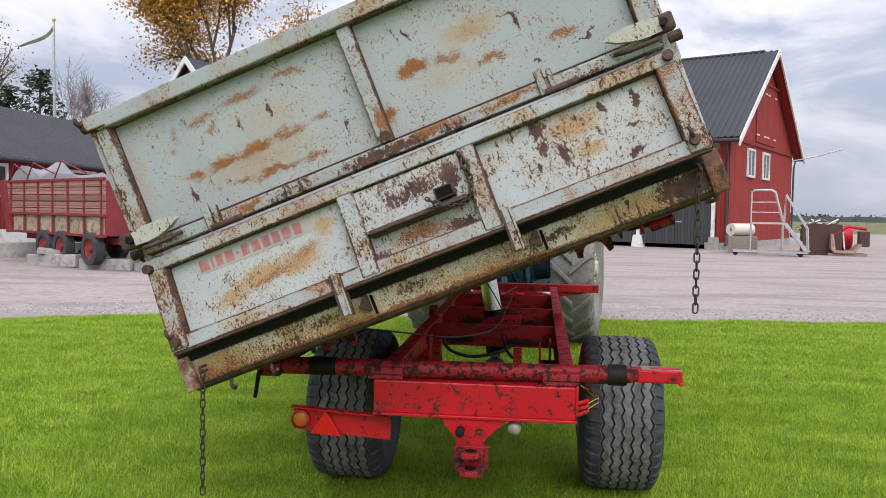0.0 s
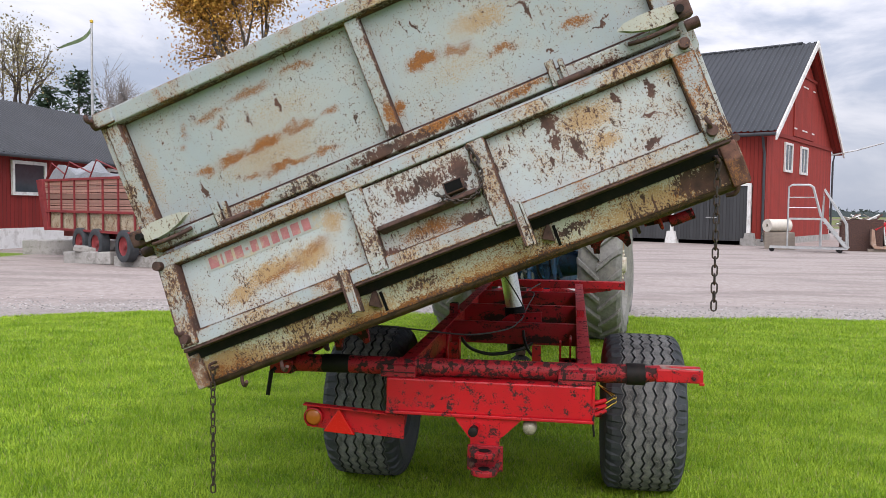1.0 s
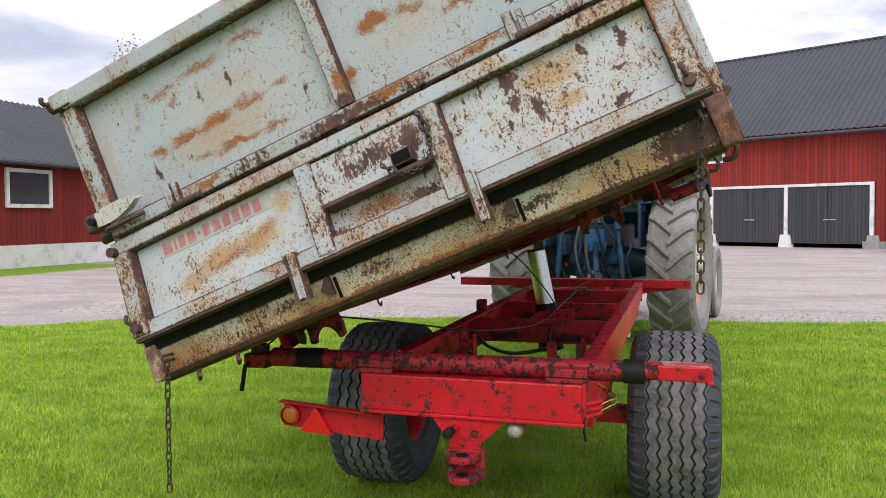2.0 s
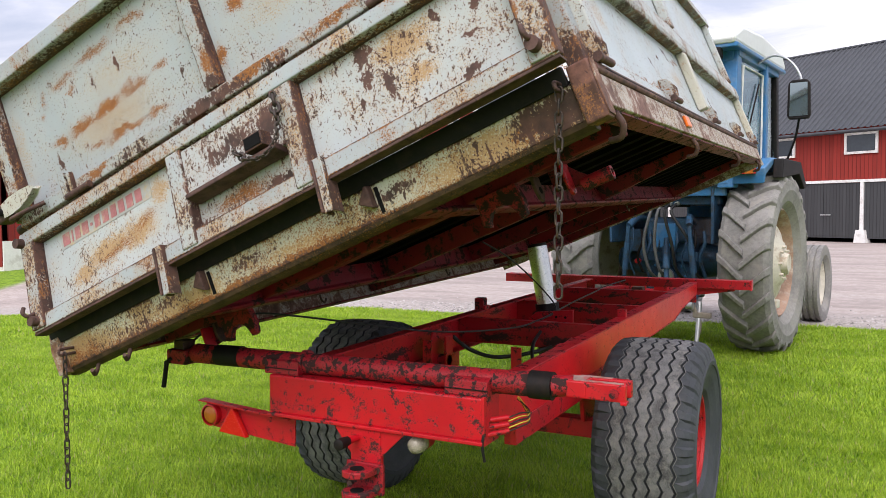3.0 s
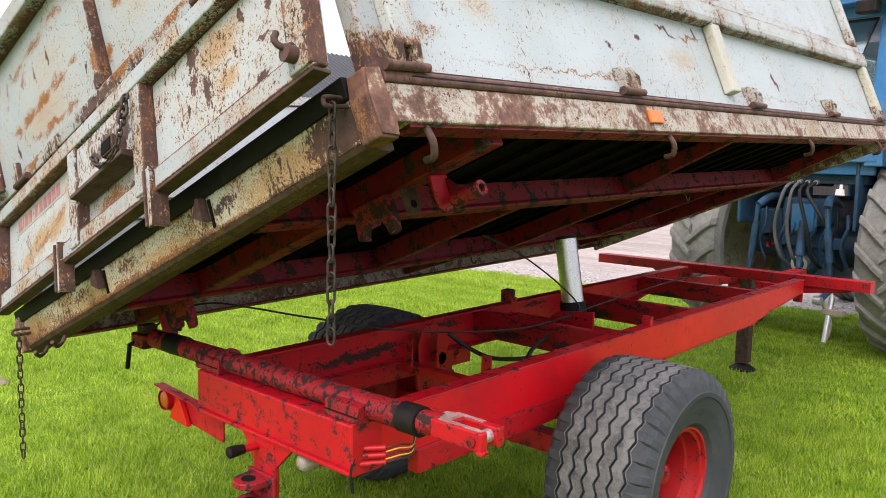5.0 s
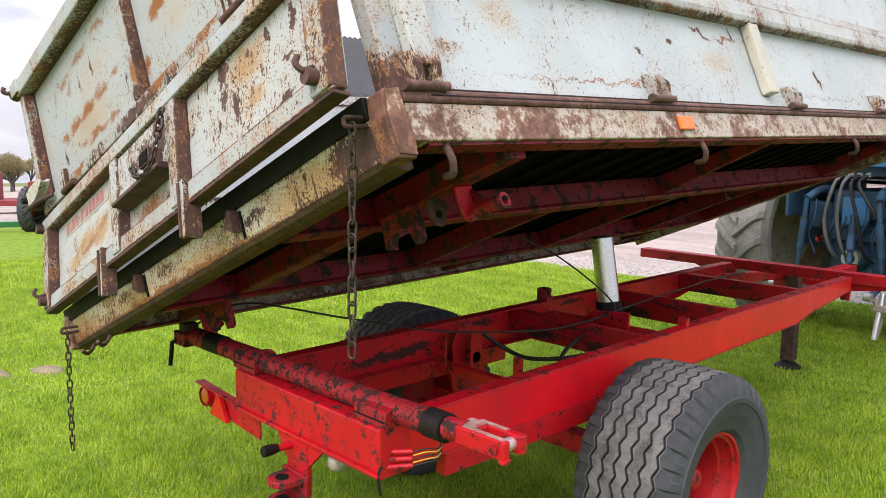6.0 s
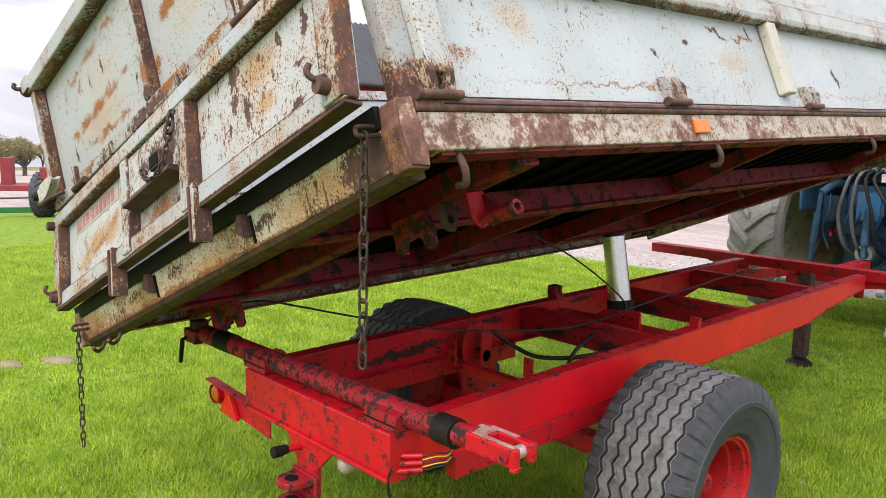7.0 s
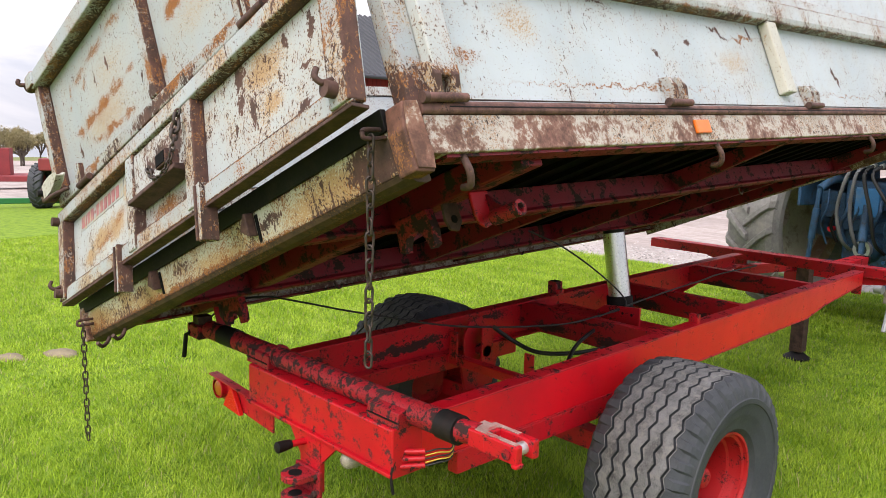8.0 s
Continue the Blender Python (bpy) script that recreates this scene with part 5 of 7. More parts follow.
# ---- chassis ----
ch = thing("trailer_chassis", "bright red trailer chassis with chipped paint", "trailer chassis", Matrix.Translation((0, 0, 0)))
part("rear_beam", box((-0.462, 0.0, 0.650), (0.468, 0.110, 0.803)), M_REDBEAM, ch, "red boxed rear beam with black chips", bevel=0.008)
part("beam_lip", box((-0.462, -0.014, 0.640), (0.472, 0.004, 0.654)), M_RED, ch, bevel=0.003)
part("beam_end_plate", box((0.464, -0.004, 0.636), (0.476, 0.125, 0.808)), M_REDBEAM, ch, bevel=0.003)
for s in (-1, 1):
    top = [(0.112, 0.814), (1.9, 0.836), (4.20, 0.858)]
    low = [(0.112, 0.652), (2.1, 0.658), (3.3, 0.676), (3.55, 0.722), (4.20, 0.780)]
    rail = part("main_rail", prism(low + top[::-1], 0, s * 0.456, s * 0.468), M_REDCLEAN if s > 0 else M_REDRAIL, ch, "long scarlet tapered channel rail" if s > 0 else "long red channel rail with worn black patches", bevel=0.002)
    part("top_flange", prism([(y, z + 0.0005) for y, z in top] + [(y, z + 0.009) for y, z in top[::-1]], 0, s * 0.400, s * 0.471), M_RED, rail, bevel=0.002)
    part("bottom_flange", prism([(y, z - 0.0005) for y, z in low] + [(y, z - 0.008) for y, z in low[::-1]], 0, s * 0.400, s * 0.471), M_RED, rail, bevel=0.002)
    part("nose_rail", prism([(s * 0.465, 4.202), (s * 0.20, 5.05), (s * 0.14, 5.05), (s * 0.400, 4.202)], 2, 0.700, 0.775), M_RED, ch, "red converging nose rail", bevel=0.004)
for y, z0, z1 in ((1.68, 0.690, 0.832), (2.58, 0.700, 0.840), (3.50, 0.730, 0.850)):
    beam = part("cross_beam", box((-0.455, y, z0), (0.455, y + 0.010, z1)), M_REDCROSS, ch, "red channel cross beam", bevel=0.002)
    part("beam_flange", box((-0.455, y + 0.010, z1 - 0.008), (0.455, y + 0.055, z1)), M_RED, beam, bevel=0.002)
bol = part("front_bolster", prism([(4.27, 0.812), (4.38, 0.812), (4.38, 0.824), (4.285, 0.824), (4.285, 0.872), (4.38, 0.872), (4.38, 0.884), (4.27, 0.884)], 0, -1.25, 0.868), M_RED, ch, "red channel front bolster", bevel=0.003)
part("bolster_end", box((0.866, 4.265, 0.808), (0.878, 4.385, 0.888)), M_RED, bol)
for s in (-1, 1):
    part("bolster_brace", prism([(s * 0.42, 0.75), (s * 0.42, 0.811), (s * 0.76, 0.811), (s * 0.74, 0.795)], 1, 4.31, 4.33), M_RED, ch)
part("nose_plate", box((-0.20, 5.0, 0.640), (0.20, 5.30, 0.6985)), M_RED, ch, bevel=0.004)
part("drawbar", box((-0.06, 5.02, 0.699), (0.06, 5.55, 0.775)), M_RED, ch, bevel=0.006)
part("drawbar_eye", spun([(-0.03, 0.055), (0.03, 0.055), (0.03, 0.03), (-0.03, 0.03)], 18, None, 2, True, (0, 5.6, 0.74)), M_BLACK, ch, smooth=True)
part("front_foot", box((-0.200, 4.73, 0.05), (-0.100, 4.83, 0.76)), M_DARKRUST, ch, "dark rusty parking jack", bevel=0.006)
part("jack_bracket", box((-0.30, 4.74, 0.62), (-0.195, 4.82, 0.698)), M_RED, ch, bevel=0.004)
part("jack_plate", spun([(0.0, 0.105), (0.012, 0.105), (0.05, 0.05), (0.05, 0.0)], 20, None, 2, False, (-0.150, 4.78, -0.012)), M_BLACK, ch, smooth=True)
part("jack_stem", rod((-0.150, 4.78, 0.0), (-0.150, 4.78, 0.10), 0.034, None, 12), M_BLACK, ch, smooth=True)
stop = part("rail_stop", box((-0.475, 1.94, 0.836), (-0.415, 2.00, 0.915)), M_REDPIPE, ch, "hollow square rail stop", bevel=0.003)
part("stop_hollow", box((-0.468, 1.947, 0.9155), (-0.422, 1.993, 0.917)), M_INSIDE, stop)
part("rail_stop", box((0.405, 1.97, 0.838), (0.455, 2.00, 0.890)), M_RED, ch, bevel=0.003)
part("stop_shelf", box((-0.414, 1.94, 0.846), (-0.402, 2.00, 0.872)), M_RED, ch)

# tipping pipe across the rear, with its fork and clamp blocks
py, pz = 0.075, 0.853
pipe = part("tipping_pipe", rod((-0.90, py - 0.02, pz - 0.010), (0.62, py + 0.012, pz - 0.002), 0.041, None, 28), M_REDPIPE, ch, "chipped red tipping pipe", smooth=True)
part("pipe_collar", rod((0.612, py + 0.011, pz - 0.002), (0.692, py + 0.013, pz - 0.002), 0.048, None, 28), M_BLACK, pipe, "black collar", smooth=True)
part("pipe_collar", rod((-0.775, py - 0.018, pz - 0.008), (-0.650, py - 0.015, pz - 0.006), 0.0435, None, 28), M_BLACK, pipe, "black collar", smooth=True)
part("worn_sleeve", rod((0.484, py + 0.008, pz - 0.003), (0.611, py + 0.011, pz - 0.002), 0.0425, None, 28), M_REDBLACK, pipe, "mostly bare black sleeve with red flecks", smooth=True)
part("sleeve_lip", rod((-0.335, py - 0.008, pz), (-0.318, py - 0.008, pz), 0.0465, None, 28), M_REDPIPE, pipe, smooth=True)
for x0, x1 in ((-0.492, -0.328), (0.315, 0.480)):
    clamp = part("clamp_block", prism([(0.010, 0.8035), (0.116, 0.8035), (0.116, 0.860), (0.104, 0.870), (0.050, 0.868), (0.034, 0.864), (0.014, 0.858)], 0, x0, x1), M_REDPIPE, ch, "chipped red clamp block", bevel=0.004)
    part("clamp_joint", box((x0 + 0.004, 0.006, 0.826), (x1 - 0.004, 0.012, 0.829)), M_BLACK, clamp)
fy, fz = py + 0.045, pz + 0.004
fork = part("fork_neck", rod((0.686, py + 0.013, pz - 0.002), (0.758, fy - 0.014, fz), 0.038, 0.034, 20), M_REDPIPE, pipe, "worn bare fork end", smooth=True)
part("fork_base", box((0.741, fy - 0.052, fz - 0.034), (0.811, fy + 0.052, fz + 0.024)), M_RED, fork, bevel=0.006)
for d in (-1, 1):
    part("fork_prong", box((0.806, fy + d * 0.052, fz - 0.034), (0.941, fy + d * 0.024, fz + 0.024)), M_RED, fork, bevel=0.005)
    part("worn_top", box((0.766, fy + d * 0.046, fz + 0.0240), (0.931 if d < 0 else 0.876, fy + d * 0.028, fz + 0.0262)), M_WORNTOP, fork)
part("worn_top", box((0.736, fy - 0.030, fz + 0.0240), (0.801, fy + 0.030, fz + 0.0262)), M_WORNTOP, fork)
part("fork_pin", rod((0.904, fy - 0.030, fz - 0.006), (0.904, fy + 0.030, fz - 0.006), 0.020, None, 16), M_ZINC, fork, smooth=True)
part("pin_head", rod((0.904, fy - 0.053, fz - 0.006), (0.904, fy - 0.059, fz - 0.006), 0.016, None, 14), M_REDPIPE, fork, smooth=True)
part("tip_ear", box((0.925, fy - 0.056, fz - 0.042), (0.946, fy - 0.022, fz - 0.030)), M_RED, fork, bevel=0.003)
lf = part("pivot_head", box((-1.025, py - 0.072, pz - 0.056), (-0.915, py + 0.028, pz + 0.006)), M_REDPIPE, pipe, "dark red locked pivot head", bevel=0.006)
part("head_neck", rod((-0.920, py - 0.02, pz - 0.020), (-0.880, py - 0.02, pz - 0.006), 0.034, 0.041, 16), M_REDPIPE, lf, smooth=True)
part("head_cap", box((-0.995, py - 0.058, pz + 0.006), (-0.940, py + 0.012, pz + 0.044)), M_DARKRUST, lf, bevel=0.004)
part("lock_handle", bent([(-0.995, py - 0.07, pz - 0.03), (-1.010, py - 0.085, pz - 0.045), (-1.025, py - 0.090, pz - 0.155)], 0.010), M_BLACK, lf, smooth=True)

# lamp board, triangle, lamps
lb = part("lamp_board", prism([(-0.865, 0.640), (-0.865, 0.535), (-0.392, 0.500), (-0.392, 0.612)], 1, 0.072, 0.080), M_RED, ch, "red folded lamp board", bevel=0.002)
part("board_flange", prism([(0.028, 0.0), (0.071, 0.0), (0.071, 0.006), (0.028, 0.006)], 0, -0.868, -0.390, None), M_RED, lb, m=Matrix.Translation((0, 0, 0.640)) @ Matrix.Rotation(radians(3.4), 4, "Y") @ Matrix.Translation((0, 0, -0.046)))
part("warning_triangle", prism([(-0.775, 0.522), (-0.625, 0.512), (-0.700, 0.634)], 1, 0.044, 0.068), M_PLASTICRED, lb, "red reflective triangle", bevel=0.004)
part("indicator_lamp", spun([(0.075, 0.040), (0.054, 0.040), (0.046, 0.030), (0.044, 0.0)], 20, None, 1, False, (-0.826, 0.0, 0.586)), M_AMBER, lb, "amber and red round lamp", smooth=True)
part("lamp_rim", spun([(0.073, 0.046), (0.046, 0.046), (0.044, 0.040)], 20, None, 1, False, (-0.826, 0.0, 0.586)), M_RED, lb, smooth=True)
part("number_plate_lamp", spun([(0.055, 0.030), (0.03, 0.034), (-0.005, 0.030), (-0.016, 0.018), (-0.018, 0.0)], 18, None, 1, False, (0.192, 0.02, 0.598)), M_LAMPGLASS, ch, "cracked clear lamp", smooth=True)
part("lamp_socket", spun([(0.10, 0.0), (0.10, 0.028), (0.05, 0.031)], 18, None, 1, False, (0.192, 0.02, 0.598)), M_RED, ch, smooth=True)

# rear coupling under the beam
cp = part("coupling_plate", box((-0.072, -0.004, 0.430), (0.060, 0.018, 0.640)), M_RED, ch, "red rear coupling plate", bevel=0.004)
part("coupling_gusset", prism([(-0.150, 0.640), (-0.072, 0.640), (-0.072, 0.540)], 1, 0.0, 0.012), M_RED, cp)
part("coupling_gusset", prism([(0.160, 0.640), (0.060, 0.640), (0.060, 0.545)], 1, 0.0, 0.012), M_RED, cp)
part("hitch_jaw", prism([(-0.082, 0.405), (0.078, 0.405), (0.078, 0.520), (-0.082, 0.520)], 1, -0.020, -0.004), M_REDPIPE, cp, bevel=0.004)
for z in (0.500, 0.420):
    jaw = bmesh.new()
    ring = [(0.058 * math.cos(a), -0.072 + 0.052 * math.sin(a)) for a in [math.pi + k * math.pi / 8 for k in range(9)]]
    prism([(-0.060, -0.020)] + ring + [(0.060, -0.020)], 2, z - 0.013, z + 0.013, jaw)
    part("jaw_plate", jaw, M_REDPIPE, cp, bevel=0.005)
    part("jaw_hole", rod((0, -0.072, z + 0.0132), (0, -0.072, z + 0.0146), 0.026, None, 16), M_INSIDE, cp)
for x in (-0.060, 0.056):
    for z in (0.435, 0.500):
        part("bolt_head", rod((x, -0.020, z), (x, -0.032, z), 0.012, None, 6), M_DARKRUST, cp)
part("coupling_handle", rod((-0.040, 0.0, 0.604), (-0.046, -0.075, 0.606), 0.013, 0.013, 14), M_RED, cp, "red handle bar", smooth=True)
part("grip_end", spun([(0, 0.017), (-0.035, 0.021), (-0.058, 0.021), (-0.062, 0.015), (-0.062, 0.0)], 16, None, 1, False, (-0.046, -0.062, 0.606)), M_BLACK, cp, "black rubber grip", smooth=True)
# cable plugs and wires on the beam end
for i in range(3):
    part("plug_sleeve", rod((0.462, 0.045 - 0.01 * i, 0.716 - 0.024 * i), (0.525, 0.095, 0.724 - 0.024 * i), 0.010, None, 10), M_RED, ch, smooth=True)
part("wire_tail", bent(curve_points([(0.466, 0.03, 0.715), (0.472, 0.005, 0.690), (0.470, -0.005, 0.64), (0.476, 0.0, 0.585)], 5), 0.005), M_BLACK, ch, smooth=True)
for i in range(5):
    part("loose_wire", bent(curve_points([(0.525, 0.095, 0.722 - 0.012 * i), (0.555, 0.125, 0.735 - 0.012 * i), (0.575, 0.17, 0.735 - 0.008 * i), (0.50, 0.24 + 0.01 * (i % 3), 0.755 + 0.006 * (i % 2))], 4), 0.0026), M_BRASS if i % 2 else M_HOSE, ch, smooth=True)

# axle and hangers
AY, AZ = 1.34, 0.375
part("axle", box((-0.66, AY - 0.045, AZ - 0.045), (0.56, AY + 0.045, AZ + 0.045)), M_RED, ch, "square red axle", bevel=0.006)
for s in (-1, 1):
    part("axle_hanger", prism([(AY - 0.16, 0.654), (AY + 0.16, 0.664), (AY + 0.10, AZ + 0.046), (AY - 0.10, AZ + 0.046)], 0, s * 0.425, s * 0.445), M_RED, ch, bevel=0.003)
    part("hanger_arm", box((s * 0.420, 0.30, 0.560), (s * 0.470, 1.62, 0.646)), M_RED, ch, "red lower side arm", bevel=0.004)
    part("brake_bracket", prism([(1.16, 0.60), (1.30, 0.60), (1.32, 0.76), (1.28, 0.825), (1.19, 0.815), (1.15, 0.73)], 0, s * 0.360, s * 0.372), M_RED, ch, "rounded red bracket plate", bevel=0.003)
    part("brake_bracket", prism([(1.22, 0.60), (1.30, 0.60), (1.30, 0.79), (1.22, 0.79)], 0, s * 0.30, s * 0.312), M_RED, ch, bevel=0.003)
    part("bracket_tie", rod((s * 0.30, 1.26, 0.66), (s * 0.40, 1.26, 0.66), 0.03, None, 14), M_REDPIPE, ch, smooth=True)
part("lower_cross_bar", box((-0.42, 1.10, 0.600), (0.42, 1.155, 0.645)), M_RED, ch, bevel=0.004)
for x in (-0.33, 0.15):
    part("upright_strip", box((x, 1.02, 0.66), (x + 0.05, 1.03, 0.80)), M_RED, ch)

# hydraulic cylinder, hoses
CY = 2.0
cyl = part("tipping_cylinder", rod((-0.024, CY, 0.895), (-0.088, CY, 1.236), 0.060, 0.059, 28), M_CHROME, ch, "bright steel hydraulic cylinder", smooth=True)
part("cylinder_collar", rod((-0.018, CY, 0.838), (-0.026, CY, 0.900), 0.070, None, 28), M_BLACK, cyl, smooth=True)
part("cylinder_head", rod((-0.086, CY, 1.228), (-0.091, CY, 1.252), 0.056, None, 28), M_BLACK, cyl, smooth=True)
part("cylinder_barrel", rod((0.01, CY, 0.60), (-0.017, CY, 0.836), 0.080, None, 24), M_BLACK, cyl, smooth=True)
part("cylinder_mount", box((-0.455, CY - 0.08, 0.745), (0.455, CY + 0.08, 0.770)), M_RED, ch, bevel=0.005)
part("mount_plate", prism([(-0.10, 0.771), (0.17, 0.771), (0.17, 0.880), (-0.05, 0.858), (-0.10, 0.82)], 1, CY - 0.106, CY - 0.090), M_RED, ch, "red bored mounting plate", bevel=0.003)
for x in (0.07, 0.125):
    part("plate_hole", rod((x, CY - 0.1065, 0.835), (x, CY - 0.1075, 0.835), 0.008, None, 10), M_INSIDE, ch)
part("hydraulic_hose", bent(curve_points([(-0.30, 1.30, 0.78), (-0.25, 1.40, 0.70), (-0.12, 1.45, 0.66), (0.05, 1.55, 0.68), (0.12, 1.75, 0.70), (0.0, 2.0, 0.68), (-0.08, 2.2, 0.66)], 6), 0.011), M_HOSE, ch, "black hydraulic hose", smooth=True)
part("hydraulic_hose", bent(curve_points([(0.20, 1.25, 0.66), (0.12, 1.38, 0.69), (0.08, 1.50, 0.74), (0.06, 1.66, 0.78)], 6), 0.010), M_HOSE, ch, smooth=True)
part("tip_cable", bent(curve_points([(-0.955, 0.085, 0.885), (-0.86, 0.14, 0.965), (-0.74, 0.24, 1.000), (-0.60, 0.35, 0.985), (-0.42, 0.55, 0.940), (-0.20, 0.95, 0.860), (-0.03, 1.45, 0.822), (0.03, 1.72, 0.838), (0.05, 1.95, 0.87), (0.0, 1.85, 1.00), (-0.09, 1.60, 1.18), (-0.162, 1.38, 1.284)], 8), 0.0045), M_HOSE, ch, "thin sagging dark cable", smooth=True)
part("tip_cable", bent(curve_points([(0.04, 1.72, 0.838), (0.06, 2.2, 0.885), (0.08, 2.7, 0.92), (0.02, 3.0, 0.91), (0.10, 3.35, 0.94)], 6), 0.0045), M_HOSE, ch, smooth=True)


# ---- trailer wheels: parts of the chassis ----
def ribbed_tyre(r=0.462, half=0.216, n=296):
    """Implement tyre: five wavy ribs with zigzag grooves, notched shoulders, round side walls."""
    bm = bmesh.new()
    rows = []
    tread = half * 0.86
    grooves = [-0.66, -0.36, -0.07, 0.22, 0.51, 0.80]
    gw, depth = 0.022, 0.016
    prof = [(-half * 0.78, r * 0.475, 0, 0), (-half * 0.88, r * 0.52, 0, 0), (-half * 0.98, r * 0.66, 0, 0), (-half * 1.04, r * 0.78, 0, 0), (-half * 1.0, r * 0.885, 0, 0), (-half * 0.95, r * 0.935, 1, 0), (-tread, r * 0.975, 1, 0)]
    for g in grooves:
        c = g * tread
        crown = 1 - 0.018 * (g ** 2)
        for off, deep in ((-1.6, 0), (-1.0, 0), (-0.75, 1), (0.75, 1), (1.0, 0), (1.6, 0)):
            prof.append((c + off * gw * 0.26, r * crown - depth * deep, 0, 1))
    prof += [(tread, r * 0.975, 1, 0), (half * 0.95, r * 0.935, 1, 0), (half * 1.0, r * 0.885, 1, 0), (half * 1.035, r * 0.815, 0, 0), (half * 1.055, r * 0.808, 0, 0), (half * 1.05, r * 0.765, 0, 0), (half * 1.025, r * 0.758, 0, 0), (half * 0.98, r * 0.66, 0, 0), (half * 0.93, r * 0.60, 0, 0), (half * 0.92, r * 0.585, 0, 0), (half * 0.88, r * 0.52, 0, 0), (half * 0.78, r * 0.475, 0, 0)]
    waves = 37
    for i in range(n):
        a = 2 * math.pi * i / n
        ph = (i * waves / n) % 1.0
        tri = 4 * abs(ph - 0.5) - 1
        notch = 1.0 if ph < 0.5 else 0.0
        ring = []
        for x, rad, shoulder, wavy in prof:
            q = rad - 0.015 * notch * shoulder
            xx = x + (0.0085 * tri if wavy else 0.0)
            ring.append(bm.verts.new((xx, q * math.cos(a), q * math.sin(a))))
        rows.append(ring)
    m = len(prof)
    for i in range(n):
        j = (i + 1) % n
        for k in range(m - 1):
            f = bm.faces.new((rows[i][k], rows[i][k + 1], rows[j][k + 1], rows[j][k]))
            f.material_index = 1 if (7 <= k <= m - 14 and prof[k][1] > r * 0.968 and prof[k + 1][1] > r * 0.968) else 0
    return bm


def dish_rim(r, half, s):
    """Steel rim: flange, well and a disc set in from the outer side s."""
    return [(-half * 0.64 * s, r), (-half * 0.60 * s, r * 0.93), (-half * 0.35 * s, r * 0.83), (half * 0.30 * s, r * 0.83), (half * 0.58 * s, r * 0.90), (half * 0.62 * s, r * 1.0), (half * 0.66 * s, r * 1.0), (half * 0.655 * s, r * 0.955), (half * 0.60 * s, r * 0.945), (half * 0.585 * s, r * 0.885), (half * 0.40 * s, r * 0.875), (half * 0.36 * s, r * 0.80), (-half * 0.10 * s, r * 0.785), (-half * 0.20 * s, r * 0.55), (-half * 0.08 * s, r * 0.44), (-half * 0.08 * s, 0.0)]


for s in (-1, 1):
    wh = part("wheel", ribbed_tyre(), M_TYRE, ch, "wide ribbed rubber tyre worn grey", smooth=False, m=Matrix.Translation((0.785 if s > 0 else -0.838, AY if s > 0 else AY - 0.04, AZ)), mats=(M_TYREWORN,))
    rim = part("rim", spun(dish_rim(0.221, 0.262, s), 48), M_RIMRED, wh, "red steel rim", smooth=True)
    part("hub", spun([(-0.228 * 0.08 * s, 0.066), (0.228 * 0.20 * s, 0.060), (0.228 * 0.22 * s, 0.050), (0.228 * 0.40 * s, 0.042), (0.228 * 0.44 * s, 0.034), (0.228 * 0.44 * s, 0.0)], 24), M_RIMRED, wh, smooth=True)
    for k in range(6):
        a = 2 * math.pi * k / 6 + 0.3
        part("wheel_nut", rod((-s * 0.022, 0.088 * math.cos(a), 0.088 * math.sin(a)), (s * 0.012, 0.088 * math.cos(a), 0.088 * math.sin(a)), 0.013, None, 6), M_RIMRED, wh)


# ---- tractor ----
TR_AT = Matrix.Translation((-0.10, 6.48, -0.01)) @ Matrix.Rotation(radians(-8.5), 4, "Z") @ Matrix.Scale(1.075, 4)
tr = thing("tractor", "blue farm tractor with cab and dusty grey tyres", "tractor", TR_AT)


def lug_tyre(r, half, lugs, depth=0.045):
    """Driving tyre: round carcass with slanting bars that meet in a broken chevron."""
    bm = spun([(-half * 0.60, r * 0.60), (-half * 0.92, r * 0.68), (-half * 1.04, r * 0.80), (-half * 0.98, r * 0.90), (-half * 0.80, r - depth * 1.15), (-half * 0.35, r - depth * 0.95), (0, r - depth * 0.9), (half * 0.35, r - depth * 0.95), (half * 0.80, r - depth * 1.15), (half * 0.98, r * 0.90), (half * 1.04, r * 0.80), (half * 0.92, r * 0.68), (half * 0.60, r * 0.60)], 60)
    return bm


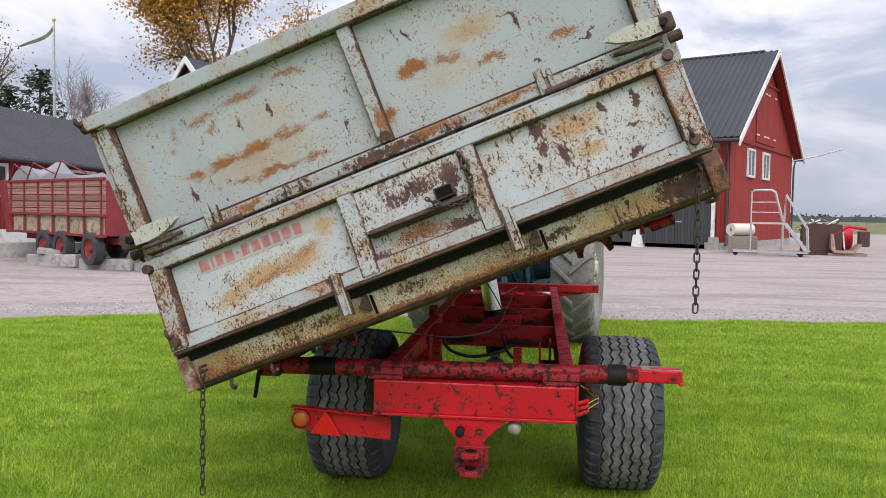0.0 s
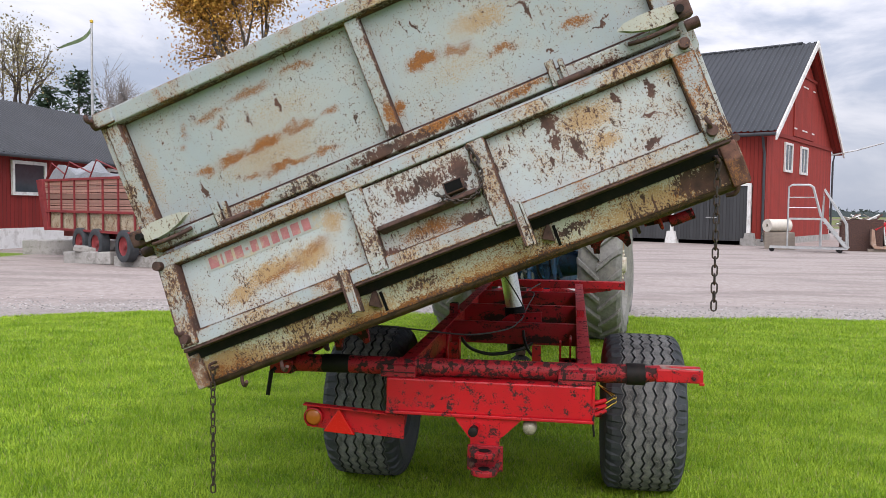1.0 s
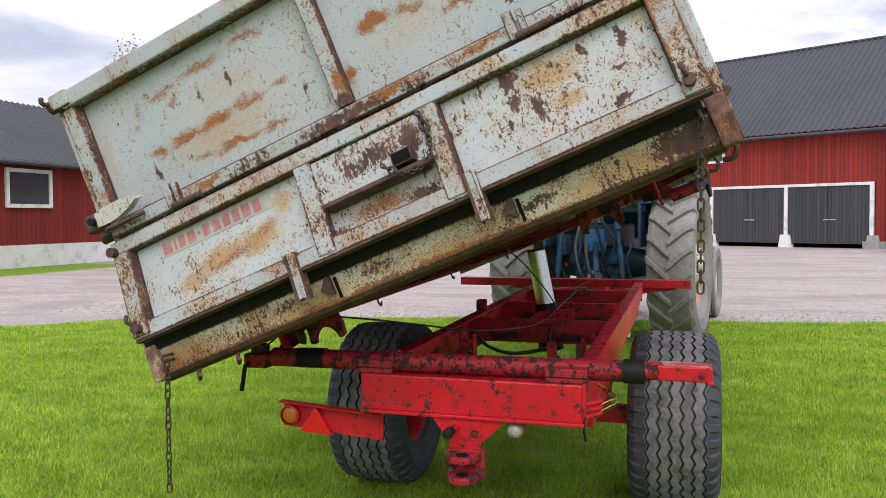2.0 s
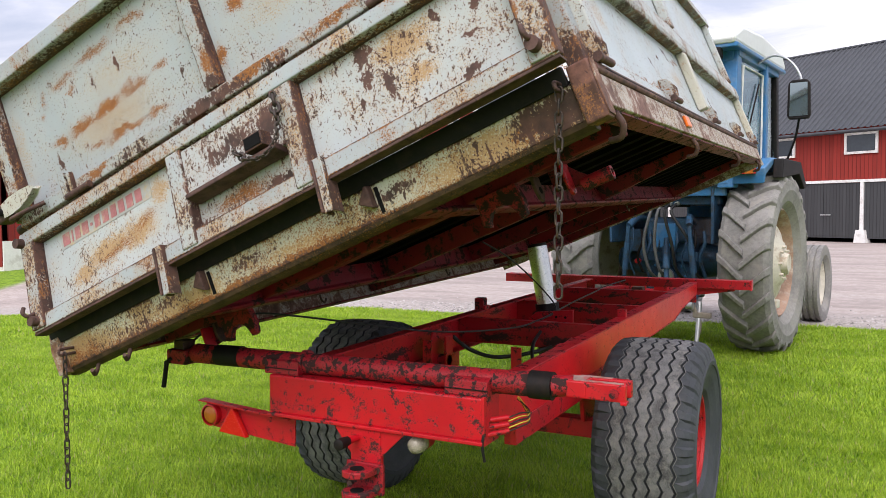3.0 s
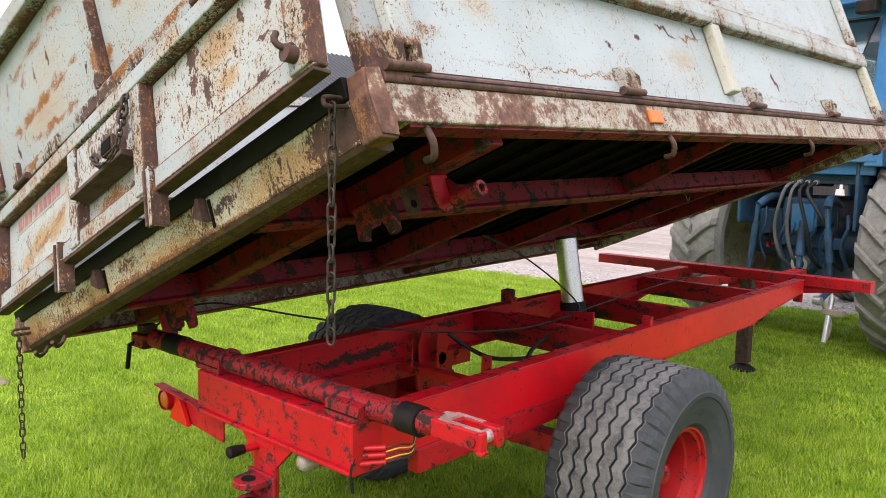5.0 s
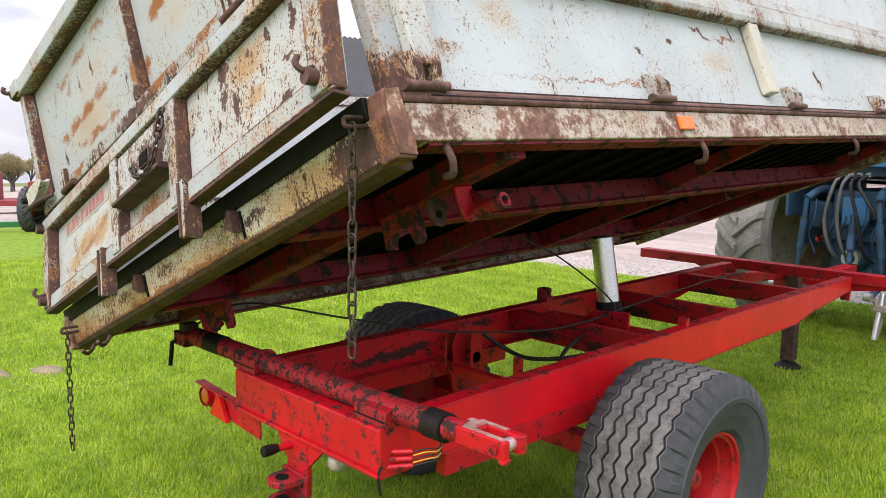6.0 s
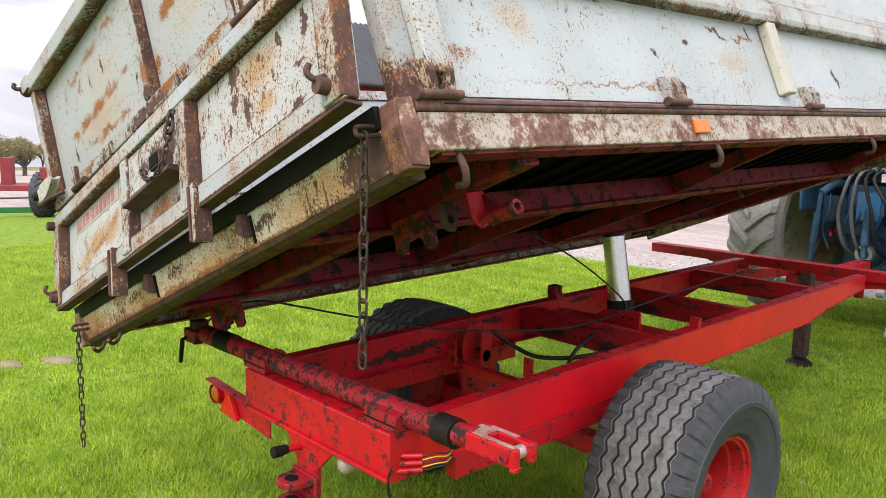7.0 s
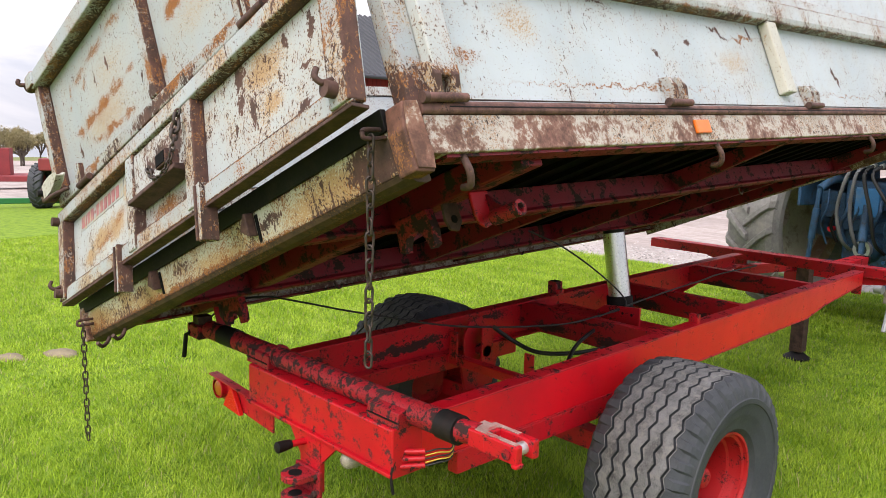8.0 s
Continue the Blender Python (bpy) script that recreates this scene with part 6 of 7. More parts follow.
def add_lugs(wheel, mat, r, half, lugs):
    """Slanting tread bars on both halves of a driving tyre, every bar a part of its own."""
    for side in (-1, 1):
        bm = bmesh.new()
        rings = []
        for x, turn, low, top, wide in ((-0.06, 0.00, -0.05, 0.0, 0.052), (0.25, 0.10, -0.05, -0.002, 0.054), (0.60, 0.225, -0.055, -0.008, 0.058), (0.90, 0.315, -0.075, -0.022, 0.066), (1.02, 0.345, -0.115, -0.075, 0.070)):
            ring = []
            for dw, rad in ((-wide / 2 - 0.012, r + low), (-wide / 2, r + top - 0.004), (-wide / 2 + 0.008, r + top), (wide / 2 - 0.008, r + top), (wide / 2, r + top - 0.004), (wide / 2 + 0.012, r + low)):
                aa = turn * 0.72 + dw / r
                ring.append(bm.verts.new((side * x * half, rad * math.sin(aa), rad * math.cos(aa))))
            rings.append(ring)
        for one, two in zip(rings, rings[1:]):
            for k in range(5):
                bm.faces.new((one[k], one[k + 1], two[k + 1], two[k]))
        bm.faces.new(rings[0])
        bm.faces.new(rings[-1][::-1])
        bmesh.ops.recalc_face_normals(bm, faces=bm.faces)
        mesh = bpy.data.meshes.new("tread_lug")
        bm.to_mesh(mesh)
        bm.free()
        mesh.materials.append(mat)
        for i in range(lugs):
            lug = new("tread_lug", mesh)
            lug.parent = wheel
            lug.matrix_basis = Matrix.Rotation(-2 * math.pi * (i + (0.5 if side > 0 else 0)) / lugs, 4, "X")


def front_tyre(r, half):
    prof = [(-half * 0.6, r * 0.60), (-half * 0.98, r * 0.74), (-half * 1.0, r * 0.88)]
    for c in (-0.78, -0.30, 0.30, 0.78):
        prof += [((c - 0.19) * half, r * 0.955), ((c - 0.15) * half, r * (1.0 - 0.02 * abs(c))), ((c + 0.15) * half, r * (1.0 - 0.02 * abs(c))), ((c + 0.19) * half, r * 0.955)]
    prof += [(half * 1.0, r * 0.88), (half * 0.98, r * 0.74), (half * 0.6, r * 0.60)]
    return spun(prof, 48)


RR = 0.865
for s in (-1, 1):
    wh = part("rear_wheel", lug_tyre(RR, 0.225, 22), M_TRACTYRE, tr, "dusty chevron-treaded rear tyre", m=Matrix.Translation((s * 0.835, 0, RR)))
    add_lugs(wh, M_TRACTYRE, RR, 0.225, 22)
    rim = part("rim", spun([(s * 0.135, 0.525), (s * 0.150, 0.505), (s * 0.10, 0.475), (s * 0.02, 0.455), (-s * 0.10, 0.455), (-s * 0.14, 0.525)], 48), M_RIMRUST, wh, "rusty pale rim ring", smooth=True)
    part("disc", spun([(s * 0.02, 0.455), (s * 0.055, 0.40), (s * 0.10, 0.33), (s * 0.115, 0.24), (s * 0.16, 0.20), (s * 0.16, 0.10), (s * 0.22, 0.085), (s * 0.22, 0.0)], 40), M_CREAM, wh, "cream wheel disc", smooth=True)
    for k in range(8):
        a = 2 * math.pi * k / 8
        part("wheel_nut", rod((s * 0.16, 0.15 * math.cos(a), 0.15 * math.sin(a)), (s * 0.195, 0.15 * math.cos(a), 0.15 * math.sin(a)), 0.016, None, 6), M_CREAM, wh)
    part("rim_lug", box((s * 0.06, -0.06, -0.44), (s * 0.13, 0.06, -0.36)), M_CREAM, wh, bevel=0.01)
    fw = part("front_wheel", front_tyre(0.475, 0.125), M_TRACTYRE, tr, "ribbed grey front tyre", m=Matrix.Translation((s * 0.80, 2.55, 0.475)))
    part("front_rim", spun([(s * 0.07, 0.29), (s * 0.05, 0.26), (s * 0.01, 0.22), (s * 0.02, 0.12), (s * 0.06, 0.09), (s * 0.06, 0.0)], 28), M_CREAM, fw, smooth=True)

part("rear_axle", rod((-0.62, 0, RR), (0.62, 0, RR), 0.115, None, 20), M_BLUEDARK, tr, smooth=True)
part("axle_trumpet", rod((0.18, 0, RR), (0.60, 0, RR), 0.19, 0.12, 20), M_BLUEDARK, tr, smooth=True)
part("axle_trumpet", rod((-0.18, 0, RR), (-0.60, 0, RR), 0.19, 0.12, 20), M_BLUEDARK, tr, smooth=True)
part("gearbox", box((-0.24, -0.30, 0.52), (0.24, 1.2, 1.12)), M_BLUEDARK, tr, "oily dark blue gearbox casting", bevel=0.03)
part("lift_housing", box((-0.22, -0.36, 1.05), (0.22, 0.55, 1.30)), M_BLUEDARK, tr, bevel=0.03)
part("pto_cover", spun([(-0.40, 0.0), (-0.40, 0.06), (-0.36, 0.10), (-0.30, 0.12)], 20, None, 1, False, (0, 0, 0.72)), M_BLUEDARK, tr, smooth=True)
part("pto_ring", spun([(-0.42, 0.045), (-0.42, 0.075), (-0.36, 0.08), (-0.36, 0.045)], 20, None, 1, True, (0, 0, 0.72)), M_ZINC, tr, smooth=True)
part("engine", box((-0.24, 1.2, 0.52), (0.24, 2.45, 1.05)), M_BLUEDARK, tr, bevel=0.03)
part("bonnet", prism([(1.05, 1.05), (2.95, 1.05), (2.98, 1.48), (2.85, 1.62), (1.05, 1.68)], 0, -0.30, 0.30), M_BLUE, tr, bevel=0.04)
part("front_grille", box((-0.26, 2.95, 0.80), (0.26, 3.0, 1.45)), M_BLACK, tr, bevel=0.01)
part("front_axle", rod((-0.72, 2.55, 0.50), (0.72, 2.55, 0.50), 0.06, None, 12), M_BLUEDARK, tr, smooth=True)
for s in (-1, 1):
    arm = part("lift_arm", bent(curve_points([(s * 0.20, -0.15, 1.24), (s * 0.25, -0.45, 1.30), (s * 0.30, -0.62, 1.22)], 4), 0.035), M_BLUEDARK, tr, smooth=True)
    part("lift_rod", rod((s * 0.30, -0.62, 1.22), (s * 0.36, -0.60, 0.62), 0.020, None, 12), M_BLUEDARK, tr, smooth=True)
    part("lift_rod_sleeve", rod((s * 0.315, -0.615, 1.05), (s * 0.345, -0.605, 0.78), 0.030, None, 12), M_BLUEDARK, tr, smooth=True)
    part("lower_link", bent(curve_points([(s * 0.25, -0.05, 0.52), (s * 0.33, -0.45, 0.56), (s * 0.40, -0.85, 0.50)], 4), 0.028), M_BLUEDARK, tr, smooth=True)
    part("link_ball", spun([(-0.03, 0.0), (-0.03, 0.035), (0.03, 0.035), (0.03, 0.0)], 14, None, 0, False, (s * 0.40, -0.88, 0.50)), M_ZINC, tr, smooth=True)
part("stabiliser_chain", bent(curve_points([(0.40, -0.80, 0.49), (0.45, -0.75, 0.32), (0.43, -0.78, 0.16)], 5), 0.020), M_WOODGREY, tr, smooth=True)
part("stabiliser_bar", rod((0.44, -0.72, 0.52), (0.46, -0.86, 0.17), 0.024, 0.018, 10), M_ZINC, tr, "worn steel swing bar", smooth=True)
part("stabiliser_fork", box((0.40, -0.80, 0.38), (0.56, -0.74, 0.43)), M_WOODGREY, tr, bevel=0.008)
part("top_link_bracket", box((-0.10, -0.42, 1.0), (0.10, -0.34, 1.24)), M_BLUE, tr, bevel=0.01)
part("top_link", rod((0.02, -0.45, 1.10), (0.05, -0.52, 0.70), 0.024, None, 12), M_BLUEDARK, tr, smooth=True)
part("top_link_sleeve", rod((0.025, -0.465, 1.02), (0.045, -0.505, 0.80), 0.036, None, 14), M_BLUEDARK, tr, smooth=True)
part("valve_block", box((-0.46, -0.30, 0.95), (-0.24, -0.12, 1.18)), M_BLUEDARK, tr, "blue valve block", bevel=0.012)
for i in range(4):
    part("coupler", rod((-0.06 + 0.07 * i, -0.44, 1.44), (-0.06 + 0.07 * i, -0.54, 1.43), 0.024, 0.020, 12), M_ZINC, tr, "steel hose coupler", smooth=True)
part("coupler_bar", box((-0.14, -0.44, 1.40), (0.24, -0.40, 1.47)), M_BLACK, tr, bevel=0.006)
for x0, x1, mat in ((-0.06, -0.16, M_HOSEGREY), (0.01, -0.05, M_HOSEGREY), (0.15, 0.30, M_HOSE), (0.08, 0.12, M_HOSE)):
    part("hose", bent(curve_points([(x0, -0.53, 1.43), (x0 - 0.02, -0.62, 1.34), (x1, -0.58, 1.05), (x1 + 0.02, -0.50, 0.80), (x1 + 0.05, -0.38, 0.70)], 6), 0.015), mat, tr, "hydraulic hose", smooth=True)
for i in range(9):
    x = -0.36 + 0.09 * i
    part("pipe_run", bent(curve_points([(x, -0.36, 1.20 - 0.02 * (i % 3)), (x + 0.03, -0.42, 1.05), (x - 0.02, -0.41, 0.90), (x + 0.02, -0.36, 0.72 + 0.03 * (i % 2))], 4), 0.009 + 0.004 * (i % 3)), (M_BLUEDARK, M_BLACK, M_BLUEDARK)[i % 3], tr, smooth=True)
for i in range(10):
    a = 2 * math.pi * i / 10
    part("bolt_head", rod((0.17 * math.cos(a), -0.30, 0.72 + 0.17 * math.sin(a)), (0.17 * math.cos(a), -0.325, 0.72 + 0.17 * math.sin(a)), 0.014, None, 6), M_BLUE, tr)
part("casting_plate", box((-0.30, -0.335, 0.86), (0.30, -0.295, 0.96)), M_BLUEDARK, tr, bevel=0.01)
part("red_knob", rod((-0.30, -0.34, 0.86), (-0.30, -0.40, 0.86), 0.025, None, 12), M_RED, tr, "small red knob", smooth=True)
# mudguards and cab
for s in (-1, 1):
    pts = [(-0.60, 1.60), (-0.63, 1.74), (-0.30, 1.85), (0.40, 1.86), (0.70, 1.72), (0.82, 1.45), (0.78, 1.44), (0.66, 1.66), (0.38, 1.79), (-0.28, 1.79), (-0.56, 1.68)]
    part("mudguard", prism(pts, 0, s * 0.50, s * 0.97), M_BLUE, tr, "blue mudguard", bevel=0.012)
    part("mudguard_wall", prism([(-0.58, 1.05), (-0.60, 1.70), (0.70, 1.70), (0.80, 1.05)], 0, s * 0.49, s * 0.52), M_BLUEDARK, tr, bevel=0.01)
    part("guard_flap", prism([(-0.34, 1.66), (-0.30, 1.84), (0.42, 1.84), (0.72, 1.60), (0.60, 1.58), (0.36, 1.72)], 0, s * 0.97, s * 1.06), M_BLACK, tr, "black rubber guard edge", bevel=0.01)
    lamp = part("tail_lamp", box((s * 0.72, -0.685, 1.69), (s * 0.90, -0.610, 1.765)), M_PLASTICRED, tr, "red and amber tail lamp", bevel=0.008)
    part("amber_lens", box((s * 0.82, -0.690, 1.692), (s * 0.898, -0.684, 1.763)), M_AMBER, lamp)
part("cab_floor", box((-0.55, -0.50, 1.42), (0.55, 1.10, 1.50)), M_BLUEDARK, tr, bevel=0.01)
part("cab_back_panel", box((-0.62, -0.58, 1.50), (0.62, -0.52, 1.72)), M_BLUE, tr, bevel=0.01)
cab_bot, cab_top = 1.72, 2.88
for s in (-1, 1):
    part("rear_pillar", prism([(-0.64, cab_bot - 0.15), (-0.46, cab_bot - 0.15), (-0.38, cab_top), (-0.50, cab_top)], 0, s * 0.56, s * 0.70), M_BLUE, tr, "blue cab pillar", bevel=0.012)
    part("door_pillar", prism([(0.42, cab_bot), (0.52, cab_bot), (0.52, cab_top), (0.44, cab_top)], 0, s * 0.64, s * 0.72), M_BLUE, tr, bevel=0.01)
    part("front_pillar", prism([(1.02, cab_bot - 0.3), (1.12, cab_bot - 0.3), (1.02, cab_top), (0.92, cab_top)], 0, s * 0.62, s * 0.70), M_BLACK, tr, bevel=0.01)
    part("side_sill", box((s * 0.62, -0.50, cab_bot - 0.08), (s * 0.72, 1.1, cab_bot + 0.04)), M_BLUE, tr, bevel=0.01)
    part("top_rail", box((s * 0.60, -0.50, cab_top - 0.10), (s * 0.71, 1.0, cab_top + 0.02)), M_BLUE, tr, bevel=0.01)
    g = part("side_glass", box((s * 0.672, -0.42, cab_bot + 0.06), (s * 0.678, 0.42, cab_top - 0.12)), M_CABGLASS, tr, "tinted side window")
    part("glass_rim", bent([(s * 0.69, -0.36, cab_bot + 0.10), (s * 0.69, 0.38, cab_bot + 0.10), (s * 0.69, 0.40, cab_top - 0.16), (s * 0.69, -0.30, cab_top - 0.16)], 0.012, 6, None, True), M_WHITE, g)
    part("side_glass", box((s * 0.665, 0.54, cab_bot + 0.06), (s * 0.671, 0.98, cab_top - 0.12)), M_CABGLASS, tr, "tinted door window")
part("rear_top_rail", box((-0.66, -0.52, cab_top - 0.14), (0.66, -0.42, cab_top)), M_BLUE, tr, bevel=0.01)
part("rear_sill", box((-0.66, -0.64, cab_bot - 0.12), (0.66, -0.52, cab_bot - 0.02)), M_BLUE, tr, bevel=0.01)
part("windscreen", box((-0.62, 1.02, cab_bot - 0.1), (0.62, 1.026, cab_top - 0.1)), M_CABGLASS, tr, "clear windscreen")
hatch = part("rear_window", box((-0.52, -0.006, -0.78), (0.52, 0.0, 0.0)), M_CABGLASS, tr, "rear window swung open", m=Matrix.Translation((0.02, -0.52, cab_top - 0.16)) @ Matrix.Rotation(radians(-38), 4, "X"))
part("window_rim", bent([(-0.52, 0, 0), (0.52, 0, 0), (0.52, 0, -0.78), (-0.52, 0, -0.78)], 0.013, 6, None, True), M_BLACK, hatch)
roof = part("cab_roof", prism([(-0.72, 2.86), (1.15, 2.86), (1.16, 2.93), (1.02, 3.03), (0.20, 3.09), (-0.50, 3.05), (-0.74, 2.94)], 0, -0.74, 0.74), M_ROOFWHITE, tr, "white cab roof", bevel=0.05)
part("roof_edge", box((-0.75, -0.70, 2.83), (0.75, 1.12, 2.87)), M_BLUE, tr, bevel=0.01)
part("work_lamp", box((0.44, -0.72, 2.74), (0.60, -0.62, 2.84)), M_BLACK, tr, bevel=0.015)
part("seat_back", box((-0.24, 0.0, 1.42), (0.24, 0.16, 2.15)), M_BLACK, tr, "dark tractor seat", bevel=0.05)
part("steering_wheel", bent([(0.20 * math.cos(a), 0.62 + 0.12 * math.sin(a), 2.02 + 0.16 * math.sin(a)) for a in [2 * math.pi * k / 18 for k in range(18)]], 0.014, 6, None, True), M_BLACK, tr, smooth=True)
part("wiper", rod((0.694, -0.1, 2.15), (0.694, 0.25, 2.62), 0.008, None, 6), M_BLACK, tr)
# mirror on a long arm
arm = part("mirror_arm", bent(curve_points([(0.70, 0.15, 2.80), (0.86, 0.12, 2.86), (1.02, 0.06, 2.78), (1.12, 0.04, 2.62), (1.13, 0.04, 2.45)], 6), 0.012), M_ZINC, tr, "thin steel mirror arm", smooth=True)
part("mirror_stay", bent(curve_points([(1.13, 0.04, 2.40), (1.08, 0.10, 2.10), (0.98, 0.20, 1.86)], 5), 0.011), M_BLACK, arm, smooth=True)
mr = part("mirror_housing", prism([(1.03, 2.22), (1.20, 2.22), (1.22, 2.26), (1.21, 2.56), (1.18, 2.59), (1.05, 2.59), (1.02, 2.56), (1.01, 2.26)], 1, 0.0, 0.05), M_BLACK, arm, "black mirror housing", bevel=0.012)
part("mirror_glass", prism([(1.035, 2.25), (1.195, 2.25), (1.19, 2.56), (1.04, 2.56)], 1, -0.004, -0.001), M_MIRROR, mr)
part("exhaust", rod((0.18, 1.7, 1.6), (0.18, 1.7, 2.5), 0.035, None, 14), M_BLACK, tr, smooth=True)


# ---- forage wagon by the low barn ----
WG_AT = Matrix.Translation((-13.1, 17.3, 0.12)) @ Matrix.Rotation(radians(-33.0), 4, "Z") @ Matrix.Scale(0.96, 4)
wg = thing("forage_wagon", "old red forage wagon with plank sides and torn tarpaulin", "farm wagon", WG_AT)
# x along the wagon from its tail, y across
part("wagon_bed", box((-1.75, -0.72, 0.78), (4.0, 0.85, 1.28)), M_WAGONRED, wg, bevel=0.01)
for i in range(6):
    part("lower_panel", box((-1.74 + 0.955 * i, -0.78, 0.80), (-0.80 + 0.955 * i, -0.725, 1.275)), M_RUSTPANEL, wg, "rust-stained lower sheet panel", bevel=0.008)
for i in range(5):
    part("side_plank", box((-2.10 + 0.05 * i, -0.82, 2.06 - 0.19 * i), (4.05, -0.77, 2.23 - 0.19 * i)), M_WOODOLD, wg, "worn red and grey plank", bevel=0.006)
part("far_side", box((-1.95, 0.85, 1.28), (4.05, 0.90, 2.22)), M_WOODOLD, wg)
part("front_wall", box((4.0, -0.8, 0.78), (4.06, 0.9, 2.2)), M_WAGONRED, wg)
for i in range(7):
    x = -1.75 + 0.93 * i
    part("stake", box((x, -0.86, 0.78), (x + 0.06, -0.81, 2.24)), M_WAGONRED, wg, bevel=0.005)
for z in (0.74, 1.28, 2.22):
    part("side_rail", box((-2.0 if z > 1 else -1.8, -0.87, z), (4.08, -0.80, z + 0.07)), M_WAGONRED, wg, bevel=0.005)
part("tail_frame", prism([(-2.55, 2.28), (-2.10, 2.30), (-1.70, 0.74), (-1.95, 0.72)], 1, -0.90, -0.72), M_WAGONRED, wg, "red slanting tail frame", bevel=0.01)
part("tail_frame", prism([(-2.55, 2.28), (-2.10, 2.30), (-1.70, 0.74), (-1.95, 0.72)], 1, 0.72, 0.90), M_WAGONRED, wg, bevel=0.01)
part("tail_gate", box((-2.30, -0.72, 1.30), (-2.24, 0.72, 2.22)), M_WAGONRED, wg)
bm = bmesh.new()
cols = []
for i in range(15):
    x = -2.0 + i * 0.42
    col = []
    for j in range(9):
        y = -0.80 + j * 0.21
        hump = 0.55 * math.exp(-((x + 1.3) ** 2) / 0.5) + 0.22 * math.exp(-((x - 0.6) ** 2) / 2.2)
        z = 2.30 + hump * (0.75 + 0.25 * math.sin(j * 1.1 + i)) + 0.05 * math.sin(i * 2.1 + j * 1.7)
        if j in (0, 8):
            z = 2.18 - 0.10 * (i % 3)
        col.append(bm.verts.new((x, y, z)))
    cols.append(col)
for a, b in zip(cols, cols[1:]):
    for j in range(8):
        bm.faces.new((a[j], b[j], b[j + 1], a[j + 1]))
part("tarpaulin", bm, M_TARP, wg, "crumpled grey tarpaulin")
for x0, x1 in ((-1.9, -0.6), (-0.6, 1.2), (1.2, 3.0)):
    part("hoop", bent([(x0, -0.84, 2.28), (x0 + 0.35, -0.8, 2.78), (x1, -0.80, 2.42)], 0.02), M_WAGONRED, wg, smooth=True)
part("wagon_frame", box((-1.6, -0.45, 0.55), (4.8, 0.45, 0.72)), M_WAGONRED, wg, bevel=0.01)
for x in (0.55, 1.62, 3.3):
    for s in (-1, 1):
        wl_ = part("wagon_wheel", spun([(-0.12, 0.26), (-0.15, 0.36), (-0.12, 0.43), (0.12, 0.43), (0.15, 0.36), (0.12, 0.26)], 32), M_TYRE, wg, "black wagon tyre", m=Matrix.Translation((x, s * 0.78, 0.43)) @ Matrix.Rotation(radians(90), 4, "Z"), smooth=True)
        part("rim", spun([(-0.10, 0.26), (-0.05, 0.22), (-0.05, 0.10), (-0.10, 0.08), (-0.10, 0.0)], 24), M_WAGONRED, wl_, "rusty red rim", smooth=True)
        part("rim", spun([(0.10, 0.26), (0.05, 0.22), (0.05, 0.10), (0.10, 0.08), (0.10, 0.0)], 24), M_WAGONRED, wl_, smooth=True)


# ---- concrete kerbs and slabs ----
rnd = random.Random(4)
for n_, (x, y, lx, ly, lz, rz) in enumerate(((-12.4, 15.9, 1.7, 0.55, 0.34, -14), (-10.55, 15.2, 1.6, 0.4, 0.30, -12), (-9.0, 15.0, 1.5, 0.35, 0.24, -10), (-12.6, 16.9, 1.5, 0.5, 0.30, 8), (-11.3, 16.3, 0.9, 0.4, 0.22, 25), (-14.5, 19.2, 4.6, 0.5, 0.50, 5))):
    bm = box((-lx / 2, -ly / 2, 0), (lx / 2, ly / 2, lz))
    ob = part("concrete_block", bm, M_CONCRETE, None, bevel=0.03)
    ob.matrix_world = pose(x, y, -0.02, rnd.uniform(-2, 2), rnd.uniform(-2, 2), rz)
    tagged(ob, "weathered grey concrete block on the gravel", "concrete block", group="concrete blocks")
for x, y, z, rz in ((-12.6, 15.9, 0.33, 30), (-11.6, 16.2, 0.30, -20)):
    ob = part("stone_slab", box((-0.35, -0.2, 0), (0.35, 0.2, 0.14)), M_CONCRETE, None, bevel=0.03)
    ob.matrix_world = pose(x, y, z - 0.02, 4, 6, rz)
    tagged(ob, "broken pale stone slab on a concrete block", "stone slab", group="concrete blocks")


# ---- rolling stairs, pallets, roll and scrap beside the barn ----
st = thing("rolling_stairs", "galvanised wheeled access stairs with railings", "access stairs", pose(8.40, 30.2, 0.0, 0, 0, -14) @ Matrix.Scale(0.92, 4))
part("base_rail", box((-0.1, 0.0, 0.15), (3.0, 0.08, 0.23)), M_ZINC, st)
part("base_rail", box((-0.1, 0.9, 0.15), (3.0, 0.98, 0.23)), M_ZINC, st)
for x in (0.0, 2.7):
    for y in (0.04, 0.94):
        part("castor", spun([(-0.03, 0.0), (-0.03, 0.11), (0.03, 0.11), (0.03, 0.0)], 14, None, 1, False, (x, y, 0.11)), M_BLACK, st, smooth=True)
part("platform", box((0.6, 0, 1.42), (2.0, 0.95, 1.50)), M_ZINC, st)
for x in (0.62, 1.95):
    for y in (0.03, 0.92):
        part("leg", rod((x, y, 0.2), (x, y, 1.45), 0.035, None, 8), M_ZINC, st)
for i in range(6):
    part("tread", box((2.05 + 0.16 * i, 0.04, 1.24 - 0.20 * i), (2.28 + 0.16 * i, 0.92, 1.28 - 0.20 * i)), M_ZINC, st)
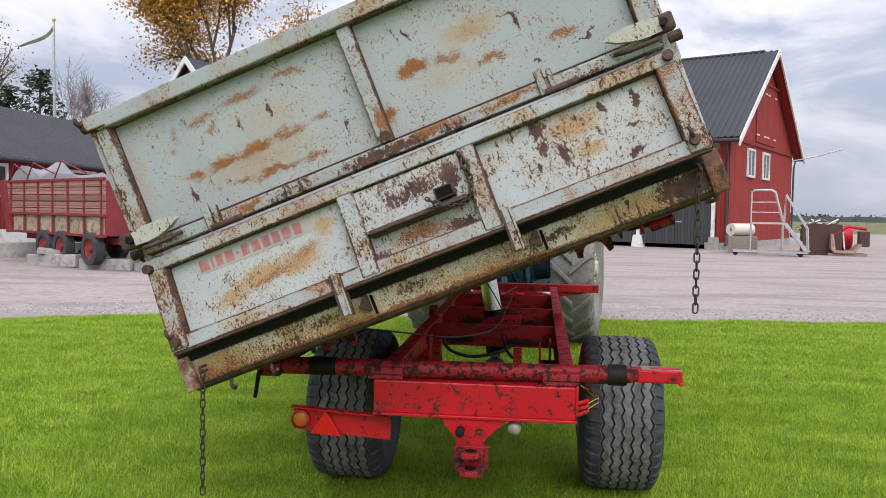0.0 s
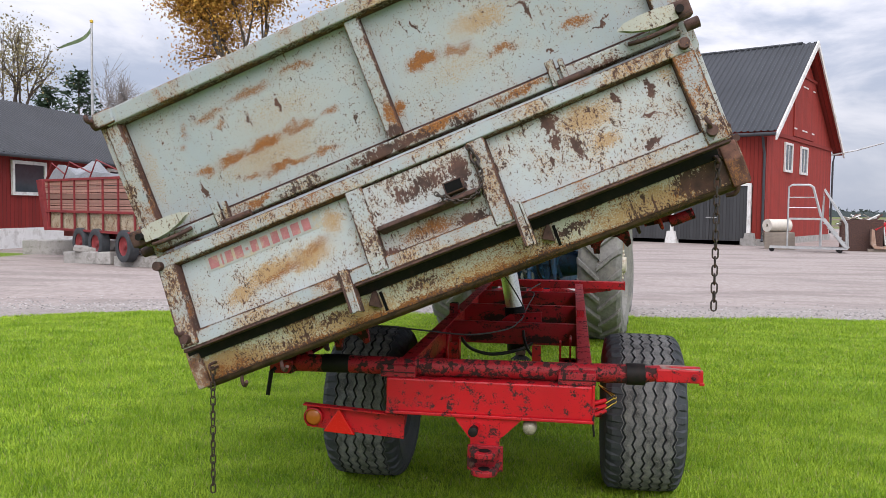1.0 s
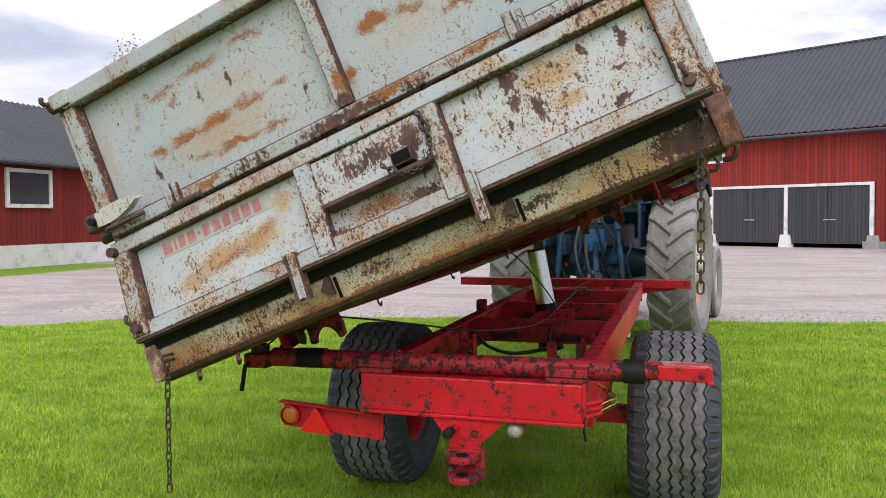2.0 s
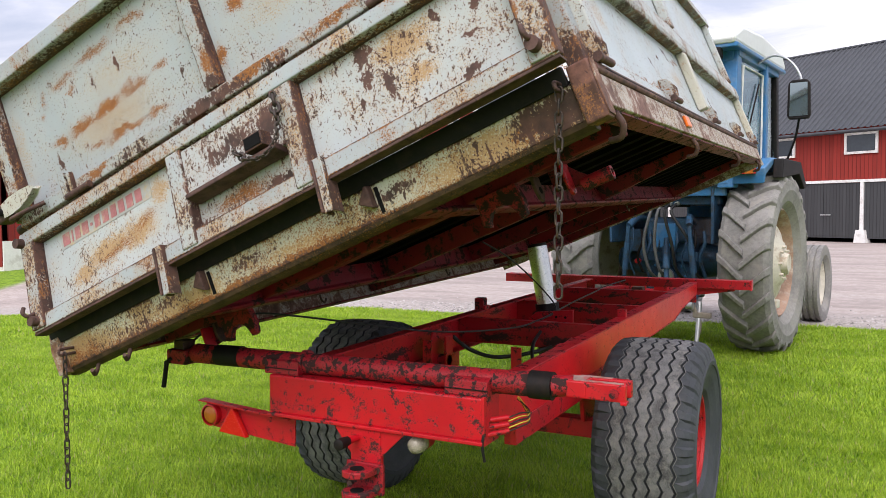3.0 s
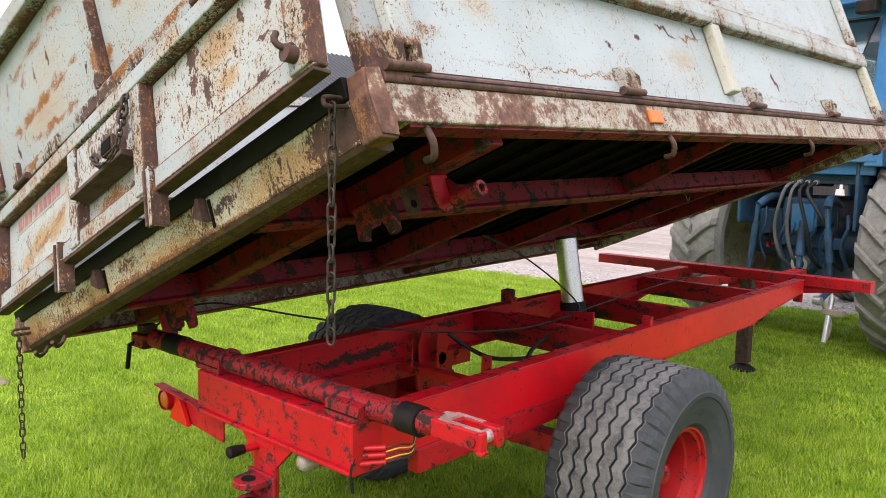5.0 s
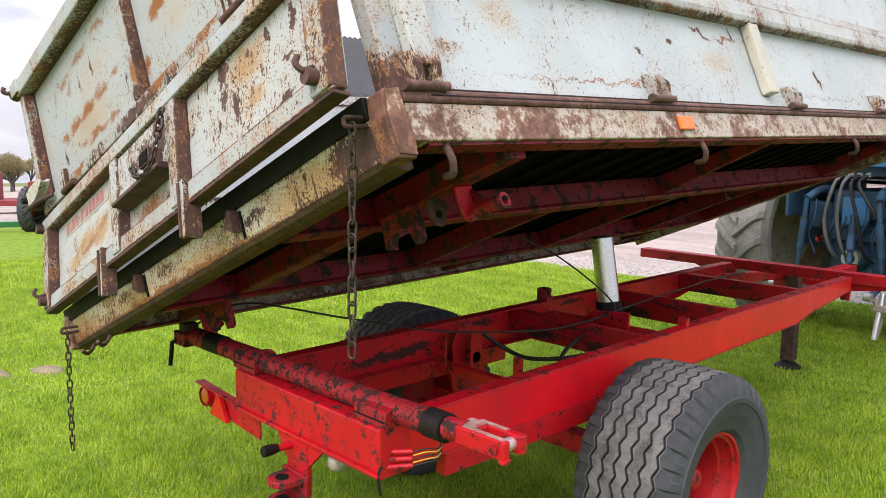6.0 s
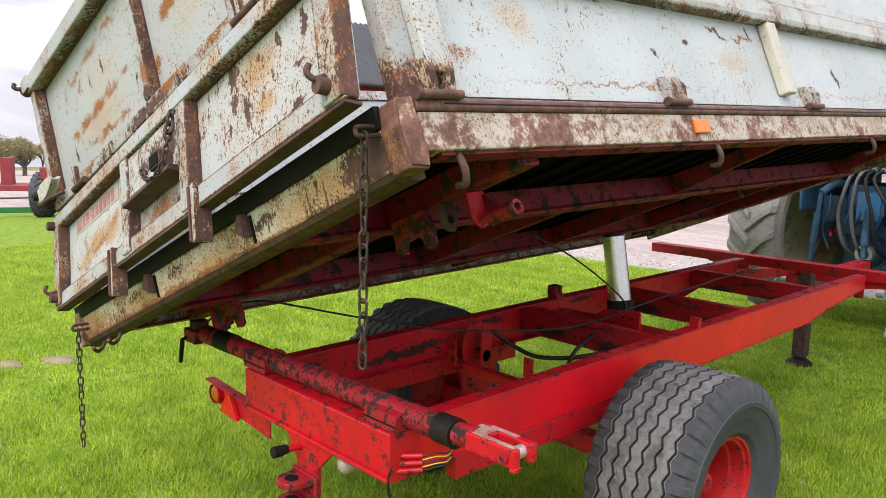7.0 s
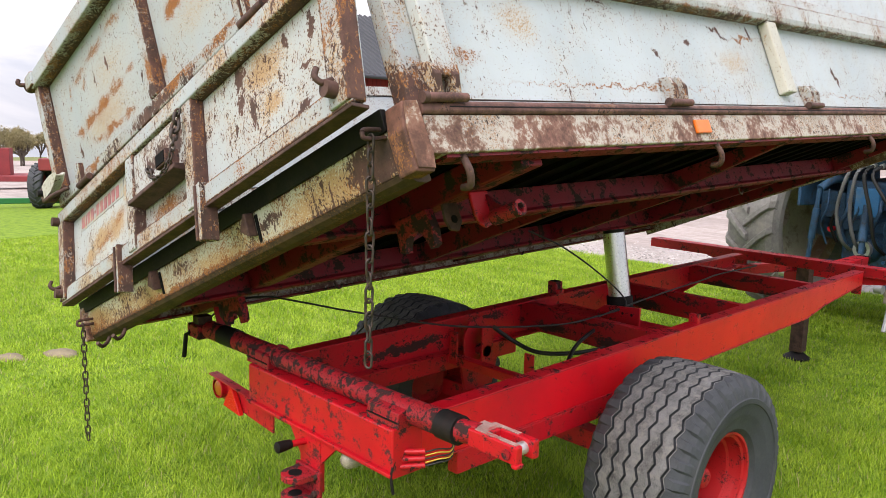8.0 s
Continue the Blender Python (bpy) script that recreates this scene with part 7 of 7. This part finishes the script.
for y in (0.0, 0.92):
    part("stringer", prism([(1.95, 1.50), (2.10, 1.50), (3.05, 0.2), (2.88, 0.2)], 1, y, y + 0.05), M_ZINC, st)
    part("handrail", bent([(0.62, y, 1.5), (0.62, y, 2.85), (0.75, y, 2.95), (1.45, y, 2.95), (1.60, y, 2.85), (1.95, y, 1.55)], 0.036), M_ZINC, st, smooth=True)
    part("handrail", bent([(2.0, y, 1.5), (2.05, y, 2.75), (2.95, y, 1.25), (3.0, y, 0.3)], 0.036), M_ZINC, st, smooth=True)
    for z in (1.95, 2.4):
        part("guard_bar", rod((0.62, y, z), (1.75, y, z), 0.018, None, 6), M_ZINC, st)
for i in range(5):
    pl = thing("pallet", "grey weathered wooden pallet in a stack", "pallet", pose(8.55, 32.1, 0.0 + 0.148 * i, 0, 0, -14 + 2 * i), group="stacked pallets")
    for k in range(5):
        part("top_board", box((0, 0.22 * k, 0.12), (1.2, 0.22 * k + 0.15, 0.145)), M_WOODGREY, pl)
    for k in range(3):
        part("runner", box((0.0, 0.46 * k, 0.0), (1.2, 0.46 * k + 0.09, 0.12)), M_WOODGREY, pl)
ob = part("wrap_roll", spun([(0.0, 0.07), (0.0, 0.28), (1.15, 0.28), (1.15, 0.07)], 24, None, 0, True), M_ROLL, None, smooth=True)
ob.matrix_world = pose(8.70, 32.4, 1.02, 0, 0, 30)
tagged(ob, "pale roll of wrapping film on a pallet stack", "film roll")
bn = thing("scrap_skip", "rusty open steel scrap container filled with metal", "skip", pose(11.60, 32.0, 0.0, 0, 0, -14) @ Matrix.Scale(0.98, 4))
bm = bmesh.new()
for lo, hi in (((0, 0, 0.05), (1.6, 0.05, 1.35)), ((0, 1.25, 0.05), (1.6, 1.3, 1.35)), ((0, 0.05, 0.05), (0.05, 1.25, 1.35)), ((1.55, 0.05, 0.05), (1.6, 1.25, 1.35)), ((0, 0, 0), (1.6, 1.3, 0.05))):
    box(lo, hi, bm)
part("container", bm, M_DARKRUST, bn, "rust-brown container walls")
for i in range(22):
    a = rnd.uniform(0, 3.1)
    x, y = rnd.uniform(0.2, 1.4), rnd.uniform(0.2, 1.1)
    d = (0.5 * math.cos(a), 0.35 * math.sin(a), rnd.uniform(-0.1, 0.25))
    part("scrap_piece", rod((x - d[0], y - d[1], 1.30 - d[2]), (x + d[0], y + d[1], 1.36 + d[2]), rnd.uniform(0.015, 0.05), None, 6), rnd.choice((M_DARKRUST, M_ZINC, M_WOODGREY, M_WHITE, M_BLACK)), bn)
part("white_sheet", box((1.7, 0.1, 0.1), (1.75, 0.9, 1.15)), M_WHITE, bn, m=Matrix.Rotation(radians(-6), 4, "Y"))
tk = thing("red_tank", "dented red steel tank lying among scrap", "tank", pose(12.35, 32.8, 0.0, 0, 0, -10))
part("drum", spun([(0.0, 0.0), (0.02, 0.45), (0.10, 0.52), (1.4, 0.52), (1.48, 0.45), (1.5, 0.0)], 28, None, 0, False, (0, 0, 0.72)), M_RED, tk, smooth=True)
part("cradle", box((0.2, -0.4, 0), (0.35, 0.4, 0.3)), M_DARKRUST, tk)
part("cradle", box((1.1, -0.4, 0), (1.25, 0.4, 0.3)), M_DARKRUST, tk)
dg = thing("old_loader_bucket", "rusty red loader bucket on a wooden skid", "loader bucket", pose(12.55, 31.3, 0.0, 0, 0, -12))
part("shell", prism([(0.0, 0.30), (0.15, 0.12), (0.9, 0.12), (1.2, 0.5), (1.1, 0.52), (0.85, 0.22), (0.2, 0.22), (0.1, 0.9), (0.0, 0.95)], 1, 0, 1.0), M_RIMRUST, dg, bevel=0.01)
part("skid", box((-0.1, 0.1, 0.0), (1.4, 0.25, 0.12)), M_WOODGREY, dg)
part("skid", box((-0.1, 0.75, 0.0), (1.4, 0.9, 0.12)), M_WOODGREY, dg)
part("arm", bent([(0.2, 0.5, 0.9), (0.7, 0.5, 1.25), (1.4, 0.5, 1.15)], 0.07), M_RED, dg, smooth=True)
part("motor", box((1.1, 0.2, 0.4), (1.5, 0.75, 1.05)), M_DARKRUST, dg, bevel=0.03)


# ---- flagpole, trees, distance ----
fp = thing("flagpole", "tall slim grey flagpole with a blue and yellow pennant", "flagpole", pose(-34.9, 50.0, 0.4))
part("pole", rod((0, 0, 0), (0, 0, 14.6), 0.12, 0.075, 10), M_ZINC, fp, smooth=True)
part("finial", spun([(14.55, 0.0), (14.6, 0.12), (14.75, 0.13), (14.85, 0.0)], 12, None, 2), M_BRASS, fp, smooth=True)
bm = bmesh.new()
prev = None
for i in range(14):
    s = i / 13
    x, z = -2.9 * s, 14.3 - 2.3 * s + 0.9 * s ** 3
    h, y = 0.30 * (1 - s) ** 0.7 + 0.05, 0.25 * math.sin(s * 7)
    cur = (bm.verts.new((x - 0.05, y, z)), bm.verts.new((x - 0.05, y + 0.05, z - h)))
    if prev:
        bm.faces.new((prev[0], cur[0], cur[1], prev[1]))
    prev = cur
part("pennant", bm, plain("pennant_cloth", (0.14, 0.20, 0.10), 0.8), fp, "faded blue and yellow pennant")


def branches(bm, base, way, length, radius, depth, rng, tips, spread=0.6, shrink=0.72):
    end = base + way * length
    rod(base, end, radius, radius * 0.68, 6 if depth > 1 else 4, bm, False)
    if depth <= 2:
        tips.append((end, way))
        tips.append((base + way * length * 0.55, way))
    if depth == 0:
        return
    for _ in range(rng.choice((2, 3, 3)) if depth > 1 else rng.choice((2, 3))):
        side = Vector((rng.uniform(-1, 1), rng.uniform(-1, 1), rng.uniform(-0.55, 0.75)))
        nxt = (way + side * spread).normalized()
        branches(bm, base + way * length * rng.uniform(0.55, 1.0), nxt, length * rng.uniform(shrink - 0.14, shrink + 0.08), radius * 0.62, depth - 1, rng, tips, spread, shrink)


def broad_tree(at, high, seed, label, leaf=None, per_tip=10, size=0.28, depth=5, trunk=0.28, wide=5.0):
    """A forked tree brought to its height and crown radius."""
    rng = random.Random(seed)
    t = thing("tree", label, "tree", Matrix.Translation(at))
    bm, tips = bmesh.new(), []
    branches(bm, Vector((0, 0, -0.1)), Vector((0.03, 0.02, 1)).normalized(), high * 0.18, trunk, depth, rng, tips, 0.8, 0.80)
    reach = sorted(math.hypot(p.x, p.y) for p, d in tips)[int(len(tips) * 0.96)]
    top = sorted(p.z for p, d in tips)[int(len(tips) * 0.985)]
    kx, kz = wide / reach, high / top
    for v in bm.verts:
        v.co = (v.co.x * (kx if v.co.z > 1 else 1), v.co.y * (kx if v.co.z > 1 else 1), v.co.z * kz)
    tips = [(Vector((p.x * kx, p.y * kx, p.z * kz)), d) for p, d in tips]
    part("trunk", bm, M_BARK if leaf else M_TWIG, t)
    crown = bmesh.new()
    if leaf:
        for p, d in tips:
            for _ in range(per_tip):
                c = p + Vector((rng.gauss(0, 1), rng.gauss(0, 1), rng.gauss(0, 0.8))) * high * 0.045
                a, b = Vector((rng.uniform(-1, 1), rng.uniform(-1, 1), rng.uniform(-1, 1))).normalized(), Vector((rng.uniform(-1, 1), rng.uniform(-1, 1), rng.uniform(-1, 1))).normalized()
                s = size * rng.uniform(0.6, 1.2)
                crown.faces.new([crown.verts.new(c + q * s) for q in (a, b, -a * 0.9, -b * 0.8)])
        part("crown", crown, leaf, t)
    else:
        for p, d in tips:
            for _ in range(1):
                e = p + (d + Vector((rng.uniform(-1, 1), rng.uniform(-1, 1), rng.uniform(-0.4, 0.8))) * 0.9) * high * 0.07
                rod(p, e, 0.018, 0.008, 3, crown, False)
        part("crown", crown, M_TWIG, t, "bare fine twigs")
    return t


def pine(at, high, seed):
    rng = random.Random(seed)
    t = thing("pine_tree", "dark green pine behind the barn roof", "tree", Matrix.Translation(at))
    part("trunk", rod((0, 0, 0), (0.2, 0, high), 0.22, 0.05, 8), M_BARK, t)
    bm = bmesh.new()
    for i in range(110):
        z = high * rng.uniform(0.42, 0.99)
        reach = (1.05 - z / high) * high * 0.40 + 0.35
        a = rng.uniform(0, 6.28)
        for k in range(20):
            s = rng.uniform(0.25, 1)
            c = Vector((reach * s * math.cos(a), reach * s * math.sin(a), z + 0.12 * high * 0.15 * s + rng.uniform(-0.2, 0.2)))
            c += Vector((rng.gauss(0, 0.22), rng.gauss(0, 0.22), rng.gauss(0, 0.12)))
            q = [Vector((rng.uniform(-1, 1), rng.uniform(-1, 1), rng.uniform(-0.6, 0.8))) * 0.26 for _ in range(3)]
            bm.faces.new([bm.verts.new(c + v) for v in q])
    part("crown", bm, M_NEEDLE, t)


broad_tree((-22.0, 49.4, 0), 18.6, 3, "large maple with thinning orange autumn leaves", M_AUTUMN, 105, 0.105, 5, 0.22, 5.4)
broad_tree((-19.4, 59.5, 0), 19.0, 11, "autumn tree with sparse yellow leaves", M_AUTUMN, 9, 0.12, 5, 0.24, 3.8)
broad_tree((-40.2, 48.7, 0), 14.6, 8, "tall tree with thin dull leaves", M_LEAFFAINT, 9, 0.10, 5, 0.28, 3.3)
broad_tree((-42.6, 64.0, 0), 14.0, 21, "bare birch behind the barn", None, depth=5, trunk=0.16, wide=2.4)
broad_tree((-37.9, 61.1, 0), 12.4, 22, "bare birch behind the barn", None, depth=5, trunk=0.15, wide=2.3)
broad_tree((-39.3, 66.0, 0), 11.2, 25, "bare birch behind the barn", None, depth=5, trunk=0.15, wide=2.2)
pine((-40.4, 56.2, 0), 12.4, 5)
pine((-43.4, 56.5, 0), 11.2, 6)


def far_wood():
    """Low dark woods on the horizon."""
    rng = random.Random(9)
    bm = bmesh.new()
    for k in range(1500):
        a = radians(rng.uniform(-60, 80))
        d = rng.uniform(380, 620)
        x, y, h = d * math.sin(a), d * math.cos(a), rng.uniform(2.0, 4.6)
        for i in range(3):
            cx, cy, cz = x + rng.uniform(-4, 4), y, h * rng.uniform(0.25, 0.8)
            q = [Vector((rng.uniform(-2, 2), rng.uniform(-1, 1), rng.uniform(-h * 0.5, h * 0.45))) for _ in range(4)]
            bm.faces.new([bm.verts.new((cx + v.x, cy + v.y, max(0.0, cz + v.z))) for v in q[:3]])
        base = [bm.verts.new((x - 7, y, -1)), bm.verts.new((x + 7, y, -1)), bm.verts.new((x + 5, y, h * 0.6)), bm.verts.new((x - 5, y, h * 0.55))]
        bm.faces.new(base)
    tagged(part("far_woods", bm, plain("hazy_woods", (0.075, 0.095, 0.10), 0.95, 0, 0.05, 0.2, 0.1)), "distant hazy woods on the horizon", "woods", kind="stuff")


far_wood()

fence = thing("field_fence", "grey wooden post fence along the field", "fence", pose(20, 62, 0))
for i in range(14):
    part("fence_post", box((3.0 * i, 0, 0), (3.0 * i + 0.12, 0.12, 1.25)), M_WOODGREY, fence)
for z in (0.55, 1.05):
    part("fence_rail", box((0, 0.02, z), (40, 0.07, z + 0.10)), M_WOODGREY, fence)


# ---- machines on the far side of the lawn ----
t2 = thing("red_tractor", "older red tractor with white cab parked far off", "tractor", pose(-23.45, 6.65, -1.16, 0, 0, 52) @ Matrix.Scale(0.91, 4))
for s in (-1, 1):
    wh = part("rear_wheel", lug_tyre(0.80, 0.22, 20), M_TYRE, t2, "dark chevron tyre", m=Matrix.Translation((s * 0.80, 0, 0.80)))
    add_lugs(wh, M_TYRE, 0.80, 0.22, 20)
    part("disc", spun([(s * 0.10, 0.50), (s * 0.02, 0.44), (s * 0.08, 0.12), (s * 0.14, 0.0)], 28), M_WAGONRED, wh, smooth=True)
    part("front_wheel", front_tyre(0.46, 0.12), M_TYRE, t2, m=Matrix.Translation((s * 0.75, 2.4, 0.46)))
part("bonnet", box((-0.30, 0.9, 0.85), (0.30, 2.8, 1.55)), M_WAGONRED, t2, bevel=0.05)
part("gearbox", box((-0.28, -0.35, 0.5), (0.28, 1.2, 1.1)), M_BLACK, t2, bevel=0.03)
part("cab_base", box((-0.70, -0.55, 1.35), (0.70, 0.95, 1.75)), M_WAGONRED, t2, bevel=0.03)
part("cab_glass", prism([(-0.40, 1.75), (0.80, 1.75), (0.50, 2.62), (-0.15, 2.62)], 0, -0.48, 0.48), M_HAZEGLASS, t2, "pale hazy cab glazing", bevel=0.03)
part("cab_roof", box((-0.46, -0.22, 2.62), (0.46, 0.56, 2.70)), M_BLACK, t2, bevel=0.03)
for s in (-1, 1):
    part("work_lamp", box((s * 0.26, -0.20, 2.70), (s * 0.42, -0.10, 2.86)), M_BLACK, t2, bevel=0.02)
    part("rear_link", bent([(s * 0.30, -0.3, 0.6), (s * 0.42, -1.1, 0.52)], 0.03), M_BLACK, t2)
gm = thing("green_mower_bar", "green mower beam lying on the lawn edge", "mower", pose(-24.7, 5.7, -1.33, 0, 0, 72))
part("beam", box((-2.0, 0, 0.28), (2.2, 0.16, 0.46)), M_GREENMACH, gm, bevel=0.02)
part("skid", box((-1.8, 0.02, 0.0), (-1.6, 0.14, 0.28)), M_GREENMACH, gm)
part("skid", box((1.8, 0.02, 0.0), (2.0, 0.14, 0.28)), M_GREENMACH, gm)
rt = thing("red_harvest_trailer", "long red flat trailer far across the yard", "trailer", pose(-41.3, 9.6, -2.12, 0, 0, 62))
part("bed", box((-4.0, -1.1, 0.55), (4.0, 1.1, 0.82)), M_WAGONRED, rt, bevel=0.02)
part("headboard", box((-0.35, -0.35, 0.82), (0.15, 0.35, 2.15)), M_WAGONRED, rt, bevel=0.02)
for x in (-2.6, -1.4, 1.4, 2.4):
    for s in (-1, 1):
        part("trailer_wheel", spun([(-0.15, 0.15), (-0.15, 0.30), (0.15, 0.30), (0.15, 0.15)], 24, None, 1, True, (x, s * 0.90, 0.30)), M_TYRE, rt, smooth=True)
for x, y, h, s in ((-141.0, 33.0, 5.6, 31), (-145.0, 35.0, 6.2, 32), (-139.0, 36.5, 5.4, 33), (-143.0, 38.0, 6.0, 34), (-148.0, 36.0, 6.6, 35), (-150.0, 39.5, 6.4, 36), (-146.0, 41.5, 5.8, 37)):
    broad_tree((x, y, ground_height(x, y) - 0.1), h, s, "thin autumn trees beyond the yard", M_LEAFFAINT, 13, 0.12, 5, 0.18, 2.8)
for x, y, sz in ((-4.20, 0.04, 0.12), (-4.08, 0.38, 0.14)):
    bm = spun([(0.0, 0.0), (0.01, sz * 0.7), (0.03, sz), (-0.02, sz * 1.05)], 14, None, 2, False, (0, 0, 0.0))
    for v in bm.verts:
        k = math.atan2(v.co.y, v.co.x)
        v.co.x *= 1 + 0.18 * math.sin(3 * k + x * 7)
        v.co.y *= 0.7
        v.co.z = 0.034 - v.co.z * 0.9 if v.co.z >= 0 else -0.01
    ob = part("dirt_mound", bm, plain("pale_dry_soil", (0.20, 0.165, 0.105), 0.95, 0, 30, 0.3, 0.9), smooth=True)
    ob.matrix_world = pose(x, y, -0.085, 0, 0, 30)
    tagged(ob, "small pale mound of dry soil on the lawn", "soil mound", group="soil mounds on the lawn")
